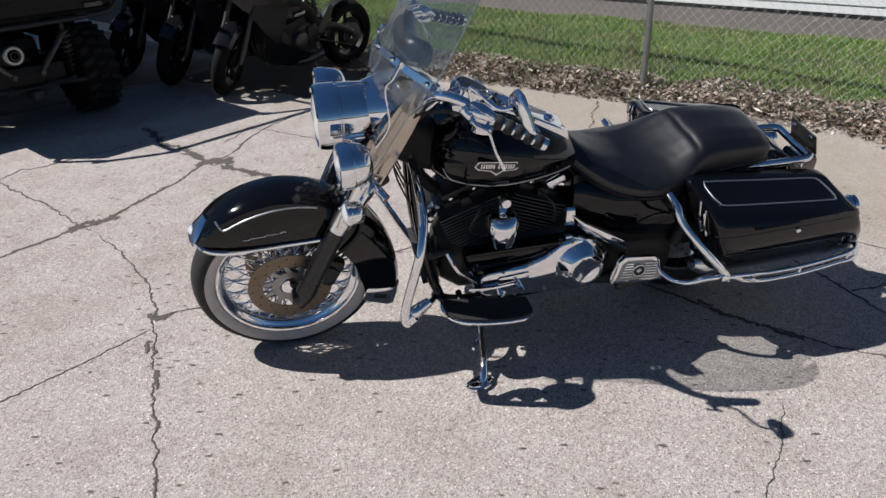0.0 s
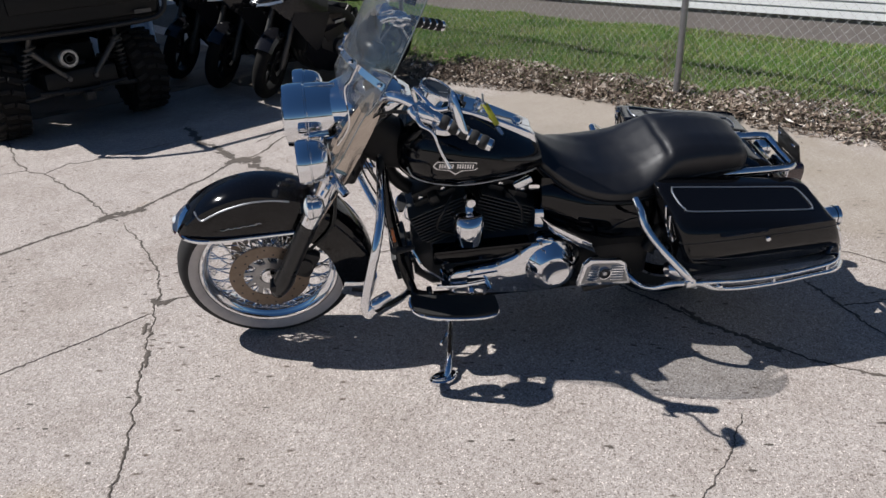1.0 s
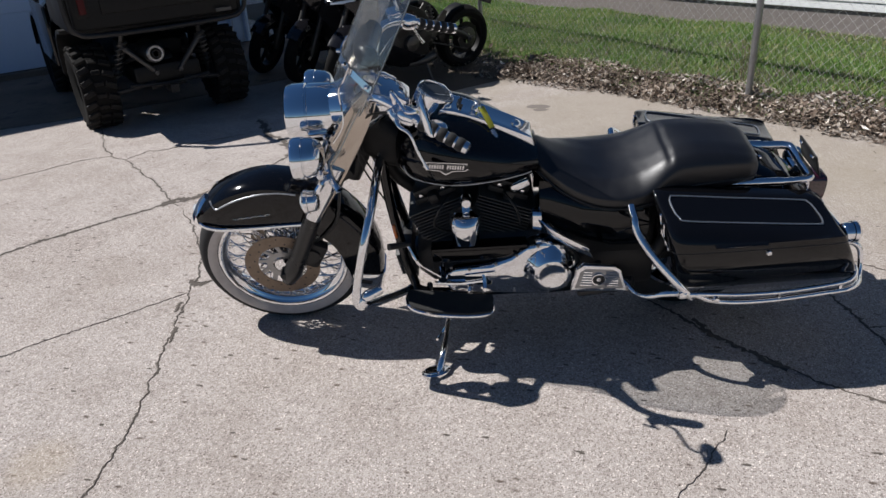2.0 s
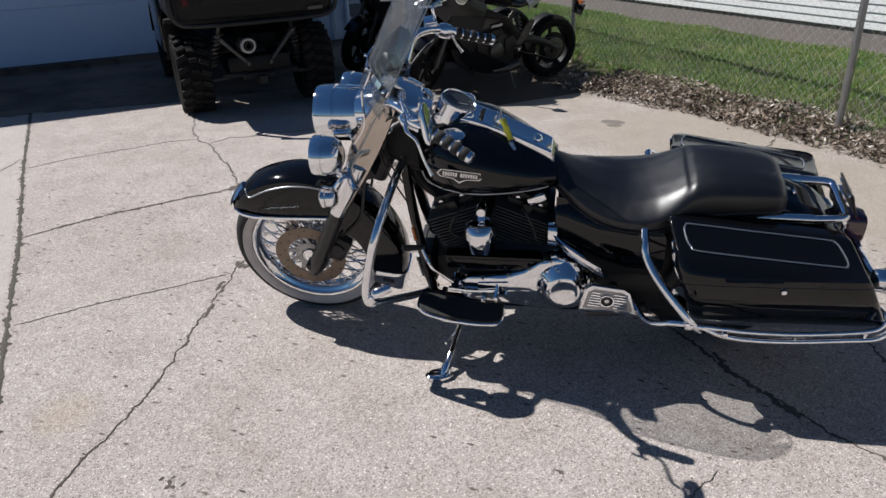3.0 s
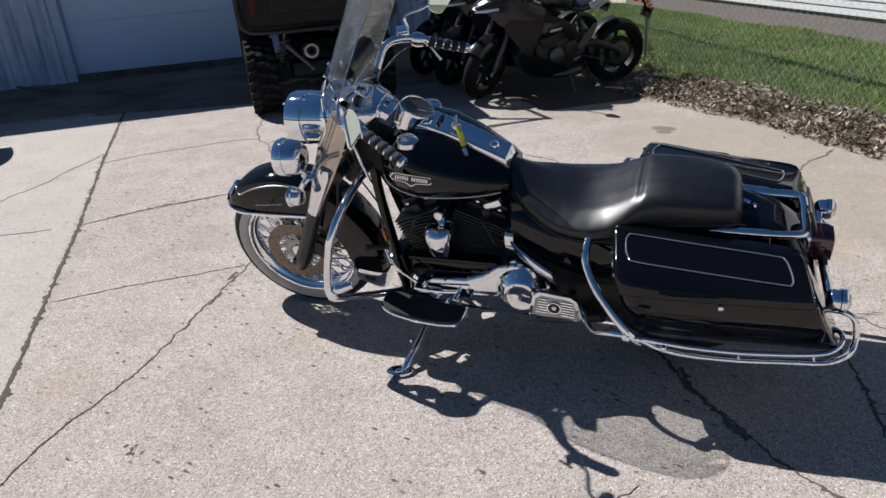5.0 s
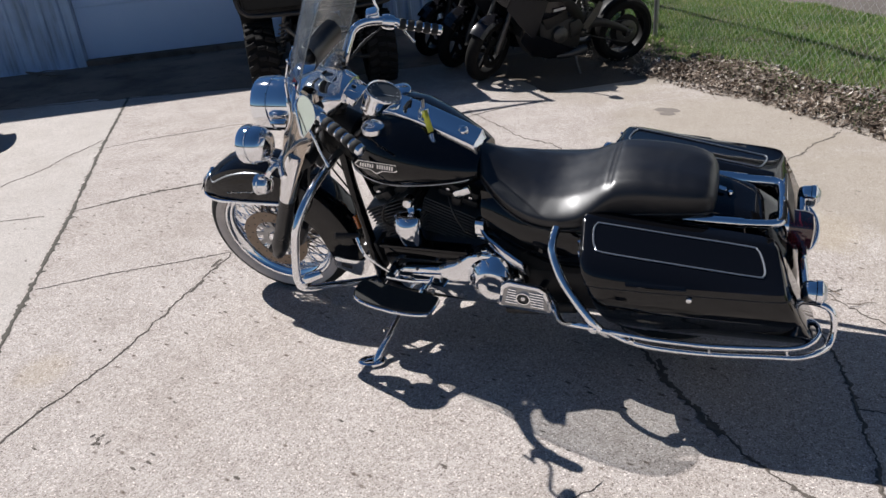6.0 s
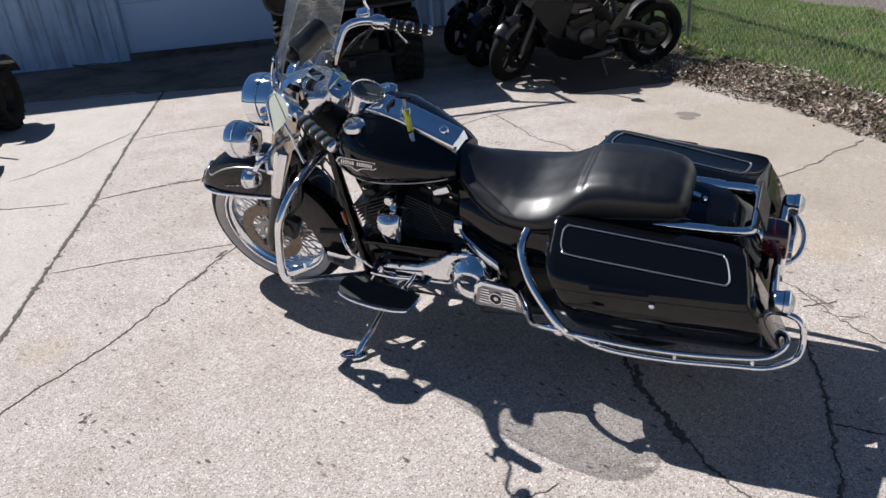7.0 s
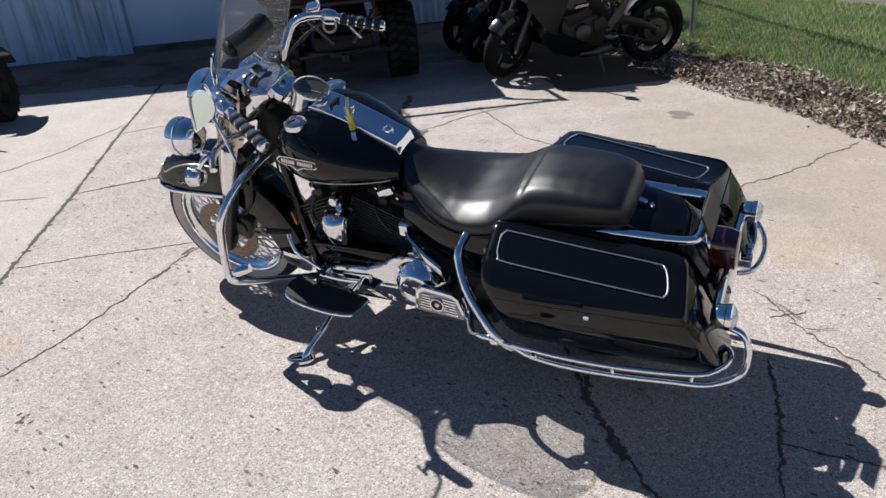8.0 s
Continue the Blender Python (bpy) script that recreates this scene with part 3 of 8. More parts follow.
def litter_back(k):
    return float(np.interp(k, [-7, -2.6, -0.8, 0.3, 1.0, 4, 9], [-0.2, -0.1, 0.12, 0.3, 0.45, 0.6, 0.6]))


def build_lawn():
    ks = [-10 + 0.25 * i for i in range(97)]
    rows = 14
    verts, faces = [], []
    for k in ks:
        a = litter_edge(k)
        for j in range(rows):
            s = a + 0.14 + (2.64 + 0.08 * k - a) * j / (rows - 1)
            z = 0.006 if j == 0 else 0.025 + 0.035 * noise.noise(Vector((k * 0.9, s * 1.3, 0))) + 0.012 * min(s - a, 2)
            ragged = 0.06 * noise.noise(Vector((k * 3.1, 5.0, 0))) if j == 0 else 0
            verts.append(lot(k, s + ragged, z))
    for i in range(len(ks) - 1):
        for j in range(rows - 1):
            faces.append((i * rows + j, (i + 1) * rows + j, (i + 1) * rows + j + 1, i * rows + j + 1))
    ob = part("soil", (verts, faces), SOIL, None, "dark soil strip under lawn and dead leaves", angle=60)
    return tagged(ob, category="soil", kind="structure")


build_lawn()


def soil_height(k, s):
    a = litter_edge(k)
    return 0.025 + 0.035 * noise.noise(Vector((k * 0.9, s * 1.3, 0))) + 0.012 * min(s - a, 2)


def build_grass(n):
    r = np.random.RandomState(3)
    verts, faces = [], []
    while len(faces) < 2 * n:
        k = r.uniform(-8.0, 5.5)
        s = r.uniform(-0.4, 2.73 + 0.08 * k)
        b = litter_back(k)
        tuft = 0.9 * math.exp(-(((k + 1.97) / 0.10) ** 2 + ((s + 0.03) / 0.09) ** 2)) + max(0.0, noise.noise(Vector((k * 3.3, s * 3.3, 9.0))) - 0.28) * (0.9 if s > litter_edge(k) + 0.18 else 0)
        if s < b and r.uniform() > math.exp((s - b) / 0.14) + tuft:
            continue
        clump = noise.noise(Vector((k * 2.2, s * 2.2, 4.0)))
        if r.uniform() > 0.8 + 0.5 * clump:
            continue
        q = lot(k, s, soil_height(k, s) - 0.004)
        h = r.uniform(0.022, 0.058) * (1 + 0.3 * clump)
        a, lean = r.uniform(0, 6.283), r.uniform(0.1, 0.7) * h
        w = r.uniform(0.0011, 0.0024)
        u = Vector((math.cos(a), math.sin(a), 0))
        d = Vector((math.cos(a + 1.3), math.sin(a + 1.3), 0)) * lean
        i = len(verts)
        mid = q + d * 0.35 + Vector((0, 0, h * 0.6))
        verts += [q - u * w, q + u * w, mid + u * w * 0.75, mid - u * w * 0.75, q + d + Vector((0, 0, h))]
        faces += [(i, i + 1, i + 2, i + 3), (i + 3, i + 2, i + 4)]
    ob = part("grass", (verts, faces), GRASS, None, "short patchy green spring lawn with some straw", angle=0)
    return tagged(ob, category="grass", kind="stuff")


build_grass(260000)


def build_leaves(n):
    r = np.random.RandomState(5)
    verts, faces = [], []
    for _ in range(n):
        k = r.uniform(-6.5, 5.0)
        a, b = litter_edge(k), litter_back(k) + 0.2
        t = r.beta(1.25, 1.7)
        s = a - 0.01 + 0.05 * noise.noise(Vector((k * 4.0, 1.0, 2.0))) + (b - a) * t + (r.normal(0, 0.12) if r.uniform() < 0.035 else 0)
        heap = noise.noise(Vector((k * 2.6, s * 3.4, 7.0)))
        if k < -2.35 + 0.3 * heap and s < 0.15 and r.uniform() < 0.82:
            continue
        if heap < -0.22 and r.uniform() < 0.55:
            continue
        pile = max(0.0, (0.075 + 0.10 * heap) * math.sin(math.pi * min(max(t, 0), 1)) ** 0.6)
        q = lot(k, s, max(0.006, soil_height(k, max(s, a)) * min(1, max(0.05, (s - a) * 6)) + pile * r.uniform(0.25, 1)))
        size = r.uniform(0.010, 0.028) * (r.uniform(1.5, 2.3) if r.uniform() < 0.07 else 1)
        m = Matrix.Translation(q) @ Euler((r.normal(0, 0.55), r.normal(0, 0.45), r.uniform(0, 6.28))).to_matrix().to_4x4()
        curl = r.uniform(-0.3, 0.6) * size
        wide = r.uniform(0.06, 0.55) * size
        i = len(verts)
        for p in ((-size, 0, curl), (-0.2 * size, -wide, 0.3 * curl), (-0.1 * size, 0, 0), (-0.2 * size, wide, 0.3 * curl), (size, 0, curl)):
            verts.append(m @ Vector(p))
        faces += [(i, i + 1, i + 2), (i, i + 2, i + 3), (i + 1, i + 4, i + 2), (i + 2, i + 4, i + 3)]
    ob = part("dead_leaves", (verts, faces), LEAF, None, "drift of dry brown leaves and twigs along the fence", angle=0)
    return tagged(ob, category="leaves", kind="stuff")


build_leaves(40000)


# ---- chain-link fence ----
def build_fence():
    f = thing("chain_link_fence", "galvanised chain-link fence on round steel posts beside the lawn", "fence")
    top = 2.05
    for k in (-6.98, -3.49, 0.0, 3.49, 6.98):
        p = part("post", tube([lot(k, 0, -0.05), lot(k, 0, top + 0.03)], 0.026, 14, 1), GALV, f)
        part("post_cap", lathe([(0.0, 0.05), (0.02, 0.045), (0.033, 0.02), (0.035, 0.0)], 14, "z", lot(k, 0, top + 0.03)), GALV, p)
        for z in (0.35, 1.0, 1.65):
            part("tension_band", lathe([(0.0285, -0.012), (0.030, 0), (0.0285, 0.012)], 14, "z", lot(k, 0, z)), GALV, p)
    # unseen rail, thicker than real pipe, so its shadow shows on the lawn
    part("top_rail", tube([lot(-7.2, 0.0, top), lot(7.2, 0.0, top)], 0.045, 12, 1), GALV, f)
    # the woven mesh: each wire zigzags upwards
    verts, faces = [], []
    half, r = 0.038, 0.0010
    count = int(13.6 / (2 * half))
    rows = int((top - 0.08) / half)
    for w in range(count):
        k0 = -6.8 + w * 2 * half
        for flip in (0, 1):
            for j in range(rows):
                right = (j + flip) % 2
                ka, kb = (k0, k0 + half) if right else (k0 + half, k0)
                if flip:
                    ka, kb = ka + half, kb + half
                a = lot(ka, 0.03 + (0.003 if right else -0.003), 0.08 + j * half)
                b = lot(kb, 0.03 + (-0.003 if right else 0.003), 0.08 + (j + 1) * half)
                d = (b - a).normalized()
                u = d.cross(E2).normalized() * r
                v = E2 * r
                i = len(verts)
                for q in (a, b):
                    verts += [q + u, q - 0.5 * u + 0.87 * v, q - 0.5 * u - 0.87 * v]
                faces += [(i, i + 1, i + 4, i + 3), (i + 1, i + 2, i + 5, i + 4), (i + 2, i, i + 3, i + 5)]
    tagged(part("wire_mesh", (verts, faces), WIRE, f, angle=0), kind="stuff")


build_fence()


# ---- the neighbour's house ----
def build_house():
    h = thing("house", "white vinyl-sided house on a rough grey foundation", "house")
    a, b = -7.9, 16.0

    def on(k, s, z):
        return lot(k, 2.75 + 0.08 * k + s, z)

    def slab(k0, k1, s0, s1, z0, z1):
        v = [on(k, q, z) for z in (z0, z1) for k, q in ((k0, s0), (k1, s0), (k1, s1), (k0, s1))]
        return v, [(3, 2, 1, 0), (4, 5, 6, 7), (0, 1, 5, 4), (1, 2, 6, 5), (2, 3, 7, 6), (3, 0, 4, 7)]
    part("foundation", slab(a + 0.02, b - 0.02, 0.012, 6, -0.1, 0.33), FOUNDATION, h, "rough grey-brown parged concrete")
    part("wall", slab(a + 0.03, b - 0.03, 0.04, 5.9, 0.33, 3.1), SIDING, h)
    part("roof", slab(a - 0.4, b + 0.4, -0.30, 6.4, 3.1, 3.25), ROOFING, h)
    pitch = 0.086
    for i in range(32):
        z = 0.30 + i * pitch
        prof = [(0.03, z), (-0.010, z), (-0.010, z + 0.006), (0.001, z + pitch + 0.004), (0.03, z + pitch + 0.004)]
        v = [on(k, q, zz) for k in (a, b) for q, zz in prof]
        f = [(4, 3, 2, 1, 0), (5, 6, 7, 8, 9)] + [(j, (j + 1) % 5, 5 + (j + 1) % 5, 5 + j) for j in range(5)]
        part("siding_board", (v, f), SIDING, h, angle=0)
    part("corner_trim", slab(a - 0.06, a + 0.02, -0.03, 0.05, 0.30, 3.1), SIDING, h)


build_house()


# ---- the garage ----
def gar(s, d, z):
    """s metres along the garage front from the door's jamb, d metres out in front of it."""
    return Vector((-7.40, 5.35, 0)) + E2 * s + E1 * d + Vector((0, 0, z))


def gbox(s0, s1, d0, d1, z0, z1):
    v = [gar(s, d, z) for z in (z0, z1) for s, d in ((s0, d0), (s1, d0), (s1, d1), (s0, d1))]
    return v, [(0, 1, 2, 3), (7, 6, 5, 4), (4, 5, 1, 0), (5, 6, 2, 1), (6, 7, 3, 2), (7, 4, 0, 3)]


def corrugated(s0, s1, z0, z1):
    """A ribbed steel sheet with flat pans and raised ribs."""
    prof, s = [], s0
    while s < s1 - 1e-6:
        for ds, d in ((0.0, 0.0), (0.115, 0.0), (0.135, 0.028), (0.165, 0.028), (0.185, 0.0)):
            if s + ds <= s1:
                prof.append((s + ds, d))
        s += 0.20
    prof.append((s1, 0.0))
    back = [(s1, -0.03), (s0, -0.03)]
    ring = prof + back
    n = len(ring)
    v = [gar(q, d, z) for z in (z0, z1) for q, d in ring]
    f = [(i, (i + 1) % n, n + (i + 1) % n, n + i) for i in range(n)]
    return v, f


def build_garage():
    g = thing("garage", "steel-clad garage with weathered ribbed panels and a pale overhead door", "garage")
    top = 4.0
    for i in range(5):
        part("wall_panel", corrugated(-0.02 - 1.0 * (i + 1), -0.02 - 1.0 * i - 0.004, 0.02, top), CORRUGATED, g, "streaked weathered ribbed steel", 25)
    part("wall_panel", corrugated(3.80, 4.796, 0.02, top), CORRUGATED, g, "streaked weathered ribbed steel", 25)
    part("wall_panel", corrugated(-0.018, 3.80, 2.75, top), CORRUGATED, g, "streaked weathered ribbed steel", 25)
    part("jamb", gbox(-0.018, 0.085, -0.16, 0.035, 0.0, 2.75), CORRUGATED, g)
    part("jamb", gbox(3.66, 3.80, -0.16, 0.035, 0.0, 2.75), CORRUGATED, g)
    part("lintel", gbox(0.085, 3.66, -0.16, 0.035, 2.62, 2.75), DOORPAINT, g)
    part("sill", gbox(-5.1, -0.03, -0.02, 0.035, 0.0, 0.02), CORRUGATED, g)
    part("threshold", gbox(0.087, 3.658, -0.16, 0.02, 0.0, 0.070), APRON, g, "dirty concrete threshold")
    door = part("garage_door", gbox(0.09, 3.655, -0.16, -0.13, 0.072, 2.62), DOORPAINT, g, "pale painted sectional overhead door, closed")
    for i in range(4):
        part("door_section", gbox(0.095, 3.65, -0.128, -0.095, 0.080 + 0.635 * i, 0.709 + 0.635 * i), DOORPAINT, door)
    part("wall_core", both(gbox(-5.0, -0.09, -8, -0.04, 0.0, top - 0.01), gbox(3.81, 4.79, -8, -0.04, 0, top - 0.01), gbox(-0.09, 3.81, -8, -0.165, 0, top - 0.01)), CORRUGATED, g)
    part("roof", gbox(-5.4, 4.85, -8.2, 0.12, top, top + 0.12), ROOFING, g)


build_garage()


# ---- sticks, twigs and weeds lying about ----
def build_twig(x, y, length, turn, thick, seed, label):
    r = random.Random(seed)
    t = thing("twig", label, "twig", pose(x, y, 0, 0, 0, turn))
    line = [(length * (i / 5 - 0.5), r.uniform(-0.04, 0.04) * length, thick * 1.1 + r.uniform(0, 0.01)) for i in range(6)]
    stem = part("stem", tube(line, [thick, thick * 0.9, thick * 0.8, thick * 0.7, thick * 0.5, thick * 0.3], 7, 3), TWIG, t)
    for i in (1, 2, 3, 4):
        a = Vector(line[i])
        side = r.choice((-1, 1))
        part("branchlet", tube([a, a + Vector((0.08 * length, side * 0.10 * length, 0.010)), a + Vector((0.20 * length, side * 0.18 * length, 0.004))], [thick * 0.5, thick * 0.35, thick * 0.2], 6, 3), TWIG, t)
    return t


build_twig(-7.55, 4.89, 1.08, 4, 0.016, 3, "dry grey stick lying before the garage")
build_twig(1.52, 3.38, 0.16, 150, 0.0025, 5, "thin dry twig lying on the concrete")
build_twig(1.67, 3.31, 0.12, 35, 0.002, 8, "thin dry twig lying on the concrete")


def build_weed(x, y, n, tall, seed):
    r = random.Random(seed)
    w = thing("dry_weed", "bare brown weed stalks standing by the fence post", "plant", pose(x, y, 0.03))
    for i in range(n):
        a, h = r.uniform(0, 6.28), tall * r.uniform(0.6, 1.0)
        lean = h * r.uniform(0.05, 0.28)
        top = Vector((lean * math.cos(a), lean * math.sin(a), h))
        foot = Vector((0.03 * math.cos(a), 0.03 * math.sin(a), -0.02))
        st = part("stalk", tube([foot, foot.lerp(top, 0.5) + Vector((0.01, 0, 0.01)), top], [0.003, 0.0024, 0.0014], 6, 4), TWIG, w)
        for k in range(3):
            q = foot.lerp(top, 0.45 + 0.18 * k)
            b = a + r.uniform(-1.5, 1.5)
            part("shoot", tube([q, q + Vector((0.05 * math.cos(b), 0.05 * math.sin(b), 0.06))], [0.0016, 0.0008], 5, 1), TWIG, st)


build_weed(1.70, 6.43, 6, 0.55, 4)


# ---- parked machines behind ----
def knobby_wheel(parent, name, at, radius, width, material_rim, out=1):
    """A fat off-road tyre with lugs on a steel rim; out is the side that faces away from the machine."""
    w = width / 2
    rim = part(name, lathe([(0.0, out * w * 0.35), (radius * 0.16, out * w * 0.38), (radius * 0.2, out * w * 0.2), (radius * 0.42, out * w * 0.15), (radius * 0.5, out * w * 0.7), (radius * 0.53, out * w * 0.72), (radius * 0.5, -out * w * 0.7), (0.0, -out * w * 0.6)], 20, "y"), material_rim, parent, at=Matrix.Translation(at))
    r = radius
    part("tyre", lathe([(r * 0.5, -w * 0.75), (r * 0.72, -w * 0.98), (r * 0.88, -w * 0.95), (r * 0.94, -w * 0.7), (r * 0.955, 0), (r * 0.94, w * 0.7), (r * 0.88, w * 0.95), (r * 0.72, w * 0.98), (r * 0.5, w * 0.75)], 30, "y"), PARKEDTYRE, rim)
    lug_side = [mesh_of("lug", rbox((r * 0.13, w * 0.62, r * 0.09), (0, side * w * 0.62, r * 0.955), 0.006, 1, (0, 0, side * 24)), DUSTYLUG, 25) for side in (-1, 1)]
    lug_mid = mesh_of("lug", rbox((r * 0.10, w * 0.5, r * 0.07), (0, 0, r * 0.965), 0.005, 1), DUSTYLUG, 25)
    for k in range(22):
        a = 2 * math.pi * k / 22
        for me, da in ((lug_side[0], 0.0), (lug_side[1], 0.14), (lug_mid, 0.07)):
            ob = new("lug", me)
            ob.parent = rim
            ob.matrix_local = Matrix.Rotation(a + da, 4, "Y")
    return rim


def build_utv(m):
    u = thing("utility_vehicle", "black side-by-side utility vehicle with a closed cargo-bed tailgate", "vehicle", m)
    part("chassis", both(rbox((2.4, 0.55, 0.16), (1.15, 0, 0.42), 0.03), rbox((0.5, 0.5, 0.2), (0.55, 0, 0.55), 0.05)), PLASTIC, u)
    bed = part("cargo_bed", both(rbox((1.0, 1.34, 0.08), (0.32, 0, 0.86), 0.03), rbox((1.0, 0.06, 0.42), (0.32, 0.65, 1.07), 0.02), rbox((1.0, 0.06, 0.42), (0.32, -0.65, 1.07), 0.02), rbox((0.06, 1.32, 0.42), (0.80, 0, 1.07), 0.02)), PLASTIC, u)
    # moulded tailgate with a recessed middle and rounded lower corners
    part("tailgate", both(rbox((0.06, 1.30, 0.44), (-0.20, 0, 1.07), 0.05, 4), rbox((0.03, 0.86, 0.26), (-0.228, 0, 1.09), 0.012, 2)), PLASTIC, bed)
    part("gate_recess", rbox((0.012, 0.34, 0.06), (-0.2445, 0.02, 1.17), 0.005), SATIN, bed)
    part("bed_rail", tube([(-0.24, -0.685, 1.30), (-0.25, -0.69, 0.96), (-0.25, -0.64, 0.85), (-0.25, -0.50, 0.815), (-0.25, 0.0, 0.805), (-0.25, 0.50, 0.815), (-0.25, 0.64, 0.85), (-0.25, 0.69, 0.96), (-0.24, 0.685, 1.30)], 0.020, 10, 6), SATIN, u)
    for y in (-0.56, 0.56):
        lamp = part("tail_light", rbox((0.030, 0.055, 0.25), (-0.236, y, 1.10), 0.012), DIMRED, u, "dark red tail light")
        part("lamp_bezel", rbox((0.03, 0.10, 0.31), (-0.222, y, 1.10), 0.015), PLASTIC, lamp)
    part("sticker", rbox((0.003, 0.13, 0.030), (-0.262, -0.50, 0.885), 0.001, 1), DULLSTEEL, u)
    for x, r in ((0.30, 0.345), (2.15, 0.335)):
        for side in (-1, 1):
            knobby_wheel(u, "wheel", (x, side * 0.555, r), r, 0.29, PLASTIC, side)
    for side in (-1, 1):
        sh = part("shock_absorber", tube([(0.18, side * 0.40, 0.36), (-0.10, side * 0.30, 0.80)], 0.018, 10, 1), DULLSTEEL, u)
        coil = [(0.16 - 0.22 * t + 0.040 * math.cos(t * 50), side * (0.392 - 0.080 * t) + 0.040 * math.sin(t * 50), 0.40 + 0.32 * t) for t in [i / 90 for i in range(91)]]
        part("spring", tube(coil, 0.0085, 6, 1), DULLSTEEL, sh)
        part("shock_mount", both(rbox((0.05, 0.07, 0.05), (-0.11, side * 0.30, 0.805), 0.012), lathe([(0.0, -0.012), (0.010, -0.010), (0.014, 0.0)], 12, "x", (-0.138, side * 0.30, 0.805))), SATIN, sh)
        part("shock_bolt", lathe([(0.0, -0.014), (0.012, -0.012), (0.017, 0.0)], 14, "x", (-0.245, side * 0.30, 0.80)), DULLSTEEL, sh)
        part("trailing_arm", tube([(0.30, side * 0.50, 0.34), (0.02, side * 0.44, 0.32), (-0.04, side * 0.30, 0.335), (-0.05, side * 0.12, 0.36)], 0.020, 10, 4), SATIN, u)
        part("radius_rod", tube([(-0.02, side * 0.34, 0.70), (-0.05, side * 0.10, 0.44)], [0.026, 0.019], 10, 1), DULLSTEEL, u)
        part("upper_arm", tube([(0.30, side * 0.48, 0.47), (0.05, side * 0.18, 0.56)], 0.017, 8, 1), SATIN, u)
        part("rod_end", lathe([(0.0, -0.02), (0.018, -0.018), (0.024, 0.0), (0.018, 0.02), (0.0, 0.02)], 12, "x", (-0.06, side * 0.10, 0.435)), DULLSTEEL, u)
        part("rear_fender", loft([[Vector((0.30 + rr * math.cos(a), side * 0.56 + dy, 0.36 + rr * math.sin(a))) for rr, dy in ((0.44, -0.13), (0.47, -0.13), (0.47, 0.15), (0.44, 0.15))] for a in [0.1 + 0.2 * i for i in range(9)]]), PLASTIC, u)
        part("front_fender", loft([[Vector((2.15 + rr * math.cos(a), side * 0.56 + dy, 0.36 + rr * math.sin(a))) for rr, dy in ((0.43, -0.13), (0.46, -0.13), (0.46, 0.15), (0.43, 0.15))] for a in [0.2 + 0.25 * i for i in range(11)]]), BIKEBLACK, u)
    ex = part("muffler", lathe([(0.036, 0.02), (0.040, -0.02), (0.062, -0.028), (0.070, -0.018), (0.078, 0.0), (0.085, 0.05), (0.085, 0.30), (0.06, 0.36), (0.0, 0.37)], 26, "x", (-0.16, 0.10, 0.61)), SATIN, u, "round dark muffler")
    part("end_ring", lathe([(0.040, -0.024), (0.046, -0.036), (0.062, -0.036), (0.070, -0.022), (0.062, -0.018)], 26, "x", (-0.16, 0.10, 0.61), True), STEEL, ex)
    part("tip", lathe([(0.024, -0.05), (0.032, -0.05), (0.032, 0.02), (0.024, 0.02)], 16, "x", (-0.16, 0.10, 0.61), True), SATIN, ex)
    part("gearcase", both(rbox((0.34, 0.26, 0.24), (0.32, 0.0, 0.40), 0.06), lathe([(0, -0.16), (0.09, -0.16), (0.11, -0.1), (0.11, 0.1), (0, 0.12)], 16, "y", (0.22, 0.06, 0.48))), SATIN, u)
    part("drain_plug", lathe([(0.0, -0.03), (0.018, -0.028), (0.026, 0.0)], 8, "x", (0.0, -0.02, 0.44)), DULLSTEEL, u)
    part("hitch", both(rbox((0.20, 0.07, 0.07), (-0.06, 0, 0.30), 0.008), rbox((0.04, 0.30, 0.05), (0.04, 0, 0.31), 0.01)), SATIN, u)
    part("cross_member", tube([(-0.05, -0.33, 0.36), (-0.08, 0.0, 0.34), (-0.05, 0.33, 0.36)], 0.016, 8, 4), SATIN, u)
    part("hood", loft([ell(1.85, 0, 0.80, 0.62, 0.16, 20, 4), ell(2.2, 0, 0.80, 0.60, 0.14, 20, 4), ell(2.5, 0, 0.74, 0.52, 0.12, 20, 4), ell(2.62, 0, 0.66, 0.42, 0.08, 20, 4)]), BIKEBLACK, u)
    part("bench_seat", both(rbox((0.45, 1.15, 0.14), (1.15, 0, 0.72), 0.05), rbox((0.14, 1.15, 0.50), (0.92, 0, 1.0), 0.05, 2, (0, -10, 0))), VINYL, u)
    for side in (-1, 1):
        part("door", rbox((0.90, 0.04, 0.52), (1.42, side * 0.70, 0.70), 0.03, 2), BIKEBLACK, u)
        part("roll_bar", tube([(0.80, side * 0.66, 0.85), (0.82, side * 0.64, 1.55), (0.92, side * 0.62, 1.86), (1.55, side * 0.60, 1.88), (1.75, side * 0.60, 1.76), (2.05, side * 0.64, 0.90)], 0.025, 10, 4), SATIN, u)
        part("rear_stay", tube([(-0.30, side * 0.68, 1.20), (-0.02, side * 0.68, 2.02), (0.10, side * 0.67, 2.08), (0.92, side * 0.62, 1.92)], 0.024, 10, 4), SATIN, u)
    part("cross_bar", tube([(0.90, -0.60, 1.86), (0.90, 0.60, 1.86)], 0.025, 10, 1), SATIN, u)
    part("rear_cross_bar", tube([(0.0, -0.68, 2.05), (0.0, 0.68, 2.05)], 0.024, 10, 1), SATIN, u)
    # unseen roof, lengthened forwards to shade the ground beside the vehicle
    part("roof_panel", rbox((1.20, 1.26, 0.04), (1.46, 0, 1.91), 0.015), PLASTIC, u)
    return u


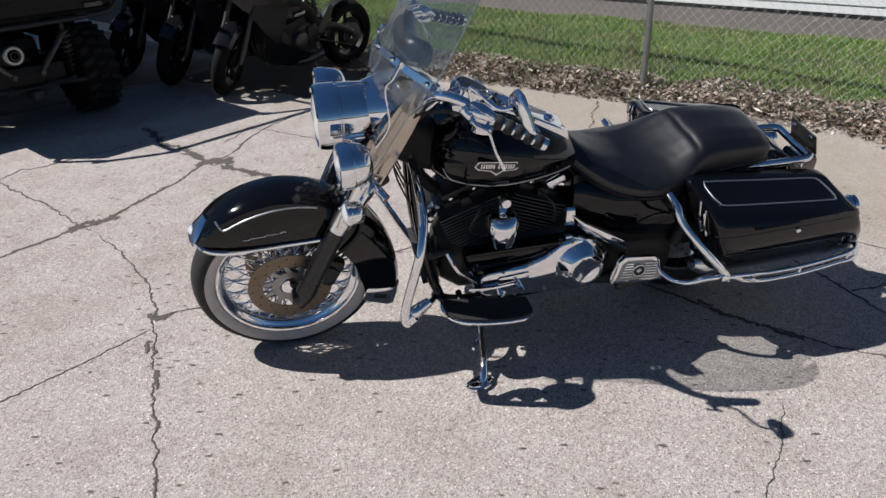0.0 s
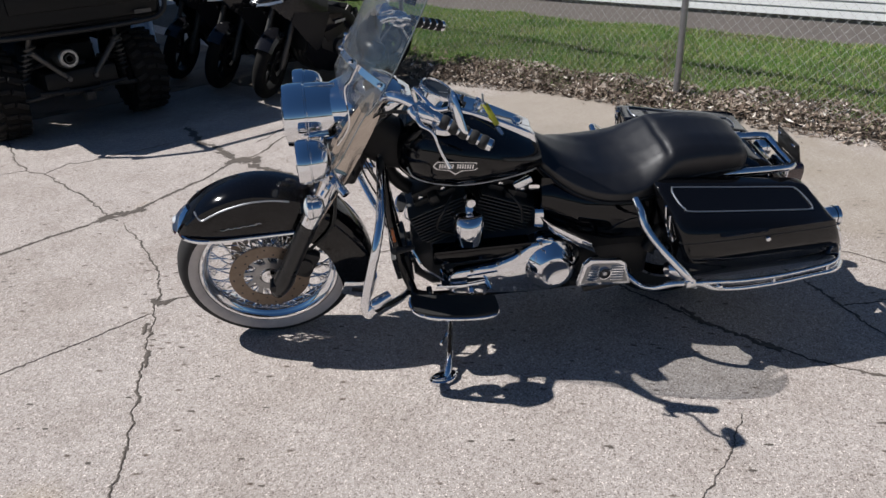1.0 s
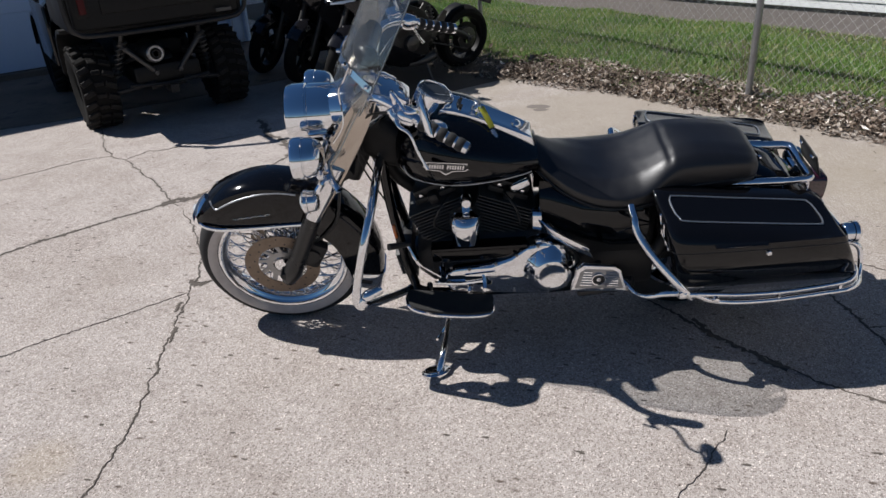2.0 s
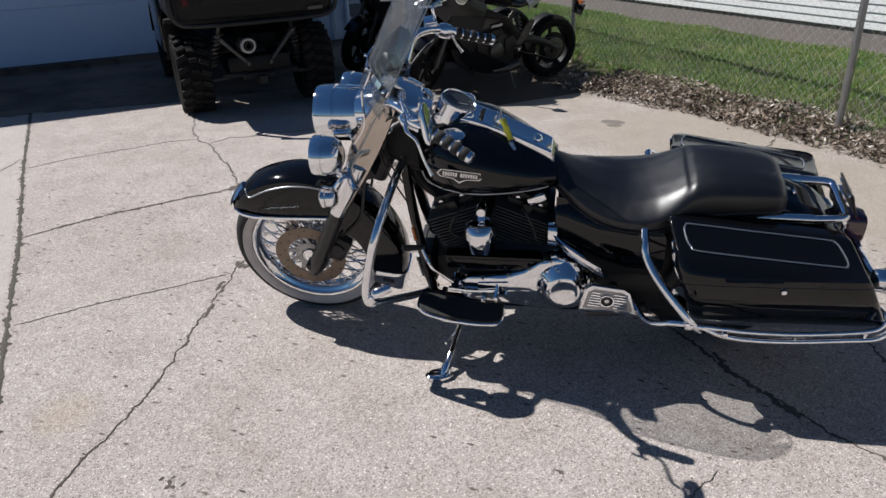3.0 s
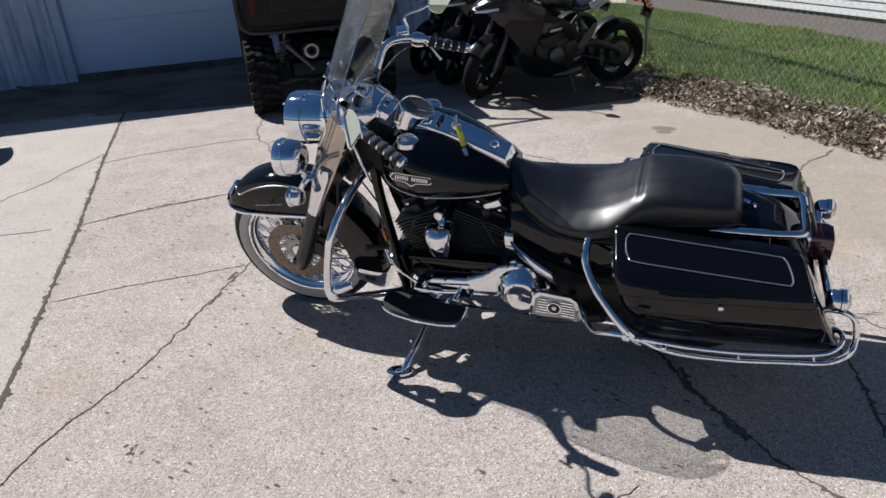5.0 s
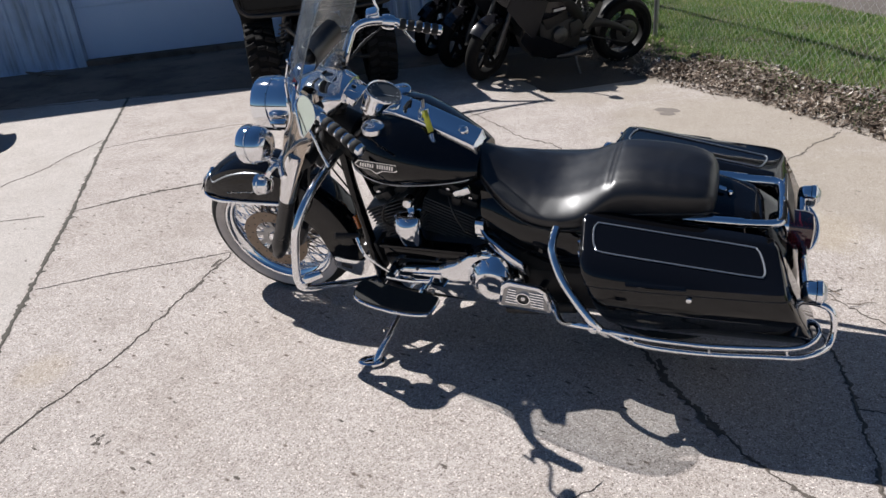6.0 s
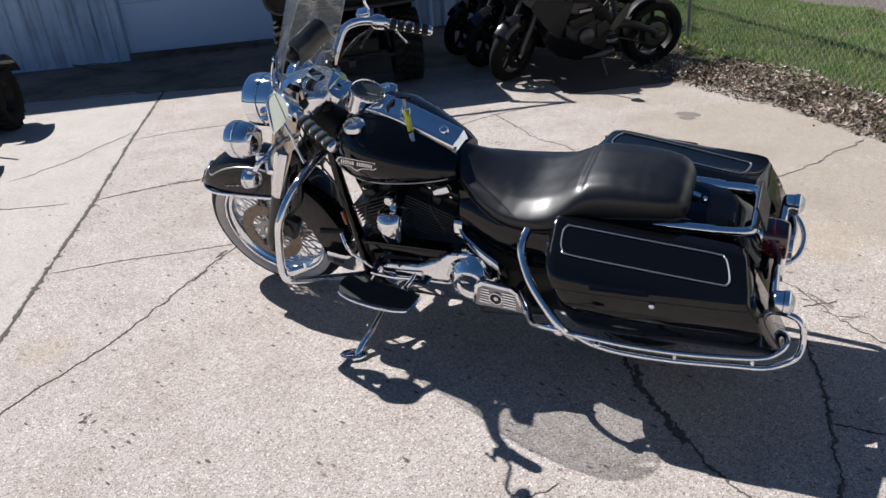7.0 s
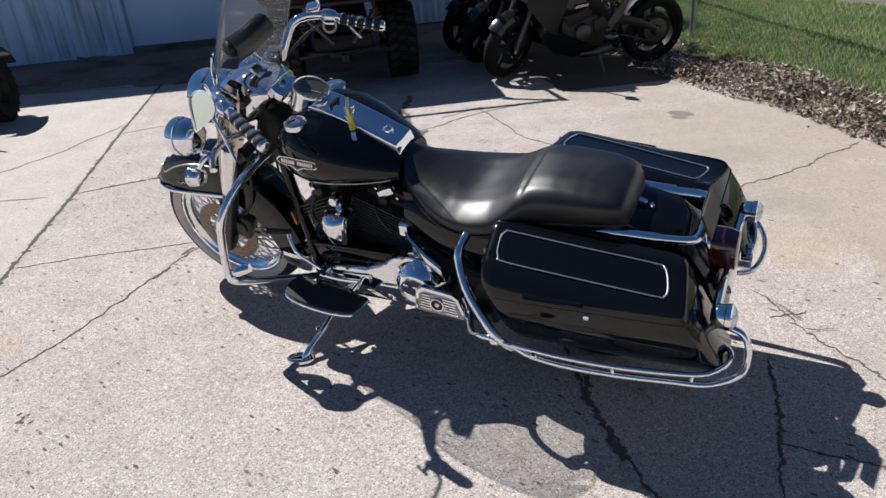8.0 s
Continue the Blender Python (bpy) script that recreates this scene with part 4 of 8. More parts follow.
def road_wheel(parent, name, at, radius, width, spokes=5, turn=Matrix()):
    hub = part(name, both(lathe([(0.02, -0.06), (0.045, -0.06), (0.045, 0.06), (0.02, 0.06)], 16, "y", closed=True), lathe([(radius * 0.66, -width * 0.36), (radius * 0.70, -width * 0.40), (radius * 0.71, width * 0.40), (radius * 0.66, width * 0.36), (radius * 0.63, 0)], 36, "y", closed=True), *[moved(rbox((0.035, 0.03, radius * 0.62), (0, 0, radius * 0.36), 0.008, 1), Matrix.Rotation(2 * math.pi * k / spokes, 4, "Y")) for k in range(spokes)]), PLASTIC, parent, at=turn @ Matrix.Translation(at))
    w = width / 2
    part("tyre", lathe([(radius * 0.69, -w * 0.78), (radius * 0.80, -w * 0.98), (radius * 0.90, -w * 0.88), (radius * 0.97, -w * 0.5), (radius, 0), (radius * 0.97, w * 0.5), (radius * 0.90, w * 0.88), (radius * 0.80, w * 0.98), (radius * 0.69, w * 0.78)], 44, "y"), PARKEDTYRE, hub)
    part("brake_disc", lathe([(radius * 0.30, -0.0025), (radius * 0.5, -0.0025), (radius * 0.5, 0.0025), (radius * 0.30, 0.0025)], 32, "y", (0, 0.065, 0), True), PLASTIC, hub)
    return hub


def panel(rows, side, thick=0.008):
    """A curved sheet through rows of (x, y, z) points for one side of a machine."""
    rings = []
    for row in rows:
        out = [Vector((x, side * y, z)) for x, y, z in row]
        rings.append(out + [v - Vector((0, side * thick, 0)) for v in out[::-1]])
    return loft(rings)


def build_sport_bike(m, paint, accent, label):
    b = thing("sport_bike", label, "motorcycle", m, "row of sport bikes")
    steer = Matrix.Translation((0.70, 0, 0.30)) @ Matrix.Rotation(radians(33), 4, Vector((-0.37, 0, 0.93))) @ Matrix.Translation((-0.70, 0, -0.30))
    road_wheel(b, "front_wheel", (0.70, 0, 0.30), 0.30, 0.12, turn=steer)
    road_wheel(b, "rear_wheel", (-0.70, 0, 0.315), 0.315, 0.19)
    for y in (-0.10, 0.10):
        part("fork_leg", moved(tube([(0.70, y, 0.30), (0.67, y, 0.40), (0.58, y, 0.62), (0.45, y, 0.93)], [0.026, 0.032, 0.024, 0.024], 12, 3), steer), DULLSTEEL, b)
        part("brake_caliper", moved(rbox((0.07, 0.05, 0.12), (0.61, y * 0.9, 0.37), 0.018, 2, (0, -25, 0)), steer), SATIN, b)
    part("front_fender", moved(loft([[Vector((0.70 + rr * math.cos(a), y, 0.30 + rr * math.sin(a))) for rr, y in ((0.29, -0.082), (0.322, -0.060), (0.336, 0), (0.322, 0.060), (0.29, 0.082), (0.318, 0))] for a in [0.75 + 0.13 * i for i in range(15)]]), steer), paint, b)
    # pointed nose with a dark middle, two pale blades and slit lamps under them
    part("nose_cowl", loft([ell(0.84, 0, 0.845, 0.02, 0.012, 22, 2.2), ell(0.80, 0, 0.862, 0.075, 0.036, 22, 2.2), ell(0.72, 0, 0.890, 0.135, 0.062, 22, 2.3), ell(0.60, 0, 0.925, 0.185, 0.088, 22, 2.4), ell(0.48, 0, 0.945, 0.205, 0.098, 22, 2.6), ell(0.38, 0, 0.945, 0.195, 0.085, 22, 2.8)]), paint, b)
    for side in (-1, 1):
        part("nose_blade", panel([[(0.835, 0.012, 0.866), (0.820, 0.052, 0.858)], [(0.74, 0.035, 0.944), (0.725, 0.120, 0.912)], [(0.62, 0.060, 1.005), (0.60, 0.176, 0.965)], [(0.50, 0.080, 1.030), (0.47, 0.206, 0.985)]], side, 0.006), accent, b)
        part("headlight", loft([[Vector((x, side * y, z)) for x, y, z in ring] for ring in (((0.825, 0.045, 0.850), (0.828, 0.045, 0.836), (0.805, 0.045, 0.832), (0.80, 0.045, 0.852)), ((0.755, 0.128, 0.872), (0.760, 0.132, 0.850), (0.735, 0.128, 0.846), (0.73, 0.124, 0.874)), ((0.665, 0.180, 0.890), (0.668, 0.186, 0.872), (0.65, 0.178, 0.870), (0.65, 0.174, 0.890)))]), CLEARLENS, b)
        part("upper_fairing", panel([[(0.74, 0.120, 0.840), (0.74, 0.132, 0.868), (0.72, 0.132, 0.890)], [(0.64, 0.176, 0.74), (0.63, 0.196, 0.84), (0.60, 0.186, 0.935)], [(0.50, 0.210, 0.66), (0.48, 0.230, 0.82), (0.46, 0.206, 0.955)], [(0.36, 0.225, 0.66), (0.34, 0.240, 0.80), (0.32, 0.205, 0.92)], [(0.24, 0.232, 0.72), (0.22, 0.236, 0.79), (0.20, 0.205, 0.85)]], side), paint, b)
        part("side_panel", panel([[(0.60, 0.205, 0.70), (0.58, 0.206, 0.74), (0.56, 0.210, 0.78)], [(0.48, 0.225, 0.55), (0.46, 0.242, 0.65), (0.43, 0.240, 0.77)], [(0.36, 0.226, 0.43), (0.33, 0.252, 0.60), (0.27, 0.250, 0.75)], [(0.32, 0.222, 0.43), (0.285, 0.248, 0.57), (0.215, 0.246, 0.74)]], side), BIKEPANEL, b, "satin grey side panel")
        part("mid_panel", panel([[(0.30, 0.205, 0.56), (0.27, 0.226, 0.63), (0.22, 0.228, 0.73)], [(0.18, 0.215, 0.58), (0.15, 0.236, 0.64), (0.11, 0.236, 0.72)], [(0.06, 0.205, 0.61), (0.03, 0.225, 0.66), (0.0, 0.222, 0.71)]], side), BIKEBLACK, b)
        part("badge_bar", panel([[(0.165, 0.252, 0.640), (0.160, 0.252, 0.664)], [(0.045, 0.246, 0.650), (0.040, 0.246, 0.674)]], side, 0.004), accent, b)
        part("lower_cowl", panel([[(0.44, 0.165, 0.38), (0.44, 0.200, 0.44), (0.43, 0.210, 0.54)], [(0.32, 0.150, 0.24), (0.32, 0.205, 0.34), (0.31, 0.212, 0.44)], [(0.14, 0.130, 0.175), (0.14, 0.190, 0.25), (0.14, 0.205, 0.36)], [(-0.06, 0.120, 0.160), (-0.06, 0.175, 0.21), (-0.06, 0.185, 0.27)], [(-0.24, 0.100, 0.175), (-0.24, 0.140, 0.20), (-0.24, 0.145, 0.225)]], side), BIKEBLACK, b)
        mir = part("mirror", tube([(0.58, side * 0.17, 1.02), (0.54, side * 0.28, 1.10), (0.52, side * 0.35, 1.12)], 0.011, 8, 4), SATIN, b)
        part("mirror_head", loft([ell(0.49, side * 0.38, 1.12, 0.075, 0.035, 20, 2.6), ell(0.52, side * 0.38, 1.12, 0.070, 0.032, 20, 2.6), ell(0.56, side * 0.37, 1.12, 0.035, 0.016, 20, 2.4)]), BIKEBLACK, mir)
        bar = part("clip_on_bar", tube([(0.42, side * 0.10, 0.96), (0.33, side * 0.32, 0.93)], 0.012, 8, 1), SATIN, b)
        part("grip", tube([(0.365, side * 0.24, 0.941), (0.32, side * 0.345, 0.927)], 0.018, 10, 1), RUBBER, bar)
        part("lever", tube([(0.41, side * 0.19, 0.945), (0.43, side * 0.26, 0.94), (0.36, side * 0.36, 0.90), (0.32, side * 0.40, 0.87)], 0.006, 7, 4), DULLSTEEL, bar)
        peg = part("rearset_plate", prism([(-0.14, 0.40), (-0.20, 0.38), (-0.34, 0.54), (-0.38, 0.64), (-0.34, 0.66), (-0.24, 0.54)], 0.010, Matrix(((1, 0, 0, 0), (0, 0, 1, side * 0.165 - 0.005), (0, 1, 0, 0), (0, 0, 0, 1)))), DULLSTEEL, b, "silver footrest plate")
        part("footpeg", tube([(-0.18, side * 0.16, 0.42), (-0.18, side * 0.26, 0.43)], 0.011, 8, 1), DULLSTEEL, peg)
        part("tail_panel", panel([[(-0.30, 0.150, 0.74), (-0.30, 0.165, 0.79), (-0.28, 0.150, 0.83)], [(-0.50, 0.125, 0.83), (-0.50, 0.135, 0.875), (-0.48, 0.120, 0.91)], [(-0.72, 0.085, 0.935), (-0.72, 0.095, 0.965), (-0.70, 0.085, 0.99)], [(-0.92, 0.030, 1.015), (-0.92, 0.034, 1.03), (-0.90, 0.030, 1.04)]], side, 0.010), accent, b, "pale tail panel")
    part("windscreen", loft([[(x, y * w, z + 0.045 * (1 - y * y)) for y in (-1, -0.6, -0.2, 0.2, 0.6, 1)] for x, z, w in ((0.72, 0.935, 0.09), (0.62, 1.02, 0.150), (0.50, 1.085, 0.165), (0.41, 1.12, 0.14), (0.37, 1.125, 0.10))], False, False), DARKGLASS, b)
    part("dash", rbox((0.05, 0.18, 0.10), (0.46, 0, 1.00), 0.02, 2, (0, -25, 0)), SATIN, b)
    part("fuel_tank", loft([ell(0.32, 0, 0.90, 0.07, 0.06), ell(0.25, 0, 0.925, 0.155, 0.105, 24, 2.5), ell(0.12, 0, 0.935, 0.195, 0.125, 24, 2.5), ell(0.0, 0, 0.905, 0.180, 0.125, 24, 2.5), ell(-0.10, 0, 0.86, 0.135, 0.105, 24, 2.5), ell(-0.19, 0, 0.82, 0.085, 0.06)]), paint, b)
    part("filler_cap", lathe([(0.0, 0.010), (0.030, 0.008), (0.036, 0.0), (0.036, -0.01)], 20, "z", (0.12, 0, 1.062)), DULLSTEEL, b)
    part("rider_seat", loft([ell(-0.12, 0, 0.80, 0.08, 0.035, 20, 3), ell(-0.22, 0, 0.79, 0.145, 0.04, 20, 3), ell(-0.36, 0, 0.815, 0.145, 0.045, 20, 3), ell(-0.40, 0, 0.835, 0.13, 0.04, 20, 3)]), VINYL, b)
    part("pillion_pad", loft([ell(-0.42, 0, 0.90, 0.10, 0.02, 18, 3), ell(-0.50, 0, 0.925, 0.105, 0.028, 18, 3), ell(-0.64, 0, 0.965, 0.085, 0.025, 18, 3), ell(-0.70, 0, 0.980, 0.06, 0.012, 18, 3)]), VINYL, b)
    part("tail_cowl", loft([ell(-0.36, 0, 0.82, 0.13, 0.065, 20, 3), ell(-0.54, 0, 0.885, 0.105, 0.055, 20, 3), ell(-0.76, 0, 0.960, 0.07, 0.04, 20, 3), ell(-0.94, 0, 1.02, 0.028, 0.018, 20, 3)]), paint, b)
    part("tail_light", rbox((0.03, 0.09, 0.025), (-0.91, 0, 1.005), 0.010), REDLENS, b)
    part("plate_hanger", both(tube([(-0.70, 0, 0.90), (-0.88, 0, 0.84), (-0.98, 0, 0.76), (-1.02, 0, 0.68)], 0.016, 8, 3), rbox((0.015, 0.16, 0.11), (-1.03, 0, 0.66), 0.004, 2, (0, -20, 0))), PLASTIC, b)
    part("swingarm", both(tube([(-0.16, 0.12, 0.42), (-0.34, 0.135, 0.46), (-0.55, 0.135, 0.40), (-0.72, 0.13, 0.315)], [0.045, 0.042, 0.034, 0.026], 10, 4, flat=0.55), tube([(-0.16, -0.12, 0.42), (-0.40, -0.135, 0.40), (-0.72, -0.13, 0.315)], [0.045, 0.038, 0.026], 10, 4, flat=0.55)), SATIN, b)
    part("axle_block", both(rbox((0.09, 0.03, 0.06), (-0.72, 0.135, 0.315), 0.010), lathe([(0.0, 0.165), (0.018, 0.163), (0.022, 0.15)], 12, "y", (-0.71, 0, 0.315))), DULLSTEEL, b)
    part("sprocket", lathe([(0.05, 0.094), (0.105, 0.094), (0.112, 0.097), (0.105, 0.100), (0.05, 0.100)], 40, "y", (-0.70, 0, 0.315), True), DULLSTEEL, b)
    part("chain", both(tube([(-0.70, 0.097, 0.424), (-0.20, 0.097, 0.45)], 0.008, 6, 1), tube([(-0.70, 0.097, 0.206), (-0.20, 0.097, 0.36)], 0.008, 6, 1)), SATIN, b)
    part("engine", both(rbox((0.44, 0.34, 0.30), (0.04, 0, 0.40), 0.05), rbox((0.26, 0.36, 0.24), (0.12, 0, 0.60), 0.03, 2, (0, 22, 0)), rbox((0.20, 0.30, 0.14), (-0.14, 0, 0.50), 0.03)), SATIN, b)
    part("generator_cover", both(lathe([(0, 0.232), (0.05, 0.230), (0.072, 0.215), (0.075, 0.16)], 24, "y", (0.06, 0, 0.41)), *[lathe([(0, 0.226), (0.005, 0.225), (0.006, 0.20)], 8, "y", (0.06 + 0.066 * math.cos(a), 0, 0.41 + 0.066 * math.sin(a))) for a in [0.4 + 1.047 * k for k in range(6)]]), DULLSTEEL, b, "round dull metal engine cover")
    part("sprocket_cover", prism([(-0.06, 0.36), (-0.16, 0.38), (-0.19, 0.46), (-0.13, 0.53), (-0.04, 0.50)], 0.02, Matrix(((1, 0, 0, 0), (0, 0, 1, 0.165), (0, 1, 0, 0), (0, 0, 0, 1))), 0.004), SATIN, b)
    part("frame_spar", both(tube([(0.40, 0.10, 0.84), (0.20, 0.19, 0.75), (-0.02, 0.20, 0.66), (-0.18, 0.14, 0.48), (-0.20, 0.13, 0.34)], [0.05, 0.055, 0.055, 0.045, 0.035], 10, 5, flat=0.45), tube([(0.40, -0.10, 0.84), (0.20, -0.19, 0.75), (-0.02, -0.20, 0.66), (-0.18, -0.14, 0.48), (-0.20, -0.13, 0.34)], [0.05, 0.055, 0.055, 0.045, 0.035], 10, 5, flat=0.45)), PLASTIC, b)
    part("shock", both(tube([(-0.26, 0.03, 0.68), (-0.32, 0.03, 0.36)], 0.022, 10, 1), tube([(-0.26 - 0.06 * t + 0.036 * math.cos(t * 44), 0.03 + 0.036 * math.sin(t * 44), 0.66 - 0.26 * t) for t in [i / 60 for i in range(61)]], 0.007, 6, 1)), DULLSTEEL, b)
    part("exhaust", both(tube([(0.18, -0.05, 0.20), (-0.04, 0.02, 0.19), (-0.16, 0.06, 0.21)], 0.028, 10, 4), tube([(0.06, 0.135, 0.195), (-0.10, 0.15, 0.205), (-0.24, 0.155, 0.235)], [0.030, 0.046, 0.040], 14, 3)), DULLSTEEL, b, "short low exhaust can")
    part("radiator", rbox((0.05, 0.34, 0.26), (0.40, 0, 0.54), 0.01, 2, (0, -12, 0)), SATIN, b)
    for k in range(4):
        part("header_pipe", tube([(0.26, -0.12 + 0.08 * k, 0.52), (0.36, -0.12 + 0.08 * k, 0.40), (0.28, -0.10 + 0.06 * k, 0.22), (0.10, -0.06 + 0.02 * k, 0.18)], 0.020, 8, 4), DULLSTEEL, b)
    part("rear_hugger", loft([[Vector((-0.70 + rr * math.cos(a), y, 0.315 + rr * math.sin(a))) for rr, y in ((0.318, -0.085), (0.330, -0.060), (0.330, 0.060), (0.318, 0.085))] for a in [0.5 + 0.14 * i for i in range(8)]]), PLASTIC, b)
    for y in (-0.11, 0.11):
        part("rear_signal", both(tube([(-0.97, 0.2 * y, 0.75), (-0.98, y, 0.75)], 0.006, 6, 1), loft([ell(-0.95, y, 0.75, 0.022, 0.018), ell(-1.00, y, 0.75, 0.016, 0.012)])), AMBER, b)
    st = part("side_stand", tube([(-0.10, 0.13, 0.28), (-0.14, 0.27, 0.028)], 0.011, 8, 1), DULLSTEEL, b)
    part("stand_foot", rbox((0.08, 0.05, 0.012), (-0.14, 0.275, 0.022), 0.004), DULLSTEEL, st)
    return b


def heading(x, y, fx, fy, lean=0.0):
    """A pose on the ground at (x, y), facing along (fx, fy)."""
    return pose(x, y, 0, 0, 0, math.degrees(math.atan2(fy, fx))) @ pose(0, 0, 0, -lean, 0, 0)


build_utv(heading(-3.03, 5.29, -E1.x, -E1.y))
bike_at = Vector((-1.366, 6.73, 0))
for i, (paint, accent, label) in enumerate(((BIKEGREY, BIKELIGHT, "dark grey half-faired sport bike leaning on its side stand"), (BIKEBLACK, BIKELIGHT, "black sport bike with a pale nose, parked in the row"), (BIKEGREY, BIKELIGHT, "black and pale grey sport bike parked in the row"))):
    q = bike_at - E1 * 0.72 * i - E2 * (0.09 * i)
    build_sport_bike(heading(q.x, q.y, -0.62, -0.785, 7), paint, accent, label)


def build_quad(m):
    q = thing("quad_bike", "black and red quad bike with fat knobby tyres", "quad bike", m)
    for x in (-0.62, 0.62):
        for side in (-1, 1):
            knobby_wheel(q, "wheel", (x, side * 0.44, 0.29), 0.29, 0.24, SATIN, side)
            part("fender", loft([[Vector((x + rr * math.cos(a), side * 0.42 + dy, 0.30 + rr * math.sin(a))) for rr, dy in ((0.36, -0.17), (0.375, -0.17), (0.375, -0.02), (0.36, -0.02))] for a in [0.5 + 0.22 * i for i in range(10)]]), BIKEBLACK, q)
    part("frame", both(rbox((1.2, 0.30, 0.20), (0, 0, 0.40), 0.05), tube([(-0.62, -0.4, 0.29), (-0.62, 0.4, 0.29)], 0.03, 8, 1), tube([(0.62, -0.4, 0.29), (0.62, 0.4, 0.29)], 0.03, 8, 1)), SATIN, q)
    part("bodywork", loft([ell(-0.85, 0, 0.70, 0.18, 0.05, 18, 3), ell(-0.4, 0, 0.70, 0.22, 0.08, 18, 3), ell(0.1, 0, 0.68, 0.16, 0.10, 18, 3), ell(0.5, 0, 0.74, 0.20, 0.10, 18, 3), ell(0.85, 0, 0.66, 0.16, 0.05, 18, 3)]), mat("red_plastic", (0.30, 0.012, 0.015), 0.3, 0, 0.3), q, "glossy red plastic")
    part("saddle", loft([ell(-0.65, 0, 0.80, 0.13, 0.05, 18, 3), ell(-0.2, 0, 0.79, 0.14, 0.05, 18, 3), ell(0.15, 0, 0.80, 0.08, 0.04, 18, 3)]), VINYL, q)
    part("handlebar", tube([(0.15, -0.38, 1.0), (0.30, -0.15, 0.98), (0.35, 0, 0.92), (0.30, 0.15, 0.98), (0.15, 0.38, 1.0)], 0.013, 8, 4), SATIN, q)
    return q


build_quad(heading(-5.16, 2.24, -E1.x, -E1.y))


# ---- the touring motorcycle: x ahead, y to its left, z up along its own leaning middle plane ----
HEADING, LEAN_LEFT, STEER = 192.4, 14.2, 2.5
BIKE_POSE = pose(0.7315, 2.704, 0, 0, 0, HEADING) @ pose(0, 0, 0, -LEAN_LEFT, 0, 0)
RAKE = radians(28)
HEAD_AXIS = Vector((-math.sin(RAKE), 0, math.cos(RAKE)))
TURN_FORK = Matrix.Translation((0.90, 0, 1.05)) @ Matrix.Rotation(radians(STEER), 4, HEAD_AXIS) @ Matrix.Translation((-0.90, 0, -1.05))


def view_warp(v):
    """Warps what hangs outboard of the middle, to fit the camera's view."""
    a = min(1.0, abs(v[1]) / 0.12)
    side = math.copysign(1.0, v[1])
    rise = 0.021 * max(a, min(1.0, max(0.0, (v[2] - 0.45) / 0.4)))
    return Vector((v[0] - 0.0175 * abs(v[1]), v[1] + side * a * (0.083 - 0.1 * v[2] + 0.0175 * v[0]), v[2] + rise + 0.1 * abs(v[1])))


def mp(name, geo, material, parent=None, label="", angle=38):
    """A part of the machine, warped to fit the camera's view."""
    return part(name, ([view_warp(v) for v in geo[0]], geo[1]), material, parent or MC, label, angle)


MC = thing("touring_motorcycle", "black and chrome touring motorcycle leaning on its side stand", "motorcycle", BIKE_POSE)


def fp(name, geo, material, parent=None, label="", angle=38, bar=False, out=False):
    """A part that turns with the fork; out: it is warped to the view."""
    if out or bar:
        geo = [view_warp(v) for v in geo[0]], geo[1]
    return part(name, moved(geo, TURN_FORK), material, parent or MC, label, angle)


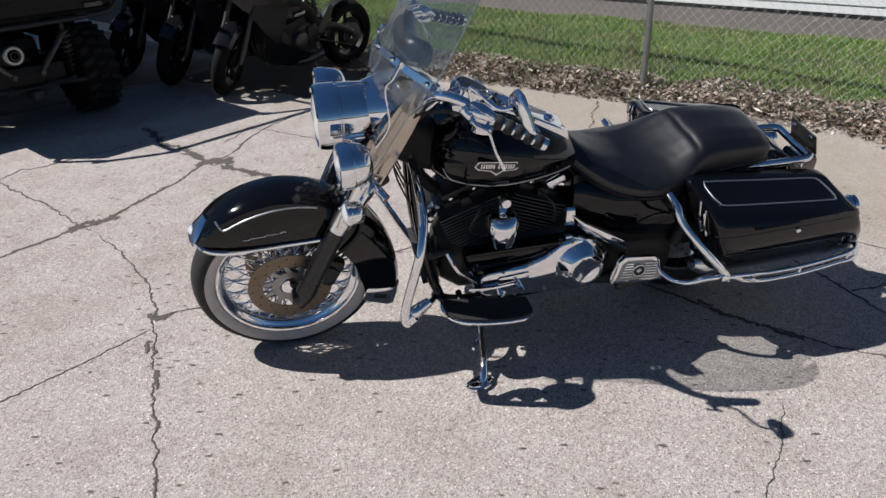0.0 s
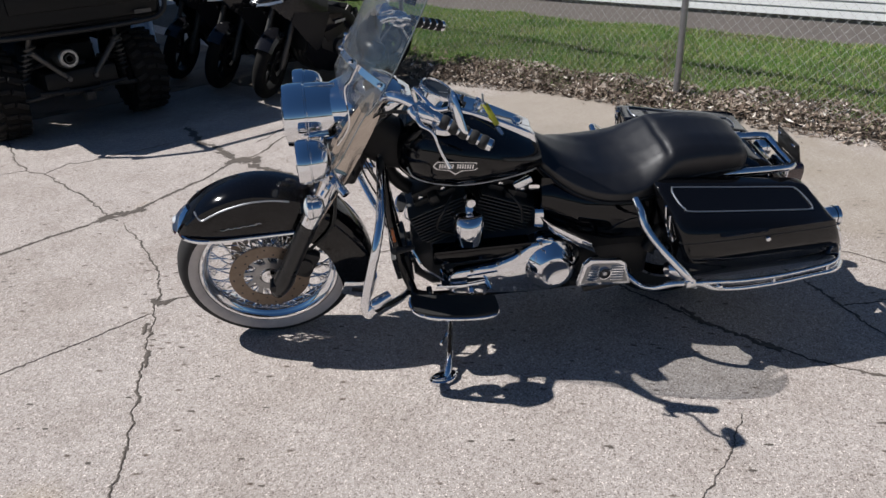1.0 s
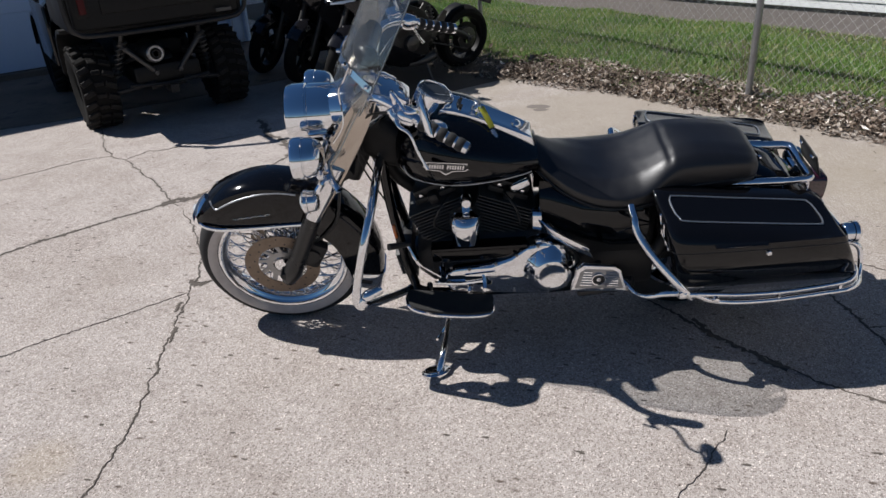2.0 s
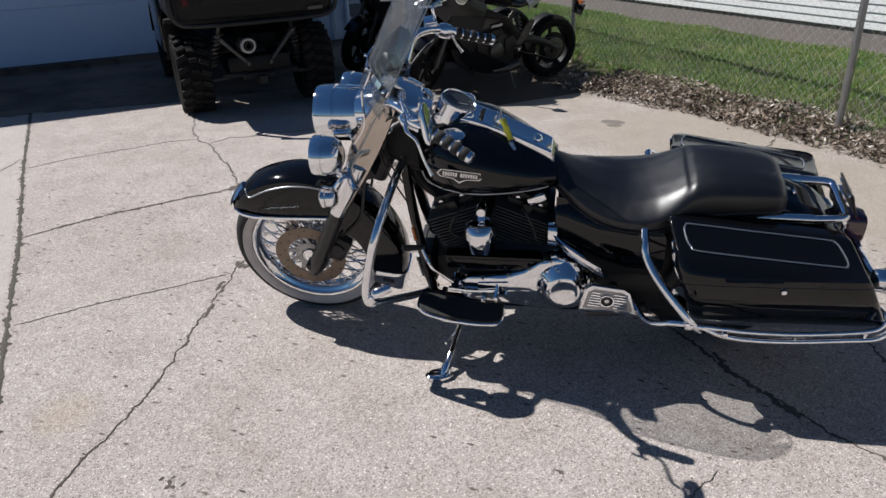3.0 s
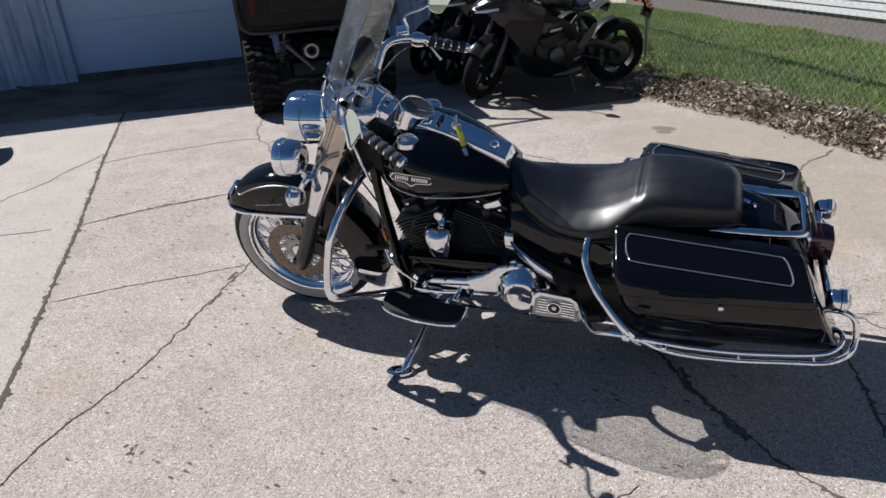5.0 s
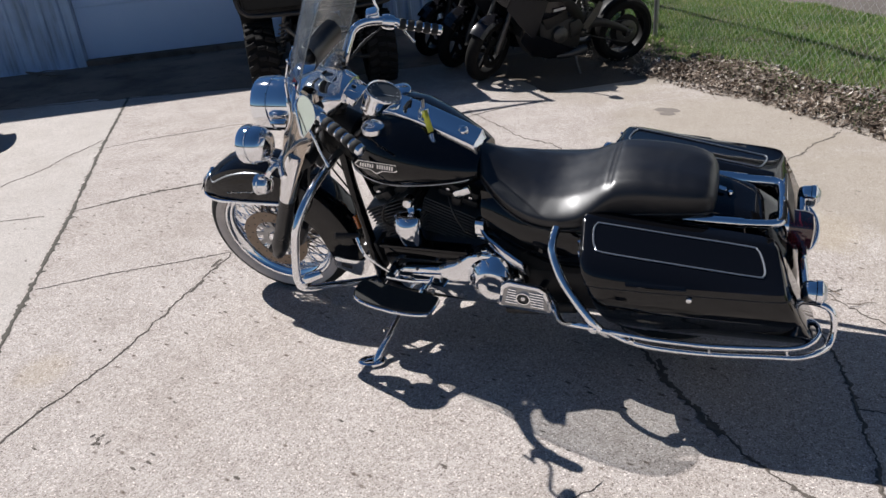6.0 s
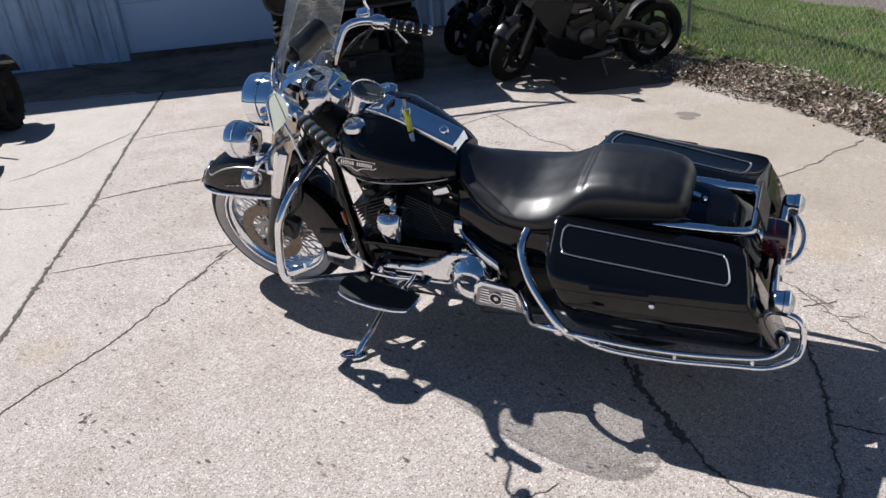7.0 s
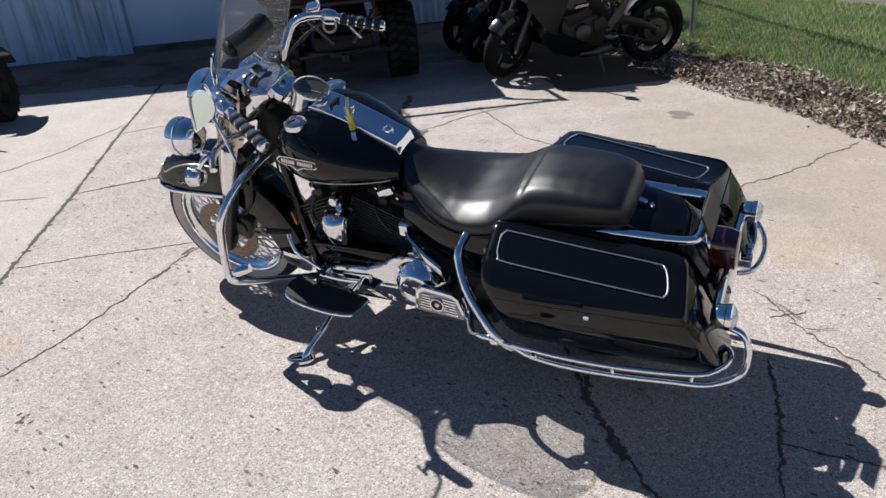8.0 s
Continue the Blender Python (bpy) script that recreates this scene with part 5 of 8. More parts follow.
def front_wheel():
    c = TURN_FORK @ Matrix.Translation((1.362, 0, 0.345))
    rim = part("front_wheel", both(
        lathe([(0.228, -0.016), (0.233, -0.028), (0.243, -0.034), (0.249, -0.040), (0.253, -0.048), (0.260, -0.051), (0.266, -0.047), (0.262, -0.040), (0.250, -0.025), (0.240, 0.0), (0.250, 0.025), (0.262, 0.040), (0.266, 0.047), (0.260, 0.051), (0.253, 0.048), (0.249, 0.040), (0.243, 0.034), (0.233, 0.028), (0.228, 0.016), (0.225, 0.0)], 72, "y", closed=True),
        lathe([(0.0, -0.075), (0.032, -0.075), (0.036, -0.05), (0.052, -0.045), (0.052, -0.035), (0.030, -0.025), (0.028, 0.025), (0.052, 0.035), (0.052, 0.045), (0.036, 0.05), (0.032, 0.075), (0.0, 0.075)], 28, "y")), CHROME, MC, "chrome laced rim and hub", at=c)
    part("tyre", lathe([(0.262, -0.046), (0.281, -0.058), (0.300, -0.062), (0.318, -0.058), (0.334, -0.040), (0.342, -0.020), (0.345, 0.0), (0.342, 0.020), (0.334, 0.040), (0.318, 0.058), (0.300, 0.062), (0.281, 0.058), (0.262, 0.046)], 80, "y"), RUBBER, rim, "black tyre with a dusty white band")
    for side in (-1, 1):
        part("whitewall", lathe([(0.2650, side * 0.0490), (0.2700, side * 0.0540), (0.2810, side * 0.0602), (0.2960, side * 0.0628), (0.3000, side * 0.0628), (0.2980, side * 0.0600)], 80, "y", closed=True), WHITEWALL, rim)
    spoke = mesh_of("spoke", tube([(0.050, 0.041, 0.0), (0.120, 0.026, 0.115), (0.142, 0.010, 0.180)], 0.0034, 7, 3), CHROME)
    for k in range(20):
        for side in (-1, 1):
            for cross in (-1, 1):
                ob = new("spoke", spoke)
                ob.parent = rim
                ob.matrix_local = Matrix.Rotation(2 * math.pi * (k + 0.25 * side + 0.12 * cross) / 20, 4, "Y") @ Matrix.Diagonal((cross, side, 1, 1))
    for side in (-1, 1):
        d = part("brake_disc", lathe([(0.098, side * 0.069), (0.152, side * 0.069), (0.152, side * 0.074), (0.098, side * 0.074)], 64, "y", closed=True), DISC, rim, "brown-tinged drilled steel brake disc")
        arm = mesh_of("carrier_arm", rbox((0.020, 0.006, 0.060), (0, side * 0.068, 0.078), 0.003, 1, (0, 20, 0)), STEEL)
        for k in range(10):
            ob = new("carrier_arm", arm)
            ob.parent = rim
            ob.matrix_local = Matrix.Rotation(2 * math.pi * k / 10, 4, "Y")
        part("disc_carrier", lathe([(0.040, side * 0.064), (0.066, side * 0.064), (0.066, side * 0.071), (0.040, side * 0.071)], 40, "y", closed=True), STEEL, rim)
        drilled = mesh_of("drill_hole", lathe([(0.0, side * 0.0745), (0.0042, side * 0.0745), (0.0042, side * 0.0735)], 8, "y"), HOSE)
        for k in range(24):
            rr = 0.112 if k % 2 else 0.136
            a = 2 * math.pi * k / 24
            ob = new("drill_hole", drilled)
            ob.parent = rim
            ob.matrix_local = Matrix.Translation((rr * math.sin(a), 0, rr * math.cos(a)))


front_wheel()


def rear_wheel():
    c = Matrix.Translation((-0.30, 0, 0.32))
    rim = part("rear_wheel", lathe([(0.0, -0.06), (0.05, -0.06), (0.06, -0.02), (0.18, -0.02), (0.20, -0.06), (0.212, -0.06), (0.205, 0.0), (0.212, 0.06), (0.20, 0.06), (0.18, 0.02), (0.06, 0.02), (0.05, 0.06), (0.0, 0.06)], 48, "y"), CHROME, MC, at=c)
    part("tyre", lathe([(0.205, -0.055), (0.24, -0.073), (0.275, -0.075), (0.305, -0.055), (0.318, -0.02), (0.32, 0), (0.318, 0.02), (0.305, 0.055), (0.275, 0.075), (0.24, 0.073), (0.205, 0.055)], 60, "y"), RUBBER, rim)


rear_wheel()


def fork_at(z, y, fwd=0.0):
    """On a fork leg's line at the height z."""
    return Vector((1.328 - (z - 0.345) * 0.535 + fwd, y * 1.12, z))


def fork_and_nacelle():
    for s in (1, -1):
        leg = fp("fork_leg", tube([fork_at(0.30, s * 0.108, -0.01), fork_at(0.36, s * 0.110, -0.012), fork_at(0.45, s * 0.108, -0.008), fork_at(0.62, s * 0.106)], [0.026, 0.038, 0.034, 0.033], 18, 3), FORKBLACK, None, "satin black fork leg")
        fp("axle_cap", lathe([(0.0, 0.150), (0.014, 0.149), (0.018, 0.144), (0.018, 0.10)], 16, "y", (1.345, 0, 0.345)) if s > 0 else mirrored(lathe([(0.0, 0.150), (0.014, 0.149), (0.018, 0.144), (0.018, 0.10)], 16, "y", (1.345, 0, 0.345))), SATIN, leg)
        fp("fork_cover", tube([fork_at(0.625, s * 0.108), fork_at(0.72, s * 0.110), fork_at(0.86, s * 0.112)], [0.034, 0.040, 0.044], 20, 3), CHROME, None, "chrome fork cover")
        # broad bright side tin of the nacelle
        rings = []
        for z, w, x in ((0.65, 0.022, 0.0), (0.74, 0.032, 0.0), (0.84, 0.042, 0.0), (0.94, 0.048, 0.002), (1.02, 0.046, 0.0), (1.09, 0.036, -0.006), (1.13, 0.024, -0.012)):
            o = fork_at(z, 0, x)
            y0 = 0.140
            rings.append([o + Vector((dx * w, s * (y0 + dy), 0.5 * dx * w)) for dx, dy in ((-1, -0.016), (-0.9, 0.012), (0, 0.016), (0.9, 0.012), (1, -0.016), (0, -0.02))])
        fp("nacelle_side", loft(rings), TANCHROME, None, "chrome nacelle side panel")
        cal = both(rbox((0.075, 0.055, 0.125), (1.215, s * 0.088, 0.41), 0.02, 2, (0, -30, 0)), lathe([(0, 0.03), (0.03, 0.03), (0.034, 0.02), (0.034, -0.02)], 18, "y", (1.222, s * 0.095, 0.42)))
        fp("brake_caliper", cal, SATIN, None, "black brake caliper")
        fp("brake_hose", tube([(1.20, s * 0.09, 0.47), (1.10, s * 0.10, 0.58), (1.06, s * 0.07, 0.75), (0.98, s * 0.05, 0.90)], 0.006, 7, 4), HOSE)
    fp("steering_neck", tube([fork_at(0.72, 0, -0.10), fork_at(1.00, 0, -0.09)], 0.038, 16, 1), SATIN)
    fp("triple_clamp", both(rbox((0.10, 0.30, 0.035), (0.925, 0, 1.04), 0.012, 2, (0, 28, 0)), rbox((0.10, 0.28, 0.04), (1.045, 0, 0.80), 0.012, 2, (0, 28, 0))), SATIN)
    # headlight bucket with its visor ring and glass
    b = fp("headlight", lathe([(0.0, 0.97), (0.062, 0.975), (0.086, 0.998), (0.098, 1.04), (0.103, 1.09), (0.1035, 1.128), (0.100, 1.131), (0.100, 1.135), (0.1055, 1.138), (0.106, 1.185), (0.102, 1.204), (0.094, 1.208), (0.090, 1.198)], 56, "x", (0, 0, 0.996)), CHROME, None, "round chrome headlight bucket")
    fp("lens", lathe([(0.0, 1.216), (0.04, 1.214), (0.07, 1.207), (0.0905, 1.197), (0.0905, 1.190), (0.0, 1.17)], 44, "x", (0, 0, 0.996)), CLEARLENS, b)
    fp("trim_strip", rbox((0.10, 0.010, 0.006), (1.08, 0, 1.101), 0.003, 1), CHROME, b)
    for y in (0.100, -0.100):
        fp("trim_strip", rbox((0.07, 0.03, 0.012), (1.10, y, 0.976), 0.004, 1), CHROME, b)
    fp("nacelle_cowl", loft([ell(1.06, 0, 0.996, 0.092, 0.094, 28, 2.2), ell(1.00, 0, 1.004, 0.114, 0.102, 28, 2.4), ell(0.93, 0, 1.03, 0.125, 0.092, 28, 2.4), ell(0.86, 0, 1.05, 0.110, 0.055, 28, 2.4), ell(0.82, 0, 1.055, 0.085, 0.025, 28, 2.4)]), CHROME, None, "chrome headlight nacelle top")
    # lamp bar with passing lamps and turn signals
    fp("lamp_bar", tube([(1.04, -0.25, 0.80), (1.075, -0.18, 0.835), (1.09, 0, 0.845), (1.075, 0.18, 0.835), (1.04, 0.25, 0.80)], 0.014, 10, 5), CHROME, out=True)
    for s in (1, -1):
        at = (0, s * 0.222, 0.920)
        lamp = fp("passing_lamp", lathe([(0.0, 1.072), (0.030, 1.075), (0.052, 1.086), (0.063, 1.104), (0.067, 1.125), (0.0685, 1.134), (0.066, 1.136), (0.066, 1.139), (0.0715, 1.141), (0.072, 1.168), (0.068, 1.178), (0.061, 1.180), (0.060, 1.174)], 40, "x", at), CHROME, None, "chrome passing lamp", out=True)
        fp("lens", lathe([(0.0, 1.184), (0.03, 1.183), (0.0605, 1.173), (0.0605, 1.165), (0.0, 1.15)], 36, "x", at), CLEARLENS, lamp, out=True)
        fp("bracket", tube([(1.10, s * 0.222, 0.85), (1.085, s * 0.20, 0.835)], 0.016, 10, 1), CHROME, lamp, out=True)
        at = (0, s * 0.240, 0.762)
        sig = fp("turn_signal", lathe([(0.0, 1.112), (0.018, 1.114), (0.030, 1.120), (0.036, 1.132), (0.037, 1.152), (0.040, 1.154), (0.041, 1.166), (0.037, 1.170)], 30, "x", at), CHROME, None, "chrome bullet turn signal", out=True)
        fp("lens", lathe([(0.0, 1.182), (0.022, 1.179), (0.037, 1.169), (0.037, 1.163), (0.0, 1.16)], 26, "x", at), CLEARLENS, sig, out=True)
        fp("stem", tube([(1.115, s * 0.24, 0.80), (1.09, s * 0.23, 0.83), (1.075, s * 0.20, 0.838)], 0.011, 8, 3), CHROME, sig, out=True)


fork_and_nacelle()


def front_fender():
    cx, cz = 1.362, 0.335
    rings = []
    count = 34
    for i in range(count + 1):
        a = radians(43 + (204 - 43) * i / count)
        deg = math.degrees(a)
        r = float(np.interp(deg, [43, 60, 90, 120, 150, 168, 190, 204], [0.398, 0.412, 0.417, 0.405, 0.400, 0.405, 0.415, 0.424]))
        hw = float(np.interp(deg, [43, 52, 70, 110, 150, 190, 204], [0.074, 0.086, 0.092, 0.094, 0.088, 0.084, 0.082]))
        up = math.sin(a)
        straight = (0.568 - cz) / up if up > 0.3 else 9
        low = float(np.interp(deg, [43, 105, 125, 145, 180, 204], [0.232, 0.232, 0.245, 0.245, 0.255, 0.295]))
        ri = min(r - 0.03, straight) if deg < 112 else low + (max(0, (130 - deg) / 18) * 0.01)
        ri = min(ri, r - 0.02)
        d = Vector((math.cos(a), 0, math.sin(a)))
        prof = [(hw, ri), (hw, ri + 0.5 * (r - ri)), (hw * 0.98, r - 0.040), (hw * 0.88, r - 0.017), (hw * 0.62, r - 0.004), (0, r)]
        prof = prof + [(-y, q) for y, q in prof[-2::-1]]
        inner = [(y * 0.965, min(q, r - 0.004) if abs(y) > 0.02 else r - 0.004) for y, q in prof[::-1]]
        rings.append([Vector((cx, 0, cz)) + d * q + Vector((0, y, 0)) for y, q in prof + inner])
    f = fp("front_fender", loft(rings), BLACK, None, "gloss black valanced front fender")

    def edge(s, dz=0.0):
        return [Vector((x + 0.017, s * y, z - 0.012)) for x, y, z in ((1.634, 0.0, 0.603), (1.628, 0.040, 0.601), (1.605, 0.078, 0.594), (1.55, 0.094, 0.583), (1.47, 0.098, 0.580), (1.38, 0.099, 0.580), (1.28, 0.099, 0.581), (1.22, 0.099, 0.581))]
    fp("fender_trim", tube(edge(-1)[::-1] + edge(1)[1:], 0.0075, 8, 4), CHROME, f, "chrome lower trim")
    # bright lamp at the fender's nose
    nose = [[Vector((cx, 0, cz)) + Vector((math.cos(a), 0, math.sin(a))) * (r + 0.006 + b) + Vector((0, y, 0)) for y, b in ((-w, -0.012), (-0.6 * w, 0.0), (0, 0.006), (0.6 * w, 0.0), (w, -0.012), (0, -0.02))] for a, r, w in ((radians(41), 0.398, 0.062), (radians(45), 0.402, 0.060), (radians(50), 0.405, 0.042), (radians(54), 0.408, 0.020))]
    tip = fp("fender_lamp", loft(nose), CHROME, f, "chrome fender tip lamp")
    fp("lens", loft([ell(1.645, 0, 0.617, 0.030, 0.016, 16), ell(1.663, 0, 0.615, 0.020, 0.010, 16), ell(1.669, 0, 0.614, 0.006, 0.004, 16)]), CLEARLENS, tip)
    for s in (1, -1):
        line = [(1.560, 0.040, 0.706), (1.548, 0.080, 0.690), (1.532, 0.0935, 0.672), (1.50, 0.0945, 0.686), (1.455, 0.0955, 0.706), (1.40, 0.096, 0.721), (1.345, 0.0965, 0.729), (1.28, 0.096, 0.726), (1.22, 0.095, 0.712)]
        # laid on the fender's shoulder
        pts = []
        for x, y, z in line:
            x, z = x + 0.017, z - 0.010
            d = Vector((x - cx, 0, z - cz))
            ang = math.degrees(math.atan2(d.z, d.x))
            r = float(np.interp(ang, [43, 60, 90, 120], [0.398, 0.412, 0.417, 0.402]))
            hw = float(np.interp(ang, [43, 52, 70, 110], [0.074, 0.086, 0.092, 0.094]))
            q = min(d.length, r - 0.006)
            yy = float(np.interp(q, [r - 0.06, r - 0.040, r - 0.017, r - 0.004, r], [hw, hw * 0.98, hw * 0.88, hw * 0.62, 0.0])) + 0.001
            dn = d.normalized() * q
            pts.append(Vector((cx + dn.x, s * yy, cz + dn.z)))
        fp("pinstripe", tube(pts, 0.0034, 6, 4), PINSTRIPE, f)
        script = [(1.492 - 0.0075 * i, s * 0.0935, 0.612 + 0.0006 * i + (0.003, 0.0, -0.002, 0.002, 0.005, -0.001, 0.0)[i % 7]) for i in range(20)]
        fp("script_badge", tube(script, 0.0016, 6, 3), SILVER, f)
    # bright band round the fender's tail
    tail_rings = []
    for deg in (191.5, 192.5, 196, 200, 203.5, 204.6):
        d = Vector((math.cos(radians(deg)), 0, math.sin(radians(deg))))
        r, hw = 0.4195 + 0.0006 * (deg - 191.5), 0.0872
        grow = 0.0 if 192 < deg < 204 else -0.004
        prof = [(hw + grow, 0.292), (hw + grow, 0.36), (hw * 0.98 + grow, r - 0.036), (hw * 0.88 + grow, r - 0.013), (hw * 0.62 + grow, r), (0, r + 0.004 + grow)]
        prof = prof + [(-y, q) for y, q in prof[-2::-1]]
        inner = [(y * 0.93, q - 0.010) for y, q in prof[::-1]]
        tail_rings.append([Vector((cx, 0, cz)) + d * q + Vector((0, y, 0)) for y, q in prof + inner])
    flap = fp("fender_flap", loft(tail_rings), CHROME, f, "chrome band round the fender's tail")
    slot = Matrix.Translation((cx, 0, cz)) @ Matrix.Rotation(radians(-198), 4, "Y")
    for s in (1, -1):
        fp("band_slot", moved(rbox((0.050, 0.004, 0.020), (0.345, s * 0.0872, 0), 0.0015, 2), slot), HOSE, flap)

front_fender()


def windshield():
    def pt(u, z, off=0.0):
        """u from -1 to 1 across the sheet."""
        w = half(z)
        edge = 0.885 - (z - 1.14) * 0.54
        bulge = 0.118 * (1 - abs(u) ** 2.1) + off
        return Vector((edge + 0.88 * bulge, u * w, z + 0.47 * bulge))

    def half(z):
        return float(np.interp(z, [0.98, 1.04, 1.10, 1.20, 1.32, 1.42, 1.48, 1.515, 1.53], [0.10, 0.185, 0.225, 0.245, 0.245, 0.225, 0.185, 0.12, 0.03]))
    zs = [1.03, 1.05, 1.08, 1.12, 1.17, 1.22, 1.28, 1.34, 1.40, 1.44, 1.47, 1.495, 1.515, 1.53]
    us = [-1 + 2 * i / 20 for i in range(21)]
    sheet = [[pt(u, max(z, 1.03 + (0.045 * (1 - (u / 0.55) ** 2) if abs(u) < 0.55 else 0) * (1.6 - z) / 0.57), 0.0) for u in us] for z in zs]
    front, f1 = loft(sheet, False, False)
    back = [v + Vector((-0.004, 0, -0.001)) for v in front]
    geo = both((front, f1), (back, f1))
    w = fp("windshield", geo, SHIELD, None, "clear curved windshield with chrome straps", 60, out=True)
    fp("edge_bead", tube([sheet[i][0] for i in range(len(zs))] + [sheet[-1][20]] + [sheet[i][20] for i in range(len(zs) - 1, -1, -1)], 0.0020, 6, 1), mat("sheet_edge", (0.16, 0.18, 0.19), 0.3, 0, 0, 0.3), w, out=True)
    for s in (1, -1):
        wing = []
        for z, y0, y1 in ((1.065, 0.125, 0.200), (1.02, 0.120, 0.188), (0.97, 0.122, 0.182), (0.92, 0.126, 0.176), (0.87, 0.132, 0.168), (0.845, 0.140, 0.155)):
            wing.append([Vector((0.895 - (z - 1.14) * 0.54 + 0.30 * (0.20 - y), s * y, z)) for y in (y0, y0 + 0.33 * (y1 - y0), y0 + 0.67 * (y1 - y0), y1)])
        fp("lower_wing", loft(wing, False, False), SHIELD, w, "", 60, out=True)
        fp("wing_edge", tube([ring[-1] for ring in wing], 0.0018, 6, 2), mat("wing_rim", (0.16, 0.18, 0.19), 0.3, 0, 0, 0.3), w, out=True)
    zc = 1.140
    cross = [pt(-1.0 + 2 * i / 16, zc, 0.006) for i in range(17)]
    fp("cross_strap", loft([[p + Vector((0.47, 0, -0.88)) * a + Vector((0.88, 0, 0.47)) * b for a, b in ((0.011, -0.002), (0.011, 0.002), (-0.011, 0.002), (-0.011, -0.002))] for p in cross]), CHROME, w, "chrome strap across the sheet", out=True)
    for i in (0, 4, 8, 12, 16):
        q = pt(-0.96 + 0.12 * i, zc, 0.012)
        fp("strap_bolt", lathe([(0.0, 0.006), (0.006, 0.005), (0.0075, -0.004)], 10, "x", q), CHROME, w, out=True)
    for s in (1, -1):
        col = [pt(s * 0.62, z, 0.010) for z in (1.15, 1.10, 1.06)] + [Vector((1.00, s * 0.150, 1.0)), Vector((1.045, s * 0.150, 0.93))]
        fp("upright_strap", loft([[p + Vector((0, -0.008, 0)), p + Vector((0.004, -0.008, 0.002)), p + Vector((0.004, 0.008, 0.002)), p + Vector((0, 0.008, 0))] for p in smooth_path(col, 4)]), CHROME, w, out=True)
    # leather roll behind the sheet
    rings = []
    for i in range(17):
        u = -1 + 2 * i / 16
        grow = max(0.10, (1 - abs(u) ** 8)) ** 0.5
        rings.append([Vector((0.892 + 0.018 * (1 - u * u) + 0.036 * grow * math.cos(a), u * 0.138, 1.206 + 0.038 * grow * math.sin(a))) for a in [2 * math.pi * k / 20 for k in range(20)]])
    pouch = fp("pouch", loft(rings), VINYL, w, "studded black leather roll", out=True)
    flap = []
    for i in range(13):
        u = -0.96 + 1.92 * i / 12
        x0 = 0.892 + 0.018 * (1 - u * u)
        flap.append([Vector((x0 + dx, u * 0.134, 1.206 + dz)) for dx, dz in ((0.000, 0.040), (-0.026, 0.030), (-0.040, 0.002), (-0.034, -0.030), (-0.020, -0.052), (-0.017, -0.050), (-0.031, -0.029), (-0.036, 0.002), (-0.024, 0.027), (0.000, 0.036))])
    fp("pouch_flap", loft(flap), VINYL, pouch, "", 60, out=True)
    for i in range(11):
        u = -0.88 + 1.76 * i / 10
        fp("stud", lathe([(0.0, -0.005), (0.003, -0.004), (0.0042, 0.0)], 8, "x", (0.892 + 0.018 * (1 - u * u) - 0.023, u * 0.134, 1.158)), CHROME, pouch, out=True)


windshield()


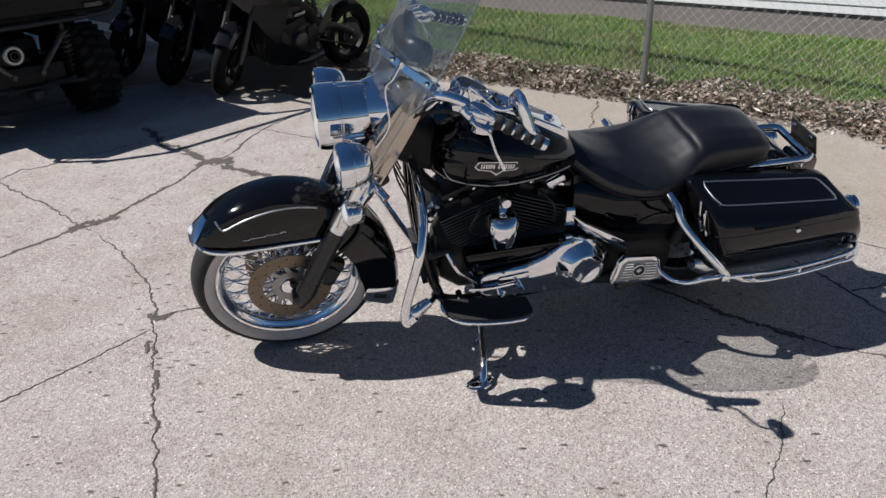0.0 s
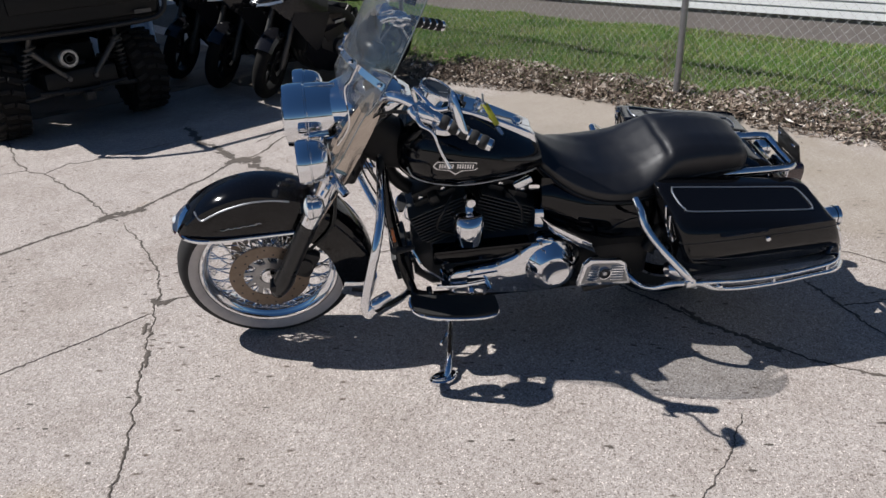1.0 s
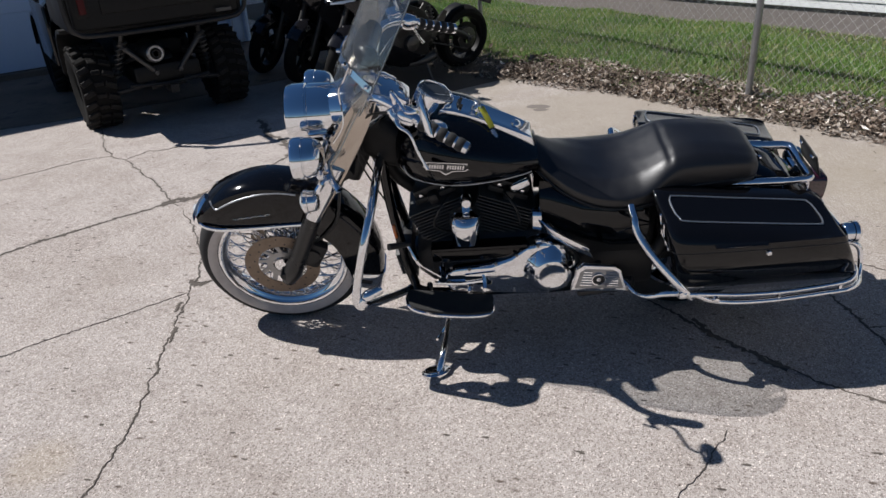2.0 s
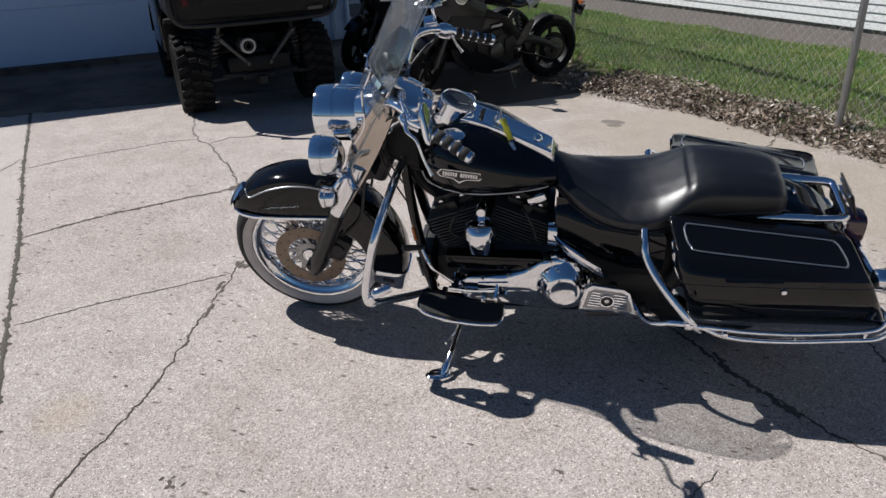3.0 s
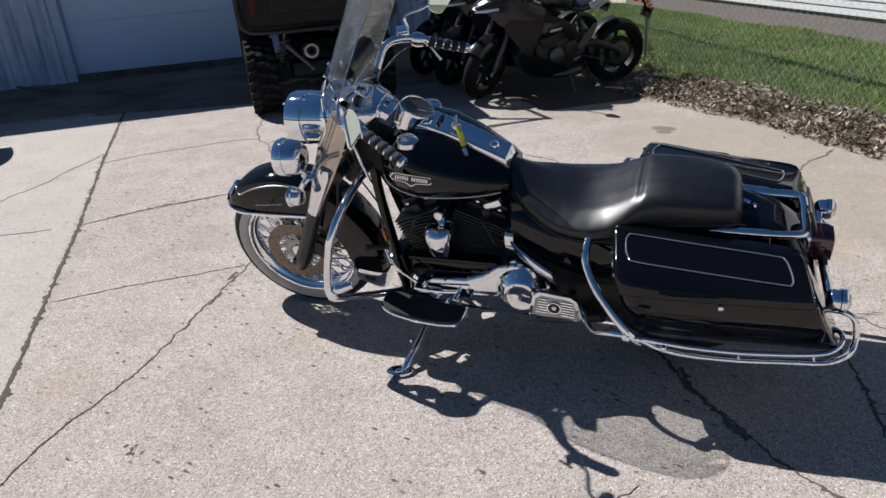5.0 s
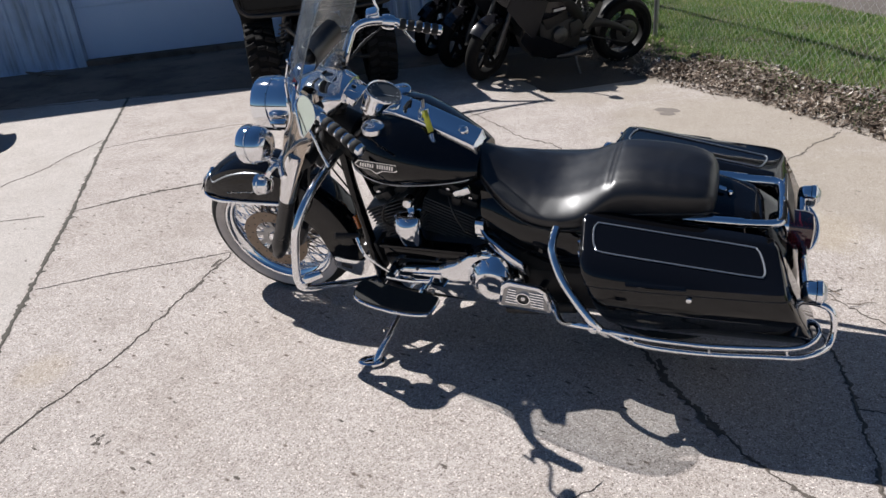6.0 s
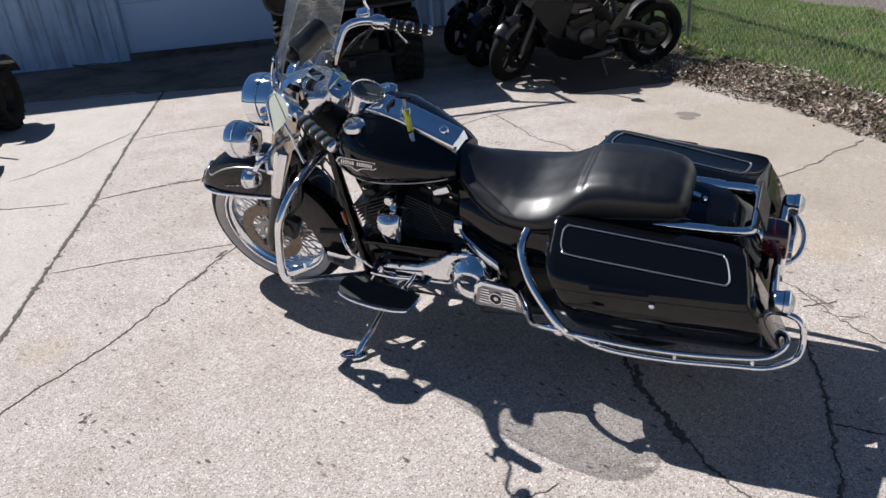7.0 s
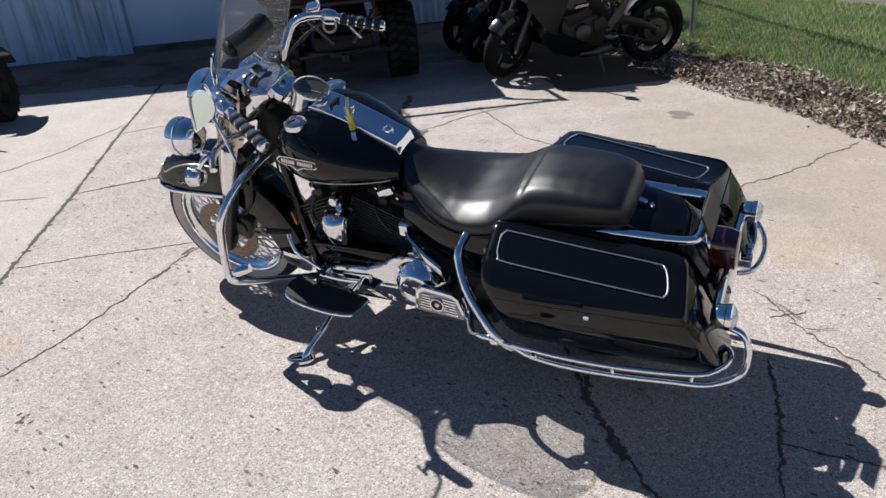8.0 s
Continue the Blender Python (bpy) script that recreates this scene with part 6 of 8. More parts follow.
def handlebar():
    half = [(0.920, 0.0, 1.030), (0.918, 0.09, 1.030), (0.912, 0.155, 1.040), (0.898, 0.210, 1.088), (0.880, 0.258, 1.126), (0.838, 0.300, 1.130), (0.775, 0.345, 1.105), (0.735, 0.365, 1.080)]
    full = [(x, -y, z) for x, y, z in half[:0:-1]] + half
    bar = fp("handlebar", tube(full, 0.0155, 14, 5), CHROME, None, "chrome handlebar", bar=True)
    slope = Matrix(((0, 0.78, -0.62, 0.856), (1, 0, 0, 0), (0, 0.62, 0.78, 1.036), (0, 0, 0, 1)))
    fp("riser_cover", prism([(-0.060, -0.078), (0.060, -0.078), (0.066, -0.050), (0.030, 0.085), (-0.030, 0.085), (-0.066, -0.050)], 0.030, slope, 0.006), CHROME, bar, bar=True)
    lock = fp("lock_boss", moved(lathe([(0.0, 0.008), (0.012, 0.008), (0.016, 0.006), (0.022, 0.005), (0.024, -0.004)], 22, "z"), slope @ Matrix.Translation((0.0, -0.036, 0.030))), CHROME, bar, bar=True)
    fp("keyhole", moved(lathe([(0.0, 0.0095), (0.009, 0.0095), (0.010, 0.006)], 16, "z"), slope @ Matrix.Translation((0.0, -0.036, 0.030))), HOSE, lock, bar=True)
    for s in (1, -1):
        fp("riser", tube([(0.925, s * 0.055, 0.97), (0.920, s * 0.055, 1.030)], [0.022, 0.020], 14, 1), CHROME, bar, bar=True)
    for s in (1, -1):
        a, b = Vector((0.745, s * 0.362, 1.083)), Vector((0.612, s * 0.420, 1.017))
        radii = []
        line = []
        for i in range(41):
            t = i / 40
            line.append(a.lerp(b, t))
            radii.append(0.0160 + 0.0062 * abs(math.sin(math.pi * 5 * t)) ** 0.7)
        grip = fp("grip", tube(line, radii, 16, 1), RUBBER, bar, "beaded black rubber grip with chrome bands", bar=True)
        d = (b - a).normalized()
        for t in (0.0, 0.2, 0.4, 0.6, 0.8):
            q = a.lerp(b, t)
            fp("band", tube([q - d * 0.0035, q + d * 0.0035], 0.0185, 14, 1), CHROME, grip, bar=True)
        fp("grip_end", tube([b - d * 0.004, b + d * 0.010, b + d * 0.016], [0.020, 0.019, 0.011], 14, 1), CHROME, grip, bar=True)
        sw = a - d * 0.045
        box = fp("switch_housing", tube([sw - d * 0.022, sw, sw + d * 0.028], [0.024, 0.030, 0.026], 14, 2), CHROME, bar, bar=True)
        for k in range(3):
            fp("button", rbox((0.012, 0.010, 0.010), sw + Vector((-0.022, s * 0.010, 0.010 - 0.012 * k)), 0.002, 1), HOSE, box, bar=True)
        perch = fp("lever_perch", tube([sw - d * 0.034 + Vector((0.016, 0, 0.004)), sw - d * 0.018 + Vector((0.024, 0, 0.004)), sw + Vector((0.034, s * 0.008, 0.002)), sw + d * 0.012 + Vector((0.036, s * 0.012, -0.004))], [0.016, 0.019, 0.014, 0.009], 14, 3), CHROME, bar, bar=True)
        fp("pivot_screw", lathe([(0.0, 0.006), (0.006, 0.005), (0.008, 0.0)], 12, "z", sw + Vector((0.034, s * 0.010, 0.012))), CHROME, perch, bar=True)
        if s < 0:
            res = fp("reservoir", rbox((0.050, 0.058, 0.026), sw - d * 0.020 + Vector((0.030, 0, 0.026)), 0.010, 3, (0, 0, 20)), CHROME, bar, bar=True)
            fp("reservoir_lid", rbox((0.048, 0.056, 0.006), sw - d * 0.020 + Vector((0.030, 0, 0.041)), 0.003, 2, (0, 0, 20)), CHROME, res, bar=True)
        lev = smooth_path([sw + Vector((0.030, s * 0.010, 0.0)), sw + Vector((0.022, s * 0.040, -0.016)), sw + Vector((-0.008, s * 0.062, -0.034)), sw + Vector((-0.028, s * 0.074, -0.092)), sw + Vector((-0.052, s * 0.084, -0.144))], 5)
        fp("lever", tube(lev, [0.010, 0.008, 0.006, 0.0048, 0.0042, 0.0040, 0.0040, 0.0062], 10, 1), CHROME, bar, "chrome hand lever", bar=True)
        # mirror on its stem
        m0 = sw + Vector((0.030, s * 0.012, 0.045))
        m1 = Vector((0.722, s * 0.495, 1.180))
        stem = fp("mirror", tube([m0, m0 + Vector((0.005, s * 0.010, 0.045)), m1 + Vector((0.055, -s * 0.03, -0.01)), m1 + Vector((0.022, 0, 0))], 0.0055, 8, 4), CHROME, bar, "chrome teardrop mirror", bar=True)
        outline = []
        for k in range(28):
            t = 2 * math.pi * k / 28
            c1 = math.cos(t)
            outline.append((0.042 * c1 * (2.0 if c1 > 0 else 1.15), 0.046 * math.sin(t) * (1 - 0.78 * max(0, c1) ** 1.3)))
        nrm = Vector((-0.95, -0.05, 0.20) if s > 0 else (-0.84, 0.52, 0.19)).normalized()
        along = Vector((0.15, s * 0.80, -0.60 if s > 0 else -0.15))
        along = (along - nrm * along.dot(nrm)).normalized()
        over = nrm.cross(along)
        face = Matrix(((along.x, over.x, nrm.x, m1.x), (along.y, over.y, nrm.y, m1.y), (along.z, over.z, nrm.z, m1.z), (0, 0, 0, 1)))
        shell = [[face @ Vector((x * g, y * g, z)) for x, y in outline] for g, z in ((0.25, -0.018), (0.65, -0.015), (0.92, -0.008), (1.02, 0.0), (1.02, 0.004), (0.97, 0.004))]
        fp("mirror_shell", loft(shell, False), CHROME, stem, bar=True)
        dome = [[face @ Vector((x * g, y * g, 0.0040 + (0.0092 - g * g * (x * x + y * y)) / 2.8)) for x, y in outline] for g in (0.96, 0.8, 0.6, 0.4, 0.2, 0.02)]
        fp("mirror_glass", loft(dome), MIRROR, stem, "convex mirror glass", 80, bar=True)
        fp("cable", tube([sw + Vector((0.02, -s * 0.01, -0.02)), (0.86, s * 0.24, 1.07), (0.95, s * 0.11, 0.98), (0.98, s * 0.06, 0.86), (0.92, s * 0.04, 0.70)], 0.0036, 7, 5), HOSE, bar, bar=True)
        fp("cable", tube([sw + Vector((0.02, -s * 0.02, -0.01)), (0.91, s * 0.17, 1.03), (0.97, s * 0.11, 0.92), (0.97, s * 0.07, 0.78), (0.90, s * 0.05, 0.60)], 0.0034, 7, 5), HOSE, bar, bar=True)


handlebar()


def tank_and_console():
    st = [(0.850, 0.815, 0.030, 0.035), (0.835, 0.820, 0.085, 0.075), (0.800, 0.828, 0.135, 0.105), (0.740, 0.835, 0.178, 0.130), (0.660, 0.835, 0.207, 0.138), (0.580, 0.826, 0.206, 0.126), (0.500, 0.808, 0.184, 0.106), (0.430, 0.790, 0.154, 0.086), (0.370, 0.775, 0.124, 0.068), (0.335, 0.768, 0.100, 0.050)]
    rings = []
    for x, z, ry, rz in st:
        p = float(np.interp(x, [0.45, 0.70], [1.75, 2.35]))
        ring = []
        for v in ell(x, 0, z, ry, rz, 40, 2.45):
            fall = max(0.0, 1 - (abs(v.y) / ry) ** p) ** (1 / p)
            ring.append(Vector((v.x, v.y, max(v.z, z - rz * 0.86) if v.z <= z else z + rz * fall)))
        rings.append(ring)
    t = mp("fuel_tank", loft(rings), BLACK, MC, "gloss black fuel tank")

    def skin(x, z):
        """How far out the tank reaches at that place."""
        zc, ry, rz = [float(np.interp(-x, [-q[0] for q in st], [q[k] for q in st])) for k in (1, 2, 3)]
        v = min(1.0, abs(z - zc) / rz)
        return ry * (1 - v ** 2.45) ** (1 / 2.45)
    for s in (1, -1):
        low = [Vector((x, s * (skin(x, z) + 0.0015), z)) for x, z in ((0.815, 0.800), (0.800, 0.770), (0.770, 0.752), (0.70, 0.745), (0.62, 0.742), (0.54, 0.742), (0.46, 0.743), (0.39, 0.746), (0.36, 0.750))]
        mp("pinstripe", tube(low, 0.0024, 6, 4), PINSTRIPE, t)
        # badge: a lozenge frame with a dark ground and a raised bar for its lettering
        n = Vector((0.06, s * 1.0, 0.10)).normalized()
        ux = Vector((-0.98, s * -0.10, -0.17)).normalized()
        uy = n.cross(ux).normalized() * (1 if s < 0 else 1)
        uy = uy if uy.z > 0 else -uy
        c = Vector((0.660, s * (skin(0.66, 0.838) + 0.002), 0.838))
        frame_m = Matrix(((ux.x, uy.x, n.x, c.x), (ux.y, uy.y, n.y, c.y), (ux.z, uy.z, n.z, c.z), (0, 0, 0, 1)))
        lo = [(-0.082, 0.0), (-0.070, 0.016), (0.070, 0.016), (0.082, 0.0), (0.068, -0.012), (0.022, -0.016), (0.0, -0.030), (-0.022, -0.016), (-0.068, -0.012)]
        badge = mp("tank_badge", prism(lo, 0.004, frame_m), SILVER, t, "silver-framed badge on the tank")
        mp("badge_ground", prism([(x * 0.93, y * 0.80) for x, y in lo], 0.005, frame_m), BADGEBLACK, badge)
        for i in range(14):
            if i == 6:
                continue
            mp("badge_bar", prism([(-0.060 + 0.0088 * i, -0.006), (-0.0545 + 0.0088 * i, -0.006), (-0.0545 + 0.0088 * i, 0.009), (-0.060 + 0.0088 * i, 0.009)], 0.0062, frame_m), SILVER, badge, angle=0)
        cap = mp("filler_cap", moved(lathe([(0.0, 0.015), (0.024, 0.0142), (0.036, 0.0105), (0.0415, 0.004), (0.042, -0.014)], 32, "z"), Matrix.Translation((0.690, s * 0.130, 0.950)) @ Euler((-s * 0.08, -0.10, 0)).to_matrix().to_4x4()), CHROME, t, "round chrome filler cap")
    # console
    rings = []
    for x, z, w, h in ((0.765, 0.966, 0.050, 0.024), (0.745, 0.968, 0.060, 0.030), (0.69, 0.962, 0.062, 0.033), (0.62, 0.946, 0.061, 0.033), (0.54, 0.917, 0.059, 0.031), (0.46, 0.880, 0.057, 0.030), (0.40, 0.850, 0.055, 0.030), (0.348, 0.824, 0.054, 0.030), (0.345, 0.822, 0.051, 0.027)):
        rings.append([v + Vector((0.25 * (v.z - z), 0, 0)) for v in ell(x, 0, z, w, h, 36, 8.0)])
    con = mp("console", loft(rings), CHROME, MC, "chrome tank console")
    sp = Matrix.Translation((0.690, 0, 1.013)) @ Euler((0, radians(-27), 0)).to_matrix().to_4x4()
    gauge = mp("speedometer", moved(lathe([(0.069, -0.06), (0.068, 0.0), (0.069, 0.008), (0.067, 0.014), (0.064, 0.015), (0.0615, 0.012), (0.0615, 0.006), (0.0, 0.006)], 48, "z"), sp), CHROME, con, "round chrome-rimmed speedometer")
    mp("dial", moved(lathe([(0.0, 0.0085), (0.0610, 0.0085), (0.0610, 0.0062)], 40, "z"), sp), DIAL, gauge)
    for k in range(14):
        mp("tick", moved(moved(rbox((0.008, 0.0016, 0.0012), (0.052, 0, 0.0092), 0.0004, 1), Matrix.Rotation(radians(-40 + 20 * k), 4, "Z")), sp), WHITEMARK, gauge, angle=0)
    mp("needle", moved(rbox((0.040, 0.002, 0.0015), (-0.018, 0.0, 0.0105), 0.0005, 1, (0, 0, 25)), sp), WHITEMARK, gauge)
    mp("ignition_switch", both(moved(lathe([(0.0, 0.018), (0.012, 0.018), (0.018, 0.010), (0.020, -0.01)], 24, "z"), Matrix.Translation((0.545, 0, 0.952)) @ Euler((0, radians(-24), 0)).to_matrix().to_4x4()), rbox((0.010, 0.034, 0.012), (0.545, 0, 0.975), 0.004, 1, (0, -24, 30))), CHROME, con)
    for y in (-0.024, 0.024):
        mp("console_button", moved(lathe([(0.0, 0.008), (0.005, 0.007), (0.006, -0.005)], 12, "z"), Matrix.Translation((0.600, y, 0.975)) @ Euler((0, radians(-24), 0)).to_matrix().to_4x4()), HOSE, con)
    mp("warning_lamp_strip", rbox((0.012, 0.050, 0.004), (0.605, 0, 0.976), 0.0015, 1, (0, -24, 0)), HOSE, con)
    mp("console_bolt", moved(lathe([(0.0, 0.006), (0.008, 0.006), (0.009, 0.010), (0.013, 0.009), (0.019, 0.002), (0.020, -0.004)], 22, "z"), Matrix.Translation((0.405, 0, 0.882)) @ Euler((0, radians(-26), 0)).to_matrix().to_4x4()), CHROME, con)


tank_and_console()


def key_with_tag():
    k = thing("key", "ignition key with a translucent yellow tag, hanging on the tank console", "key", BIKE_POSE)
    mp("key_head", both(rbox((0.004, 0.022, 0.030), (0.535, 0.014, 0.990), 0.002, 1, (20, 0, 0)), tube([(0.535, 0.020, 0.990), (0.532, 0.030, 0.976), (0.528, 0.038, 0.966)], 0.0018, 6, 2)), STEEL, k)
    tag_m = Matrix.Translation((0.512, 0.048, 0.930)) @ Euler((radians(-44), radians(10), radians(24))).to_matrix().to_4x4()
    mp("tag", moved(rbox((0.021, 0.086, 0.004), (0, -0.004, 0.010), 0.002, 2), tag_m), YELLOW, k, "yellow plastic tag")
    mp("fob", moved(rbox((0.016, 0.034, 0.006), (0.002, 0.060, 0.006), 0.003, 2), tag_m), SILVER, k)


key_with_tag()


def seat():
    """Dished rider's seat that climbs to a flat-topped pillion, with a soft shoulder all round."""
    st = [(0.358, 0.832, 0.745, 0.040), (0.338, 0.822, 0.705, 0.074), (0.27, 0.778, 0.640, 0.122), (0.20, 0.747, 0.602, 0.162), (0.12, 0.729, 0.582, 0.190), (0.04, 0.729, 0.576, 0.200), (-0.03, 0.744, 0.578, 0.198), (-0.08, 0.766, 0.586, 0.186), (-0.112, 0.783, 0.592, 0.174), (-0.150, 0.797, 0.600, 0.164), (-0.20, 0.803, 0.610, 0.158), (-0.26, 0.802, 0.620, 0.155), (-0.33, 0.796, 0.632, 0.150), (-0.39, 0.786, 0.642, 0.141), (-0.432, 0.772, 0.650, 0.124), (-0.453, 0.745, 0.662, 0.098), (-0.460, 0.712, 0.680, 0.060)]
    fine = []
    for a, b, c, d in zip([st[0]] + st[:-2], st[:-1], st[1:], st[2:] + [st[-1]]):
        for k in range(5):
            t = k / 5
            fine.append([0.5 * (2 * q + (r - p) * t + (2 * p - 5 * q + 4 * r - w) * t * t + (3 * q - p - 3 * r + w) * t ** 3) for p, q, r, w in zip(a, b, c, d)])
    fine.append(list(st[-1]))
    rings = []
    for x, top, bot, hw in fine:
        z, rz = (top + bot) / 2, (top - bot) / 2
        back = min(1.0, max(0.0, (-0.02 - x) / 0.12))
        ring = []
        for v in ell(x, 0, z, hw, rz, 60, 2.9 + 0.9 * back):
            u, up = v.y / hw, max(0.0, (v.z - z) / rz)
            dish = 0.012 * math.exp(-((x - 0.06) / 0.10) ** 2) * (1 - u * u) * up
            crown = (0.052 * (1 - back) + 0.022 * back) * abs(u) ** 2.2 * up
            fold = sum(math.exp(-((x - x0 + 0.10 * (abs(u) - 0.4)) / 0.0065) ** 2) for x0 in (0.165, 0.195, 0.228)) * 0.0032 * math.exp(-((abs(u) - 0.42) / 0.24) ** 2) * up
            groove = 0.006 * math.exp(-((x + 0.128) / 0.008) ** 2) * max(0.0, 1 - (abs(u) / 0.86) ** 6) * up
            ring.append(Vector((v.x, v.y, v.z - dish - crown - fold - groove)))
        rings.append(ring)
    s = mp("seat", loft(rings), VINYL, MC, "black vinyl two-up seat", 60)
    for side in (1, -1):
        mp("welt", tube([(x, side * (hw + 0.0005), 0.5 * (top + bot) - 0.030) for x, top, bot, hw in st[1:-1]], 0.003, 6, 2), VINYL, s)
    mp("seat_bracket", rbox((0.028, 0.018, 0.004), (-0.474, 0, 0.706), 0.0015, 1, (0, -20, 0)), CHROME, s)


seat()


def engine():
    mp("crankcase", both(loft([ell(0.80, 0, 0.34, 0.07, 0.08, 24, 2.6), ell(0.74, 0, 0.36, 0.115, 0.13, 24, 2.6), ell(0.58, 0, 0.37, 0.125, 0.145, 24, 2.8), ell(0.42, 0, 0.38, 0.125, 0.13, 24, 2.8), ell(0.28, 0, 0.38, 0.115, 0.13, 24, 3), ell(0.14, 0, 0.38, 0.10, 0.12, 24, 3)]), rbox((0.30, 0.22, 0.24), (0.10, 0, 0.52), 0.03)), SATIN, MC, "black engine and gearbox cases")
    fin = mesh_of("cooling_fin", rbox((0.228, 0.262, 0.0044), (0, 0, 0), 0.0015, 1), FINBLACK)
    for tilt, x0 in ((22.5, 0.625), (-22.5, 0.530)):
        m = Matrix.Translation((x0, 0, 0.435)) @ Matrix.Rotation(radians(tilt), 4, "Y")
        cyl = part("cylinder", both(lathe([(0.0, 0.0), (0.062, 0.0), (0.062, 0.19), (0.0, 0.19)], 24, "z"), rbox((0.165, 0.16, 0.05), (0, 0, 0.225), 0.012), rbox((0.15, 0.145, 0.035), (0, 0, 0.265), 0.012), rbox((0.04, 0.05, 0.05), (0, 0.085, 0.24), 0.01)), SATIN, MC, "black finned cylinder", at=m)
        for k in range(15):
            ob = new("cooling_fin", fin)
            ob.parent = cyl
            g = min(1.0, 0.66 + 0.055 * k)
            out = 0.10 * (1 - g) * (-1 if tilt > 0 else 1)
            ob.matrix_local = Matrix.Translation((out, 0, 0.026 + 0.0142 * k)) @ Matrix.Diagonal((g, min(1.0, g + 0.12), 1, 1))
        for dx in (-0.045, 0.045):
            part("head_bolt", lathe([(0.0, 0.010), (0.008, 0.009), (0.009, 0.0)], 10, "y", (dx, 0.074, 0.262)), CHROME, cyl)
    # bright horn cover between the cylinders
    rings = []
    for z, w, y in ((0.484, 0.042, 0.165), (0.488, 0.049, 0.188), (0.52, 0.054, 0.200), (0.556, 0.058, 0.207), (0.580, 0.059, 0.205), (0.600, 0.055, 0.190), (0.612, 0.036, 0.165)):
        rings.append([Vector((0.607 + w * math.cos(a), 0.135 + (y - 0.135) * math.copysign(abs(math.sin(a)) ** 0.7, math.sin(a)), z)) for a in [2 * math.pi * k / 20 for k in range(20)]])
    horn = mp("horn_cover", loft(rings), CHROME, MC, "chrome horn cover")
    mp("horn_mount", both(lathe([(0.0, 0.160), (0.016, 0.158), (0.022, 0.148), (0.022, 0.120)], 20, "y", (0.600, 0, 0.655)), rbox((0.030, 0.014, 0.09), (0.602, 0.125, 0.63), 0.005)), CHROME, horn)
    # primary drive case
    def capsule(r1, r2, grow=0.0, n=18):
        c1, c2 = (0.640, 0.318), (0.318, 0.350)
        out = []
        for k in range(n + 1):
            a = radians(-88 + 176 * k / n)
            out.append((c1[0] + (r1 + grow) * math.cos(a), c1[1] + (r1 + grow) * math.sin(a)))
        for x, z in ((0.52, 0.385 + grow), (0.44, 0.415 + grow), (0.38, 0.462 + grow)):
            out.append((x, z))
        for k in range(n + 1):
            a = radians(80 + 190 * k / n)
            out.append((c2[0] + (r2 + grow) * math.cos(a), c2[1] + (r2 + grow) * math.sin(a)))
        return out
    rings = [[Vector((x, y, z)) for x, z in capsule(0.058, 0.122, g)] for y, g in ((0.095, 0.0), (0.150, 0.0), (0.166, -0.006), (0.172, -0.016))]
    prim = mp("primary_cover", loft(rings), CHROME, MC, "chrome primary cover")
    der = []
    for r, y in ((0.112, 0.158), (0.110, 0.168), (0.072, 0.206), (0.067, 0.211), (0.060, 0.213), (0.050, 0.2135), (0.047, 0.212), (0.0, 0.213)):
        der.append((r, y))
    mp("derby_cover", lathe(der, 48, "y", (0.288, 0, 0.350)), CHROME, prim)
    mp("derby_gasket", lathe([(0.112, 0.158), (0.1145, 0.160), (0.114, 0.165), (0.110, 0.165), (0.110, 0.158)], 48, "y", (0.288, 0, 0.350), closed=True), HOSE, prim)
    for k in range(5):
        a = 2 * math.pi * (k + 0.3) / 5
        mp("derby_screw", lathe([(0.0, 0.2165), (0.005, 0.2160), (0.006, 0.2120)], 10, "y", (0.288 + 0.056 * math.sin(a), 0, 0.350 + 0.056 * math.cos(a))), STEEL, prim)
    mp("inspection_cover", rbox((0.12, 0.012, 0.040), (0.560, 0.176, 0.338), 0.006, 2, (0, 4, 0)), CHROME, prim)
    for x, z in ((0.690, 0.318), (0.60, 0.372), (0.50, 0.392), (0.42, 0.425), (0.34, 0.462), (0.25, 0.452), (0.205, 0.30), (0.43, 0.262), (0.55, 0.262)):
        mp("case_bolt", lathe([(0.0, 0.006), (0.005, 0.006), (0.0075, 0.0)], 10, "y", (x, 0.170, z)), STEEL, prim)
    mp("engine_shelf", both(rbox((0.36, 0.06, 0.015), (0.56, 0.150, 0.470), 0.005, 2), rbox((0.34, 0.05, 0.065), (0.57, 0.13, 0.43), 0.01)), BLACK, MC)
    mp("frame_neck", both(loft([ell(0.96, 0, 0.87, 0.04, 0.07, 20, 3), ell(0.90, 0, 0.86, 0.055, 0.10, 20, 3), ell(0.83, 0, 0.83, 0.06, 0.09, 20, 3), ell(0.76, 0, 0.78, 0.05, 0.06, 20, 3)]), tube([(0.90, 0, 0.80), (0.86, 0, 0.70), (0.80, 0, 0.64)], 0.024, 12, 3)), PLASTIC, MC)
    reg = mp("voltage_regulator", rbox((0.040, 0.150, 0.135), (0.835, 0, 0.325), 0.008, 2, (0, 10, 0)), SATIN, MC, "black finned regulator")
    for k in range(7):
        mp("regulator_fin", rbox((0.022, 0.144, 0.004), (0.862 + 0.0030 * k, 0, 0.280 + 0.016 * k), 0.001, 1, (0, 10, 0)), FINBLACK, reg)
    mp("oil_pan", loft([ell(0.66, 0, 0.225, 0.085, 0.030, 20, 4), ell(0.62, 0, 0.215, 0.105, 0.045, 20, 4), ell(0.30, 0, 0.210, 0.110, 0.050, 20, 4), ell(0.02, 0, 0.220, 0.105, 0.045, 20, 4), ell(-0.04, 0, 0.232, 0.085, 0.030, 20, 4)]), PLASTIC, MC, "black sump under the gearbox")
    mp("oil_filter", lathe([(0.0, 0.875), (0.036, 0.872), (0.040, 0.860), (0.040, 0.79)], 24, "x", (0, 0.0, 0.33)), BLACK, MC)
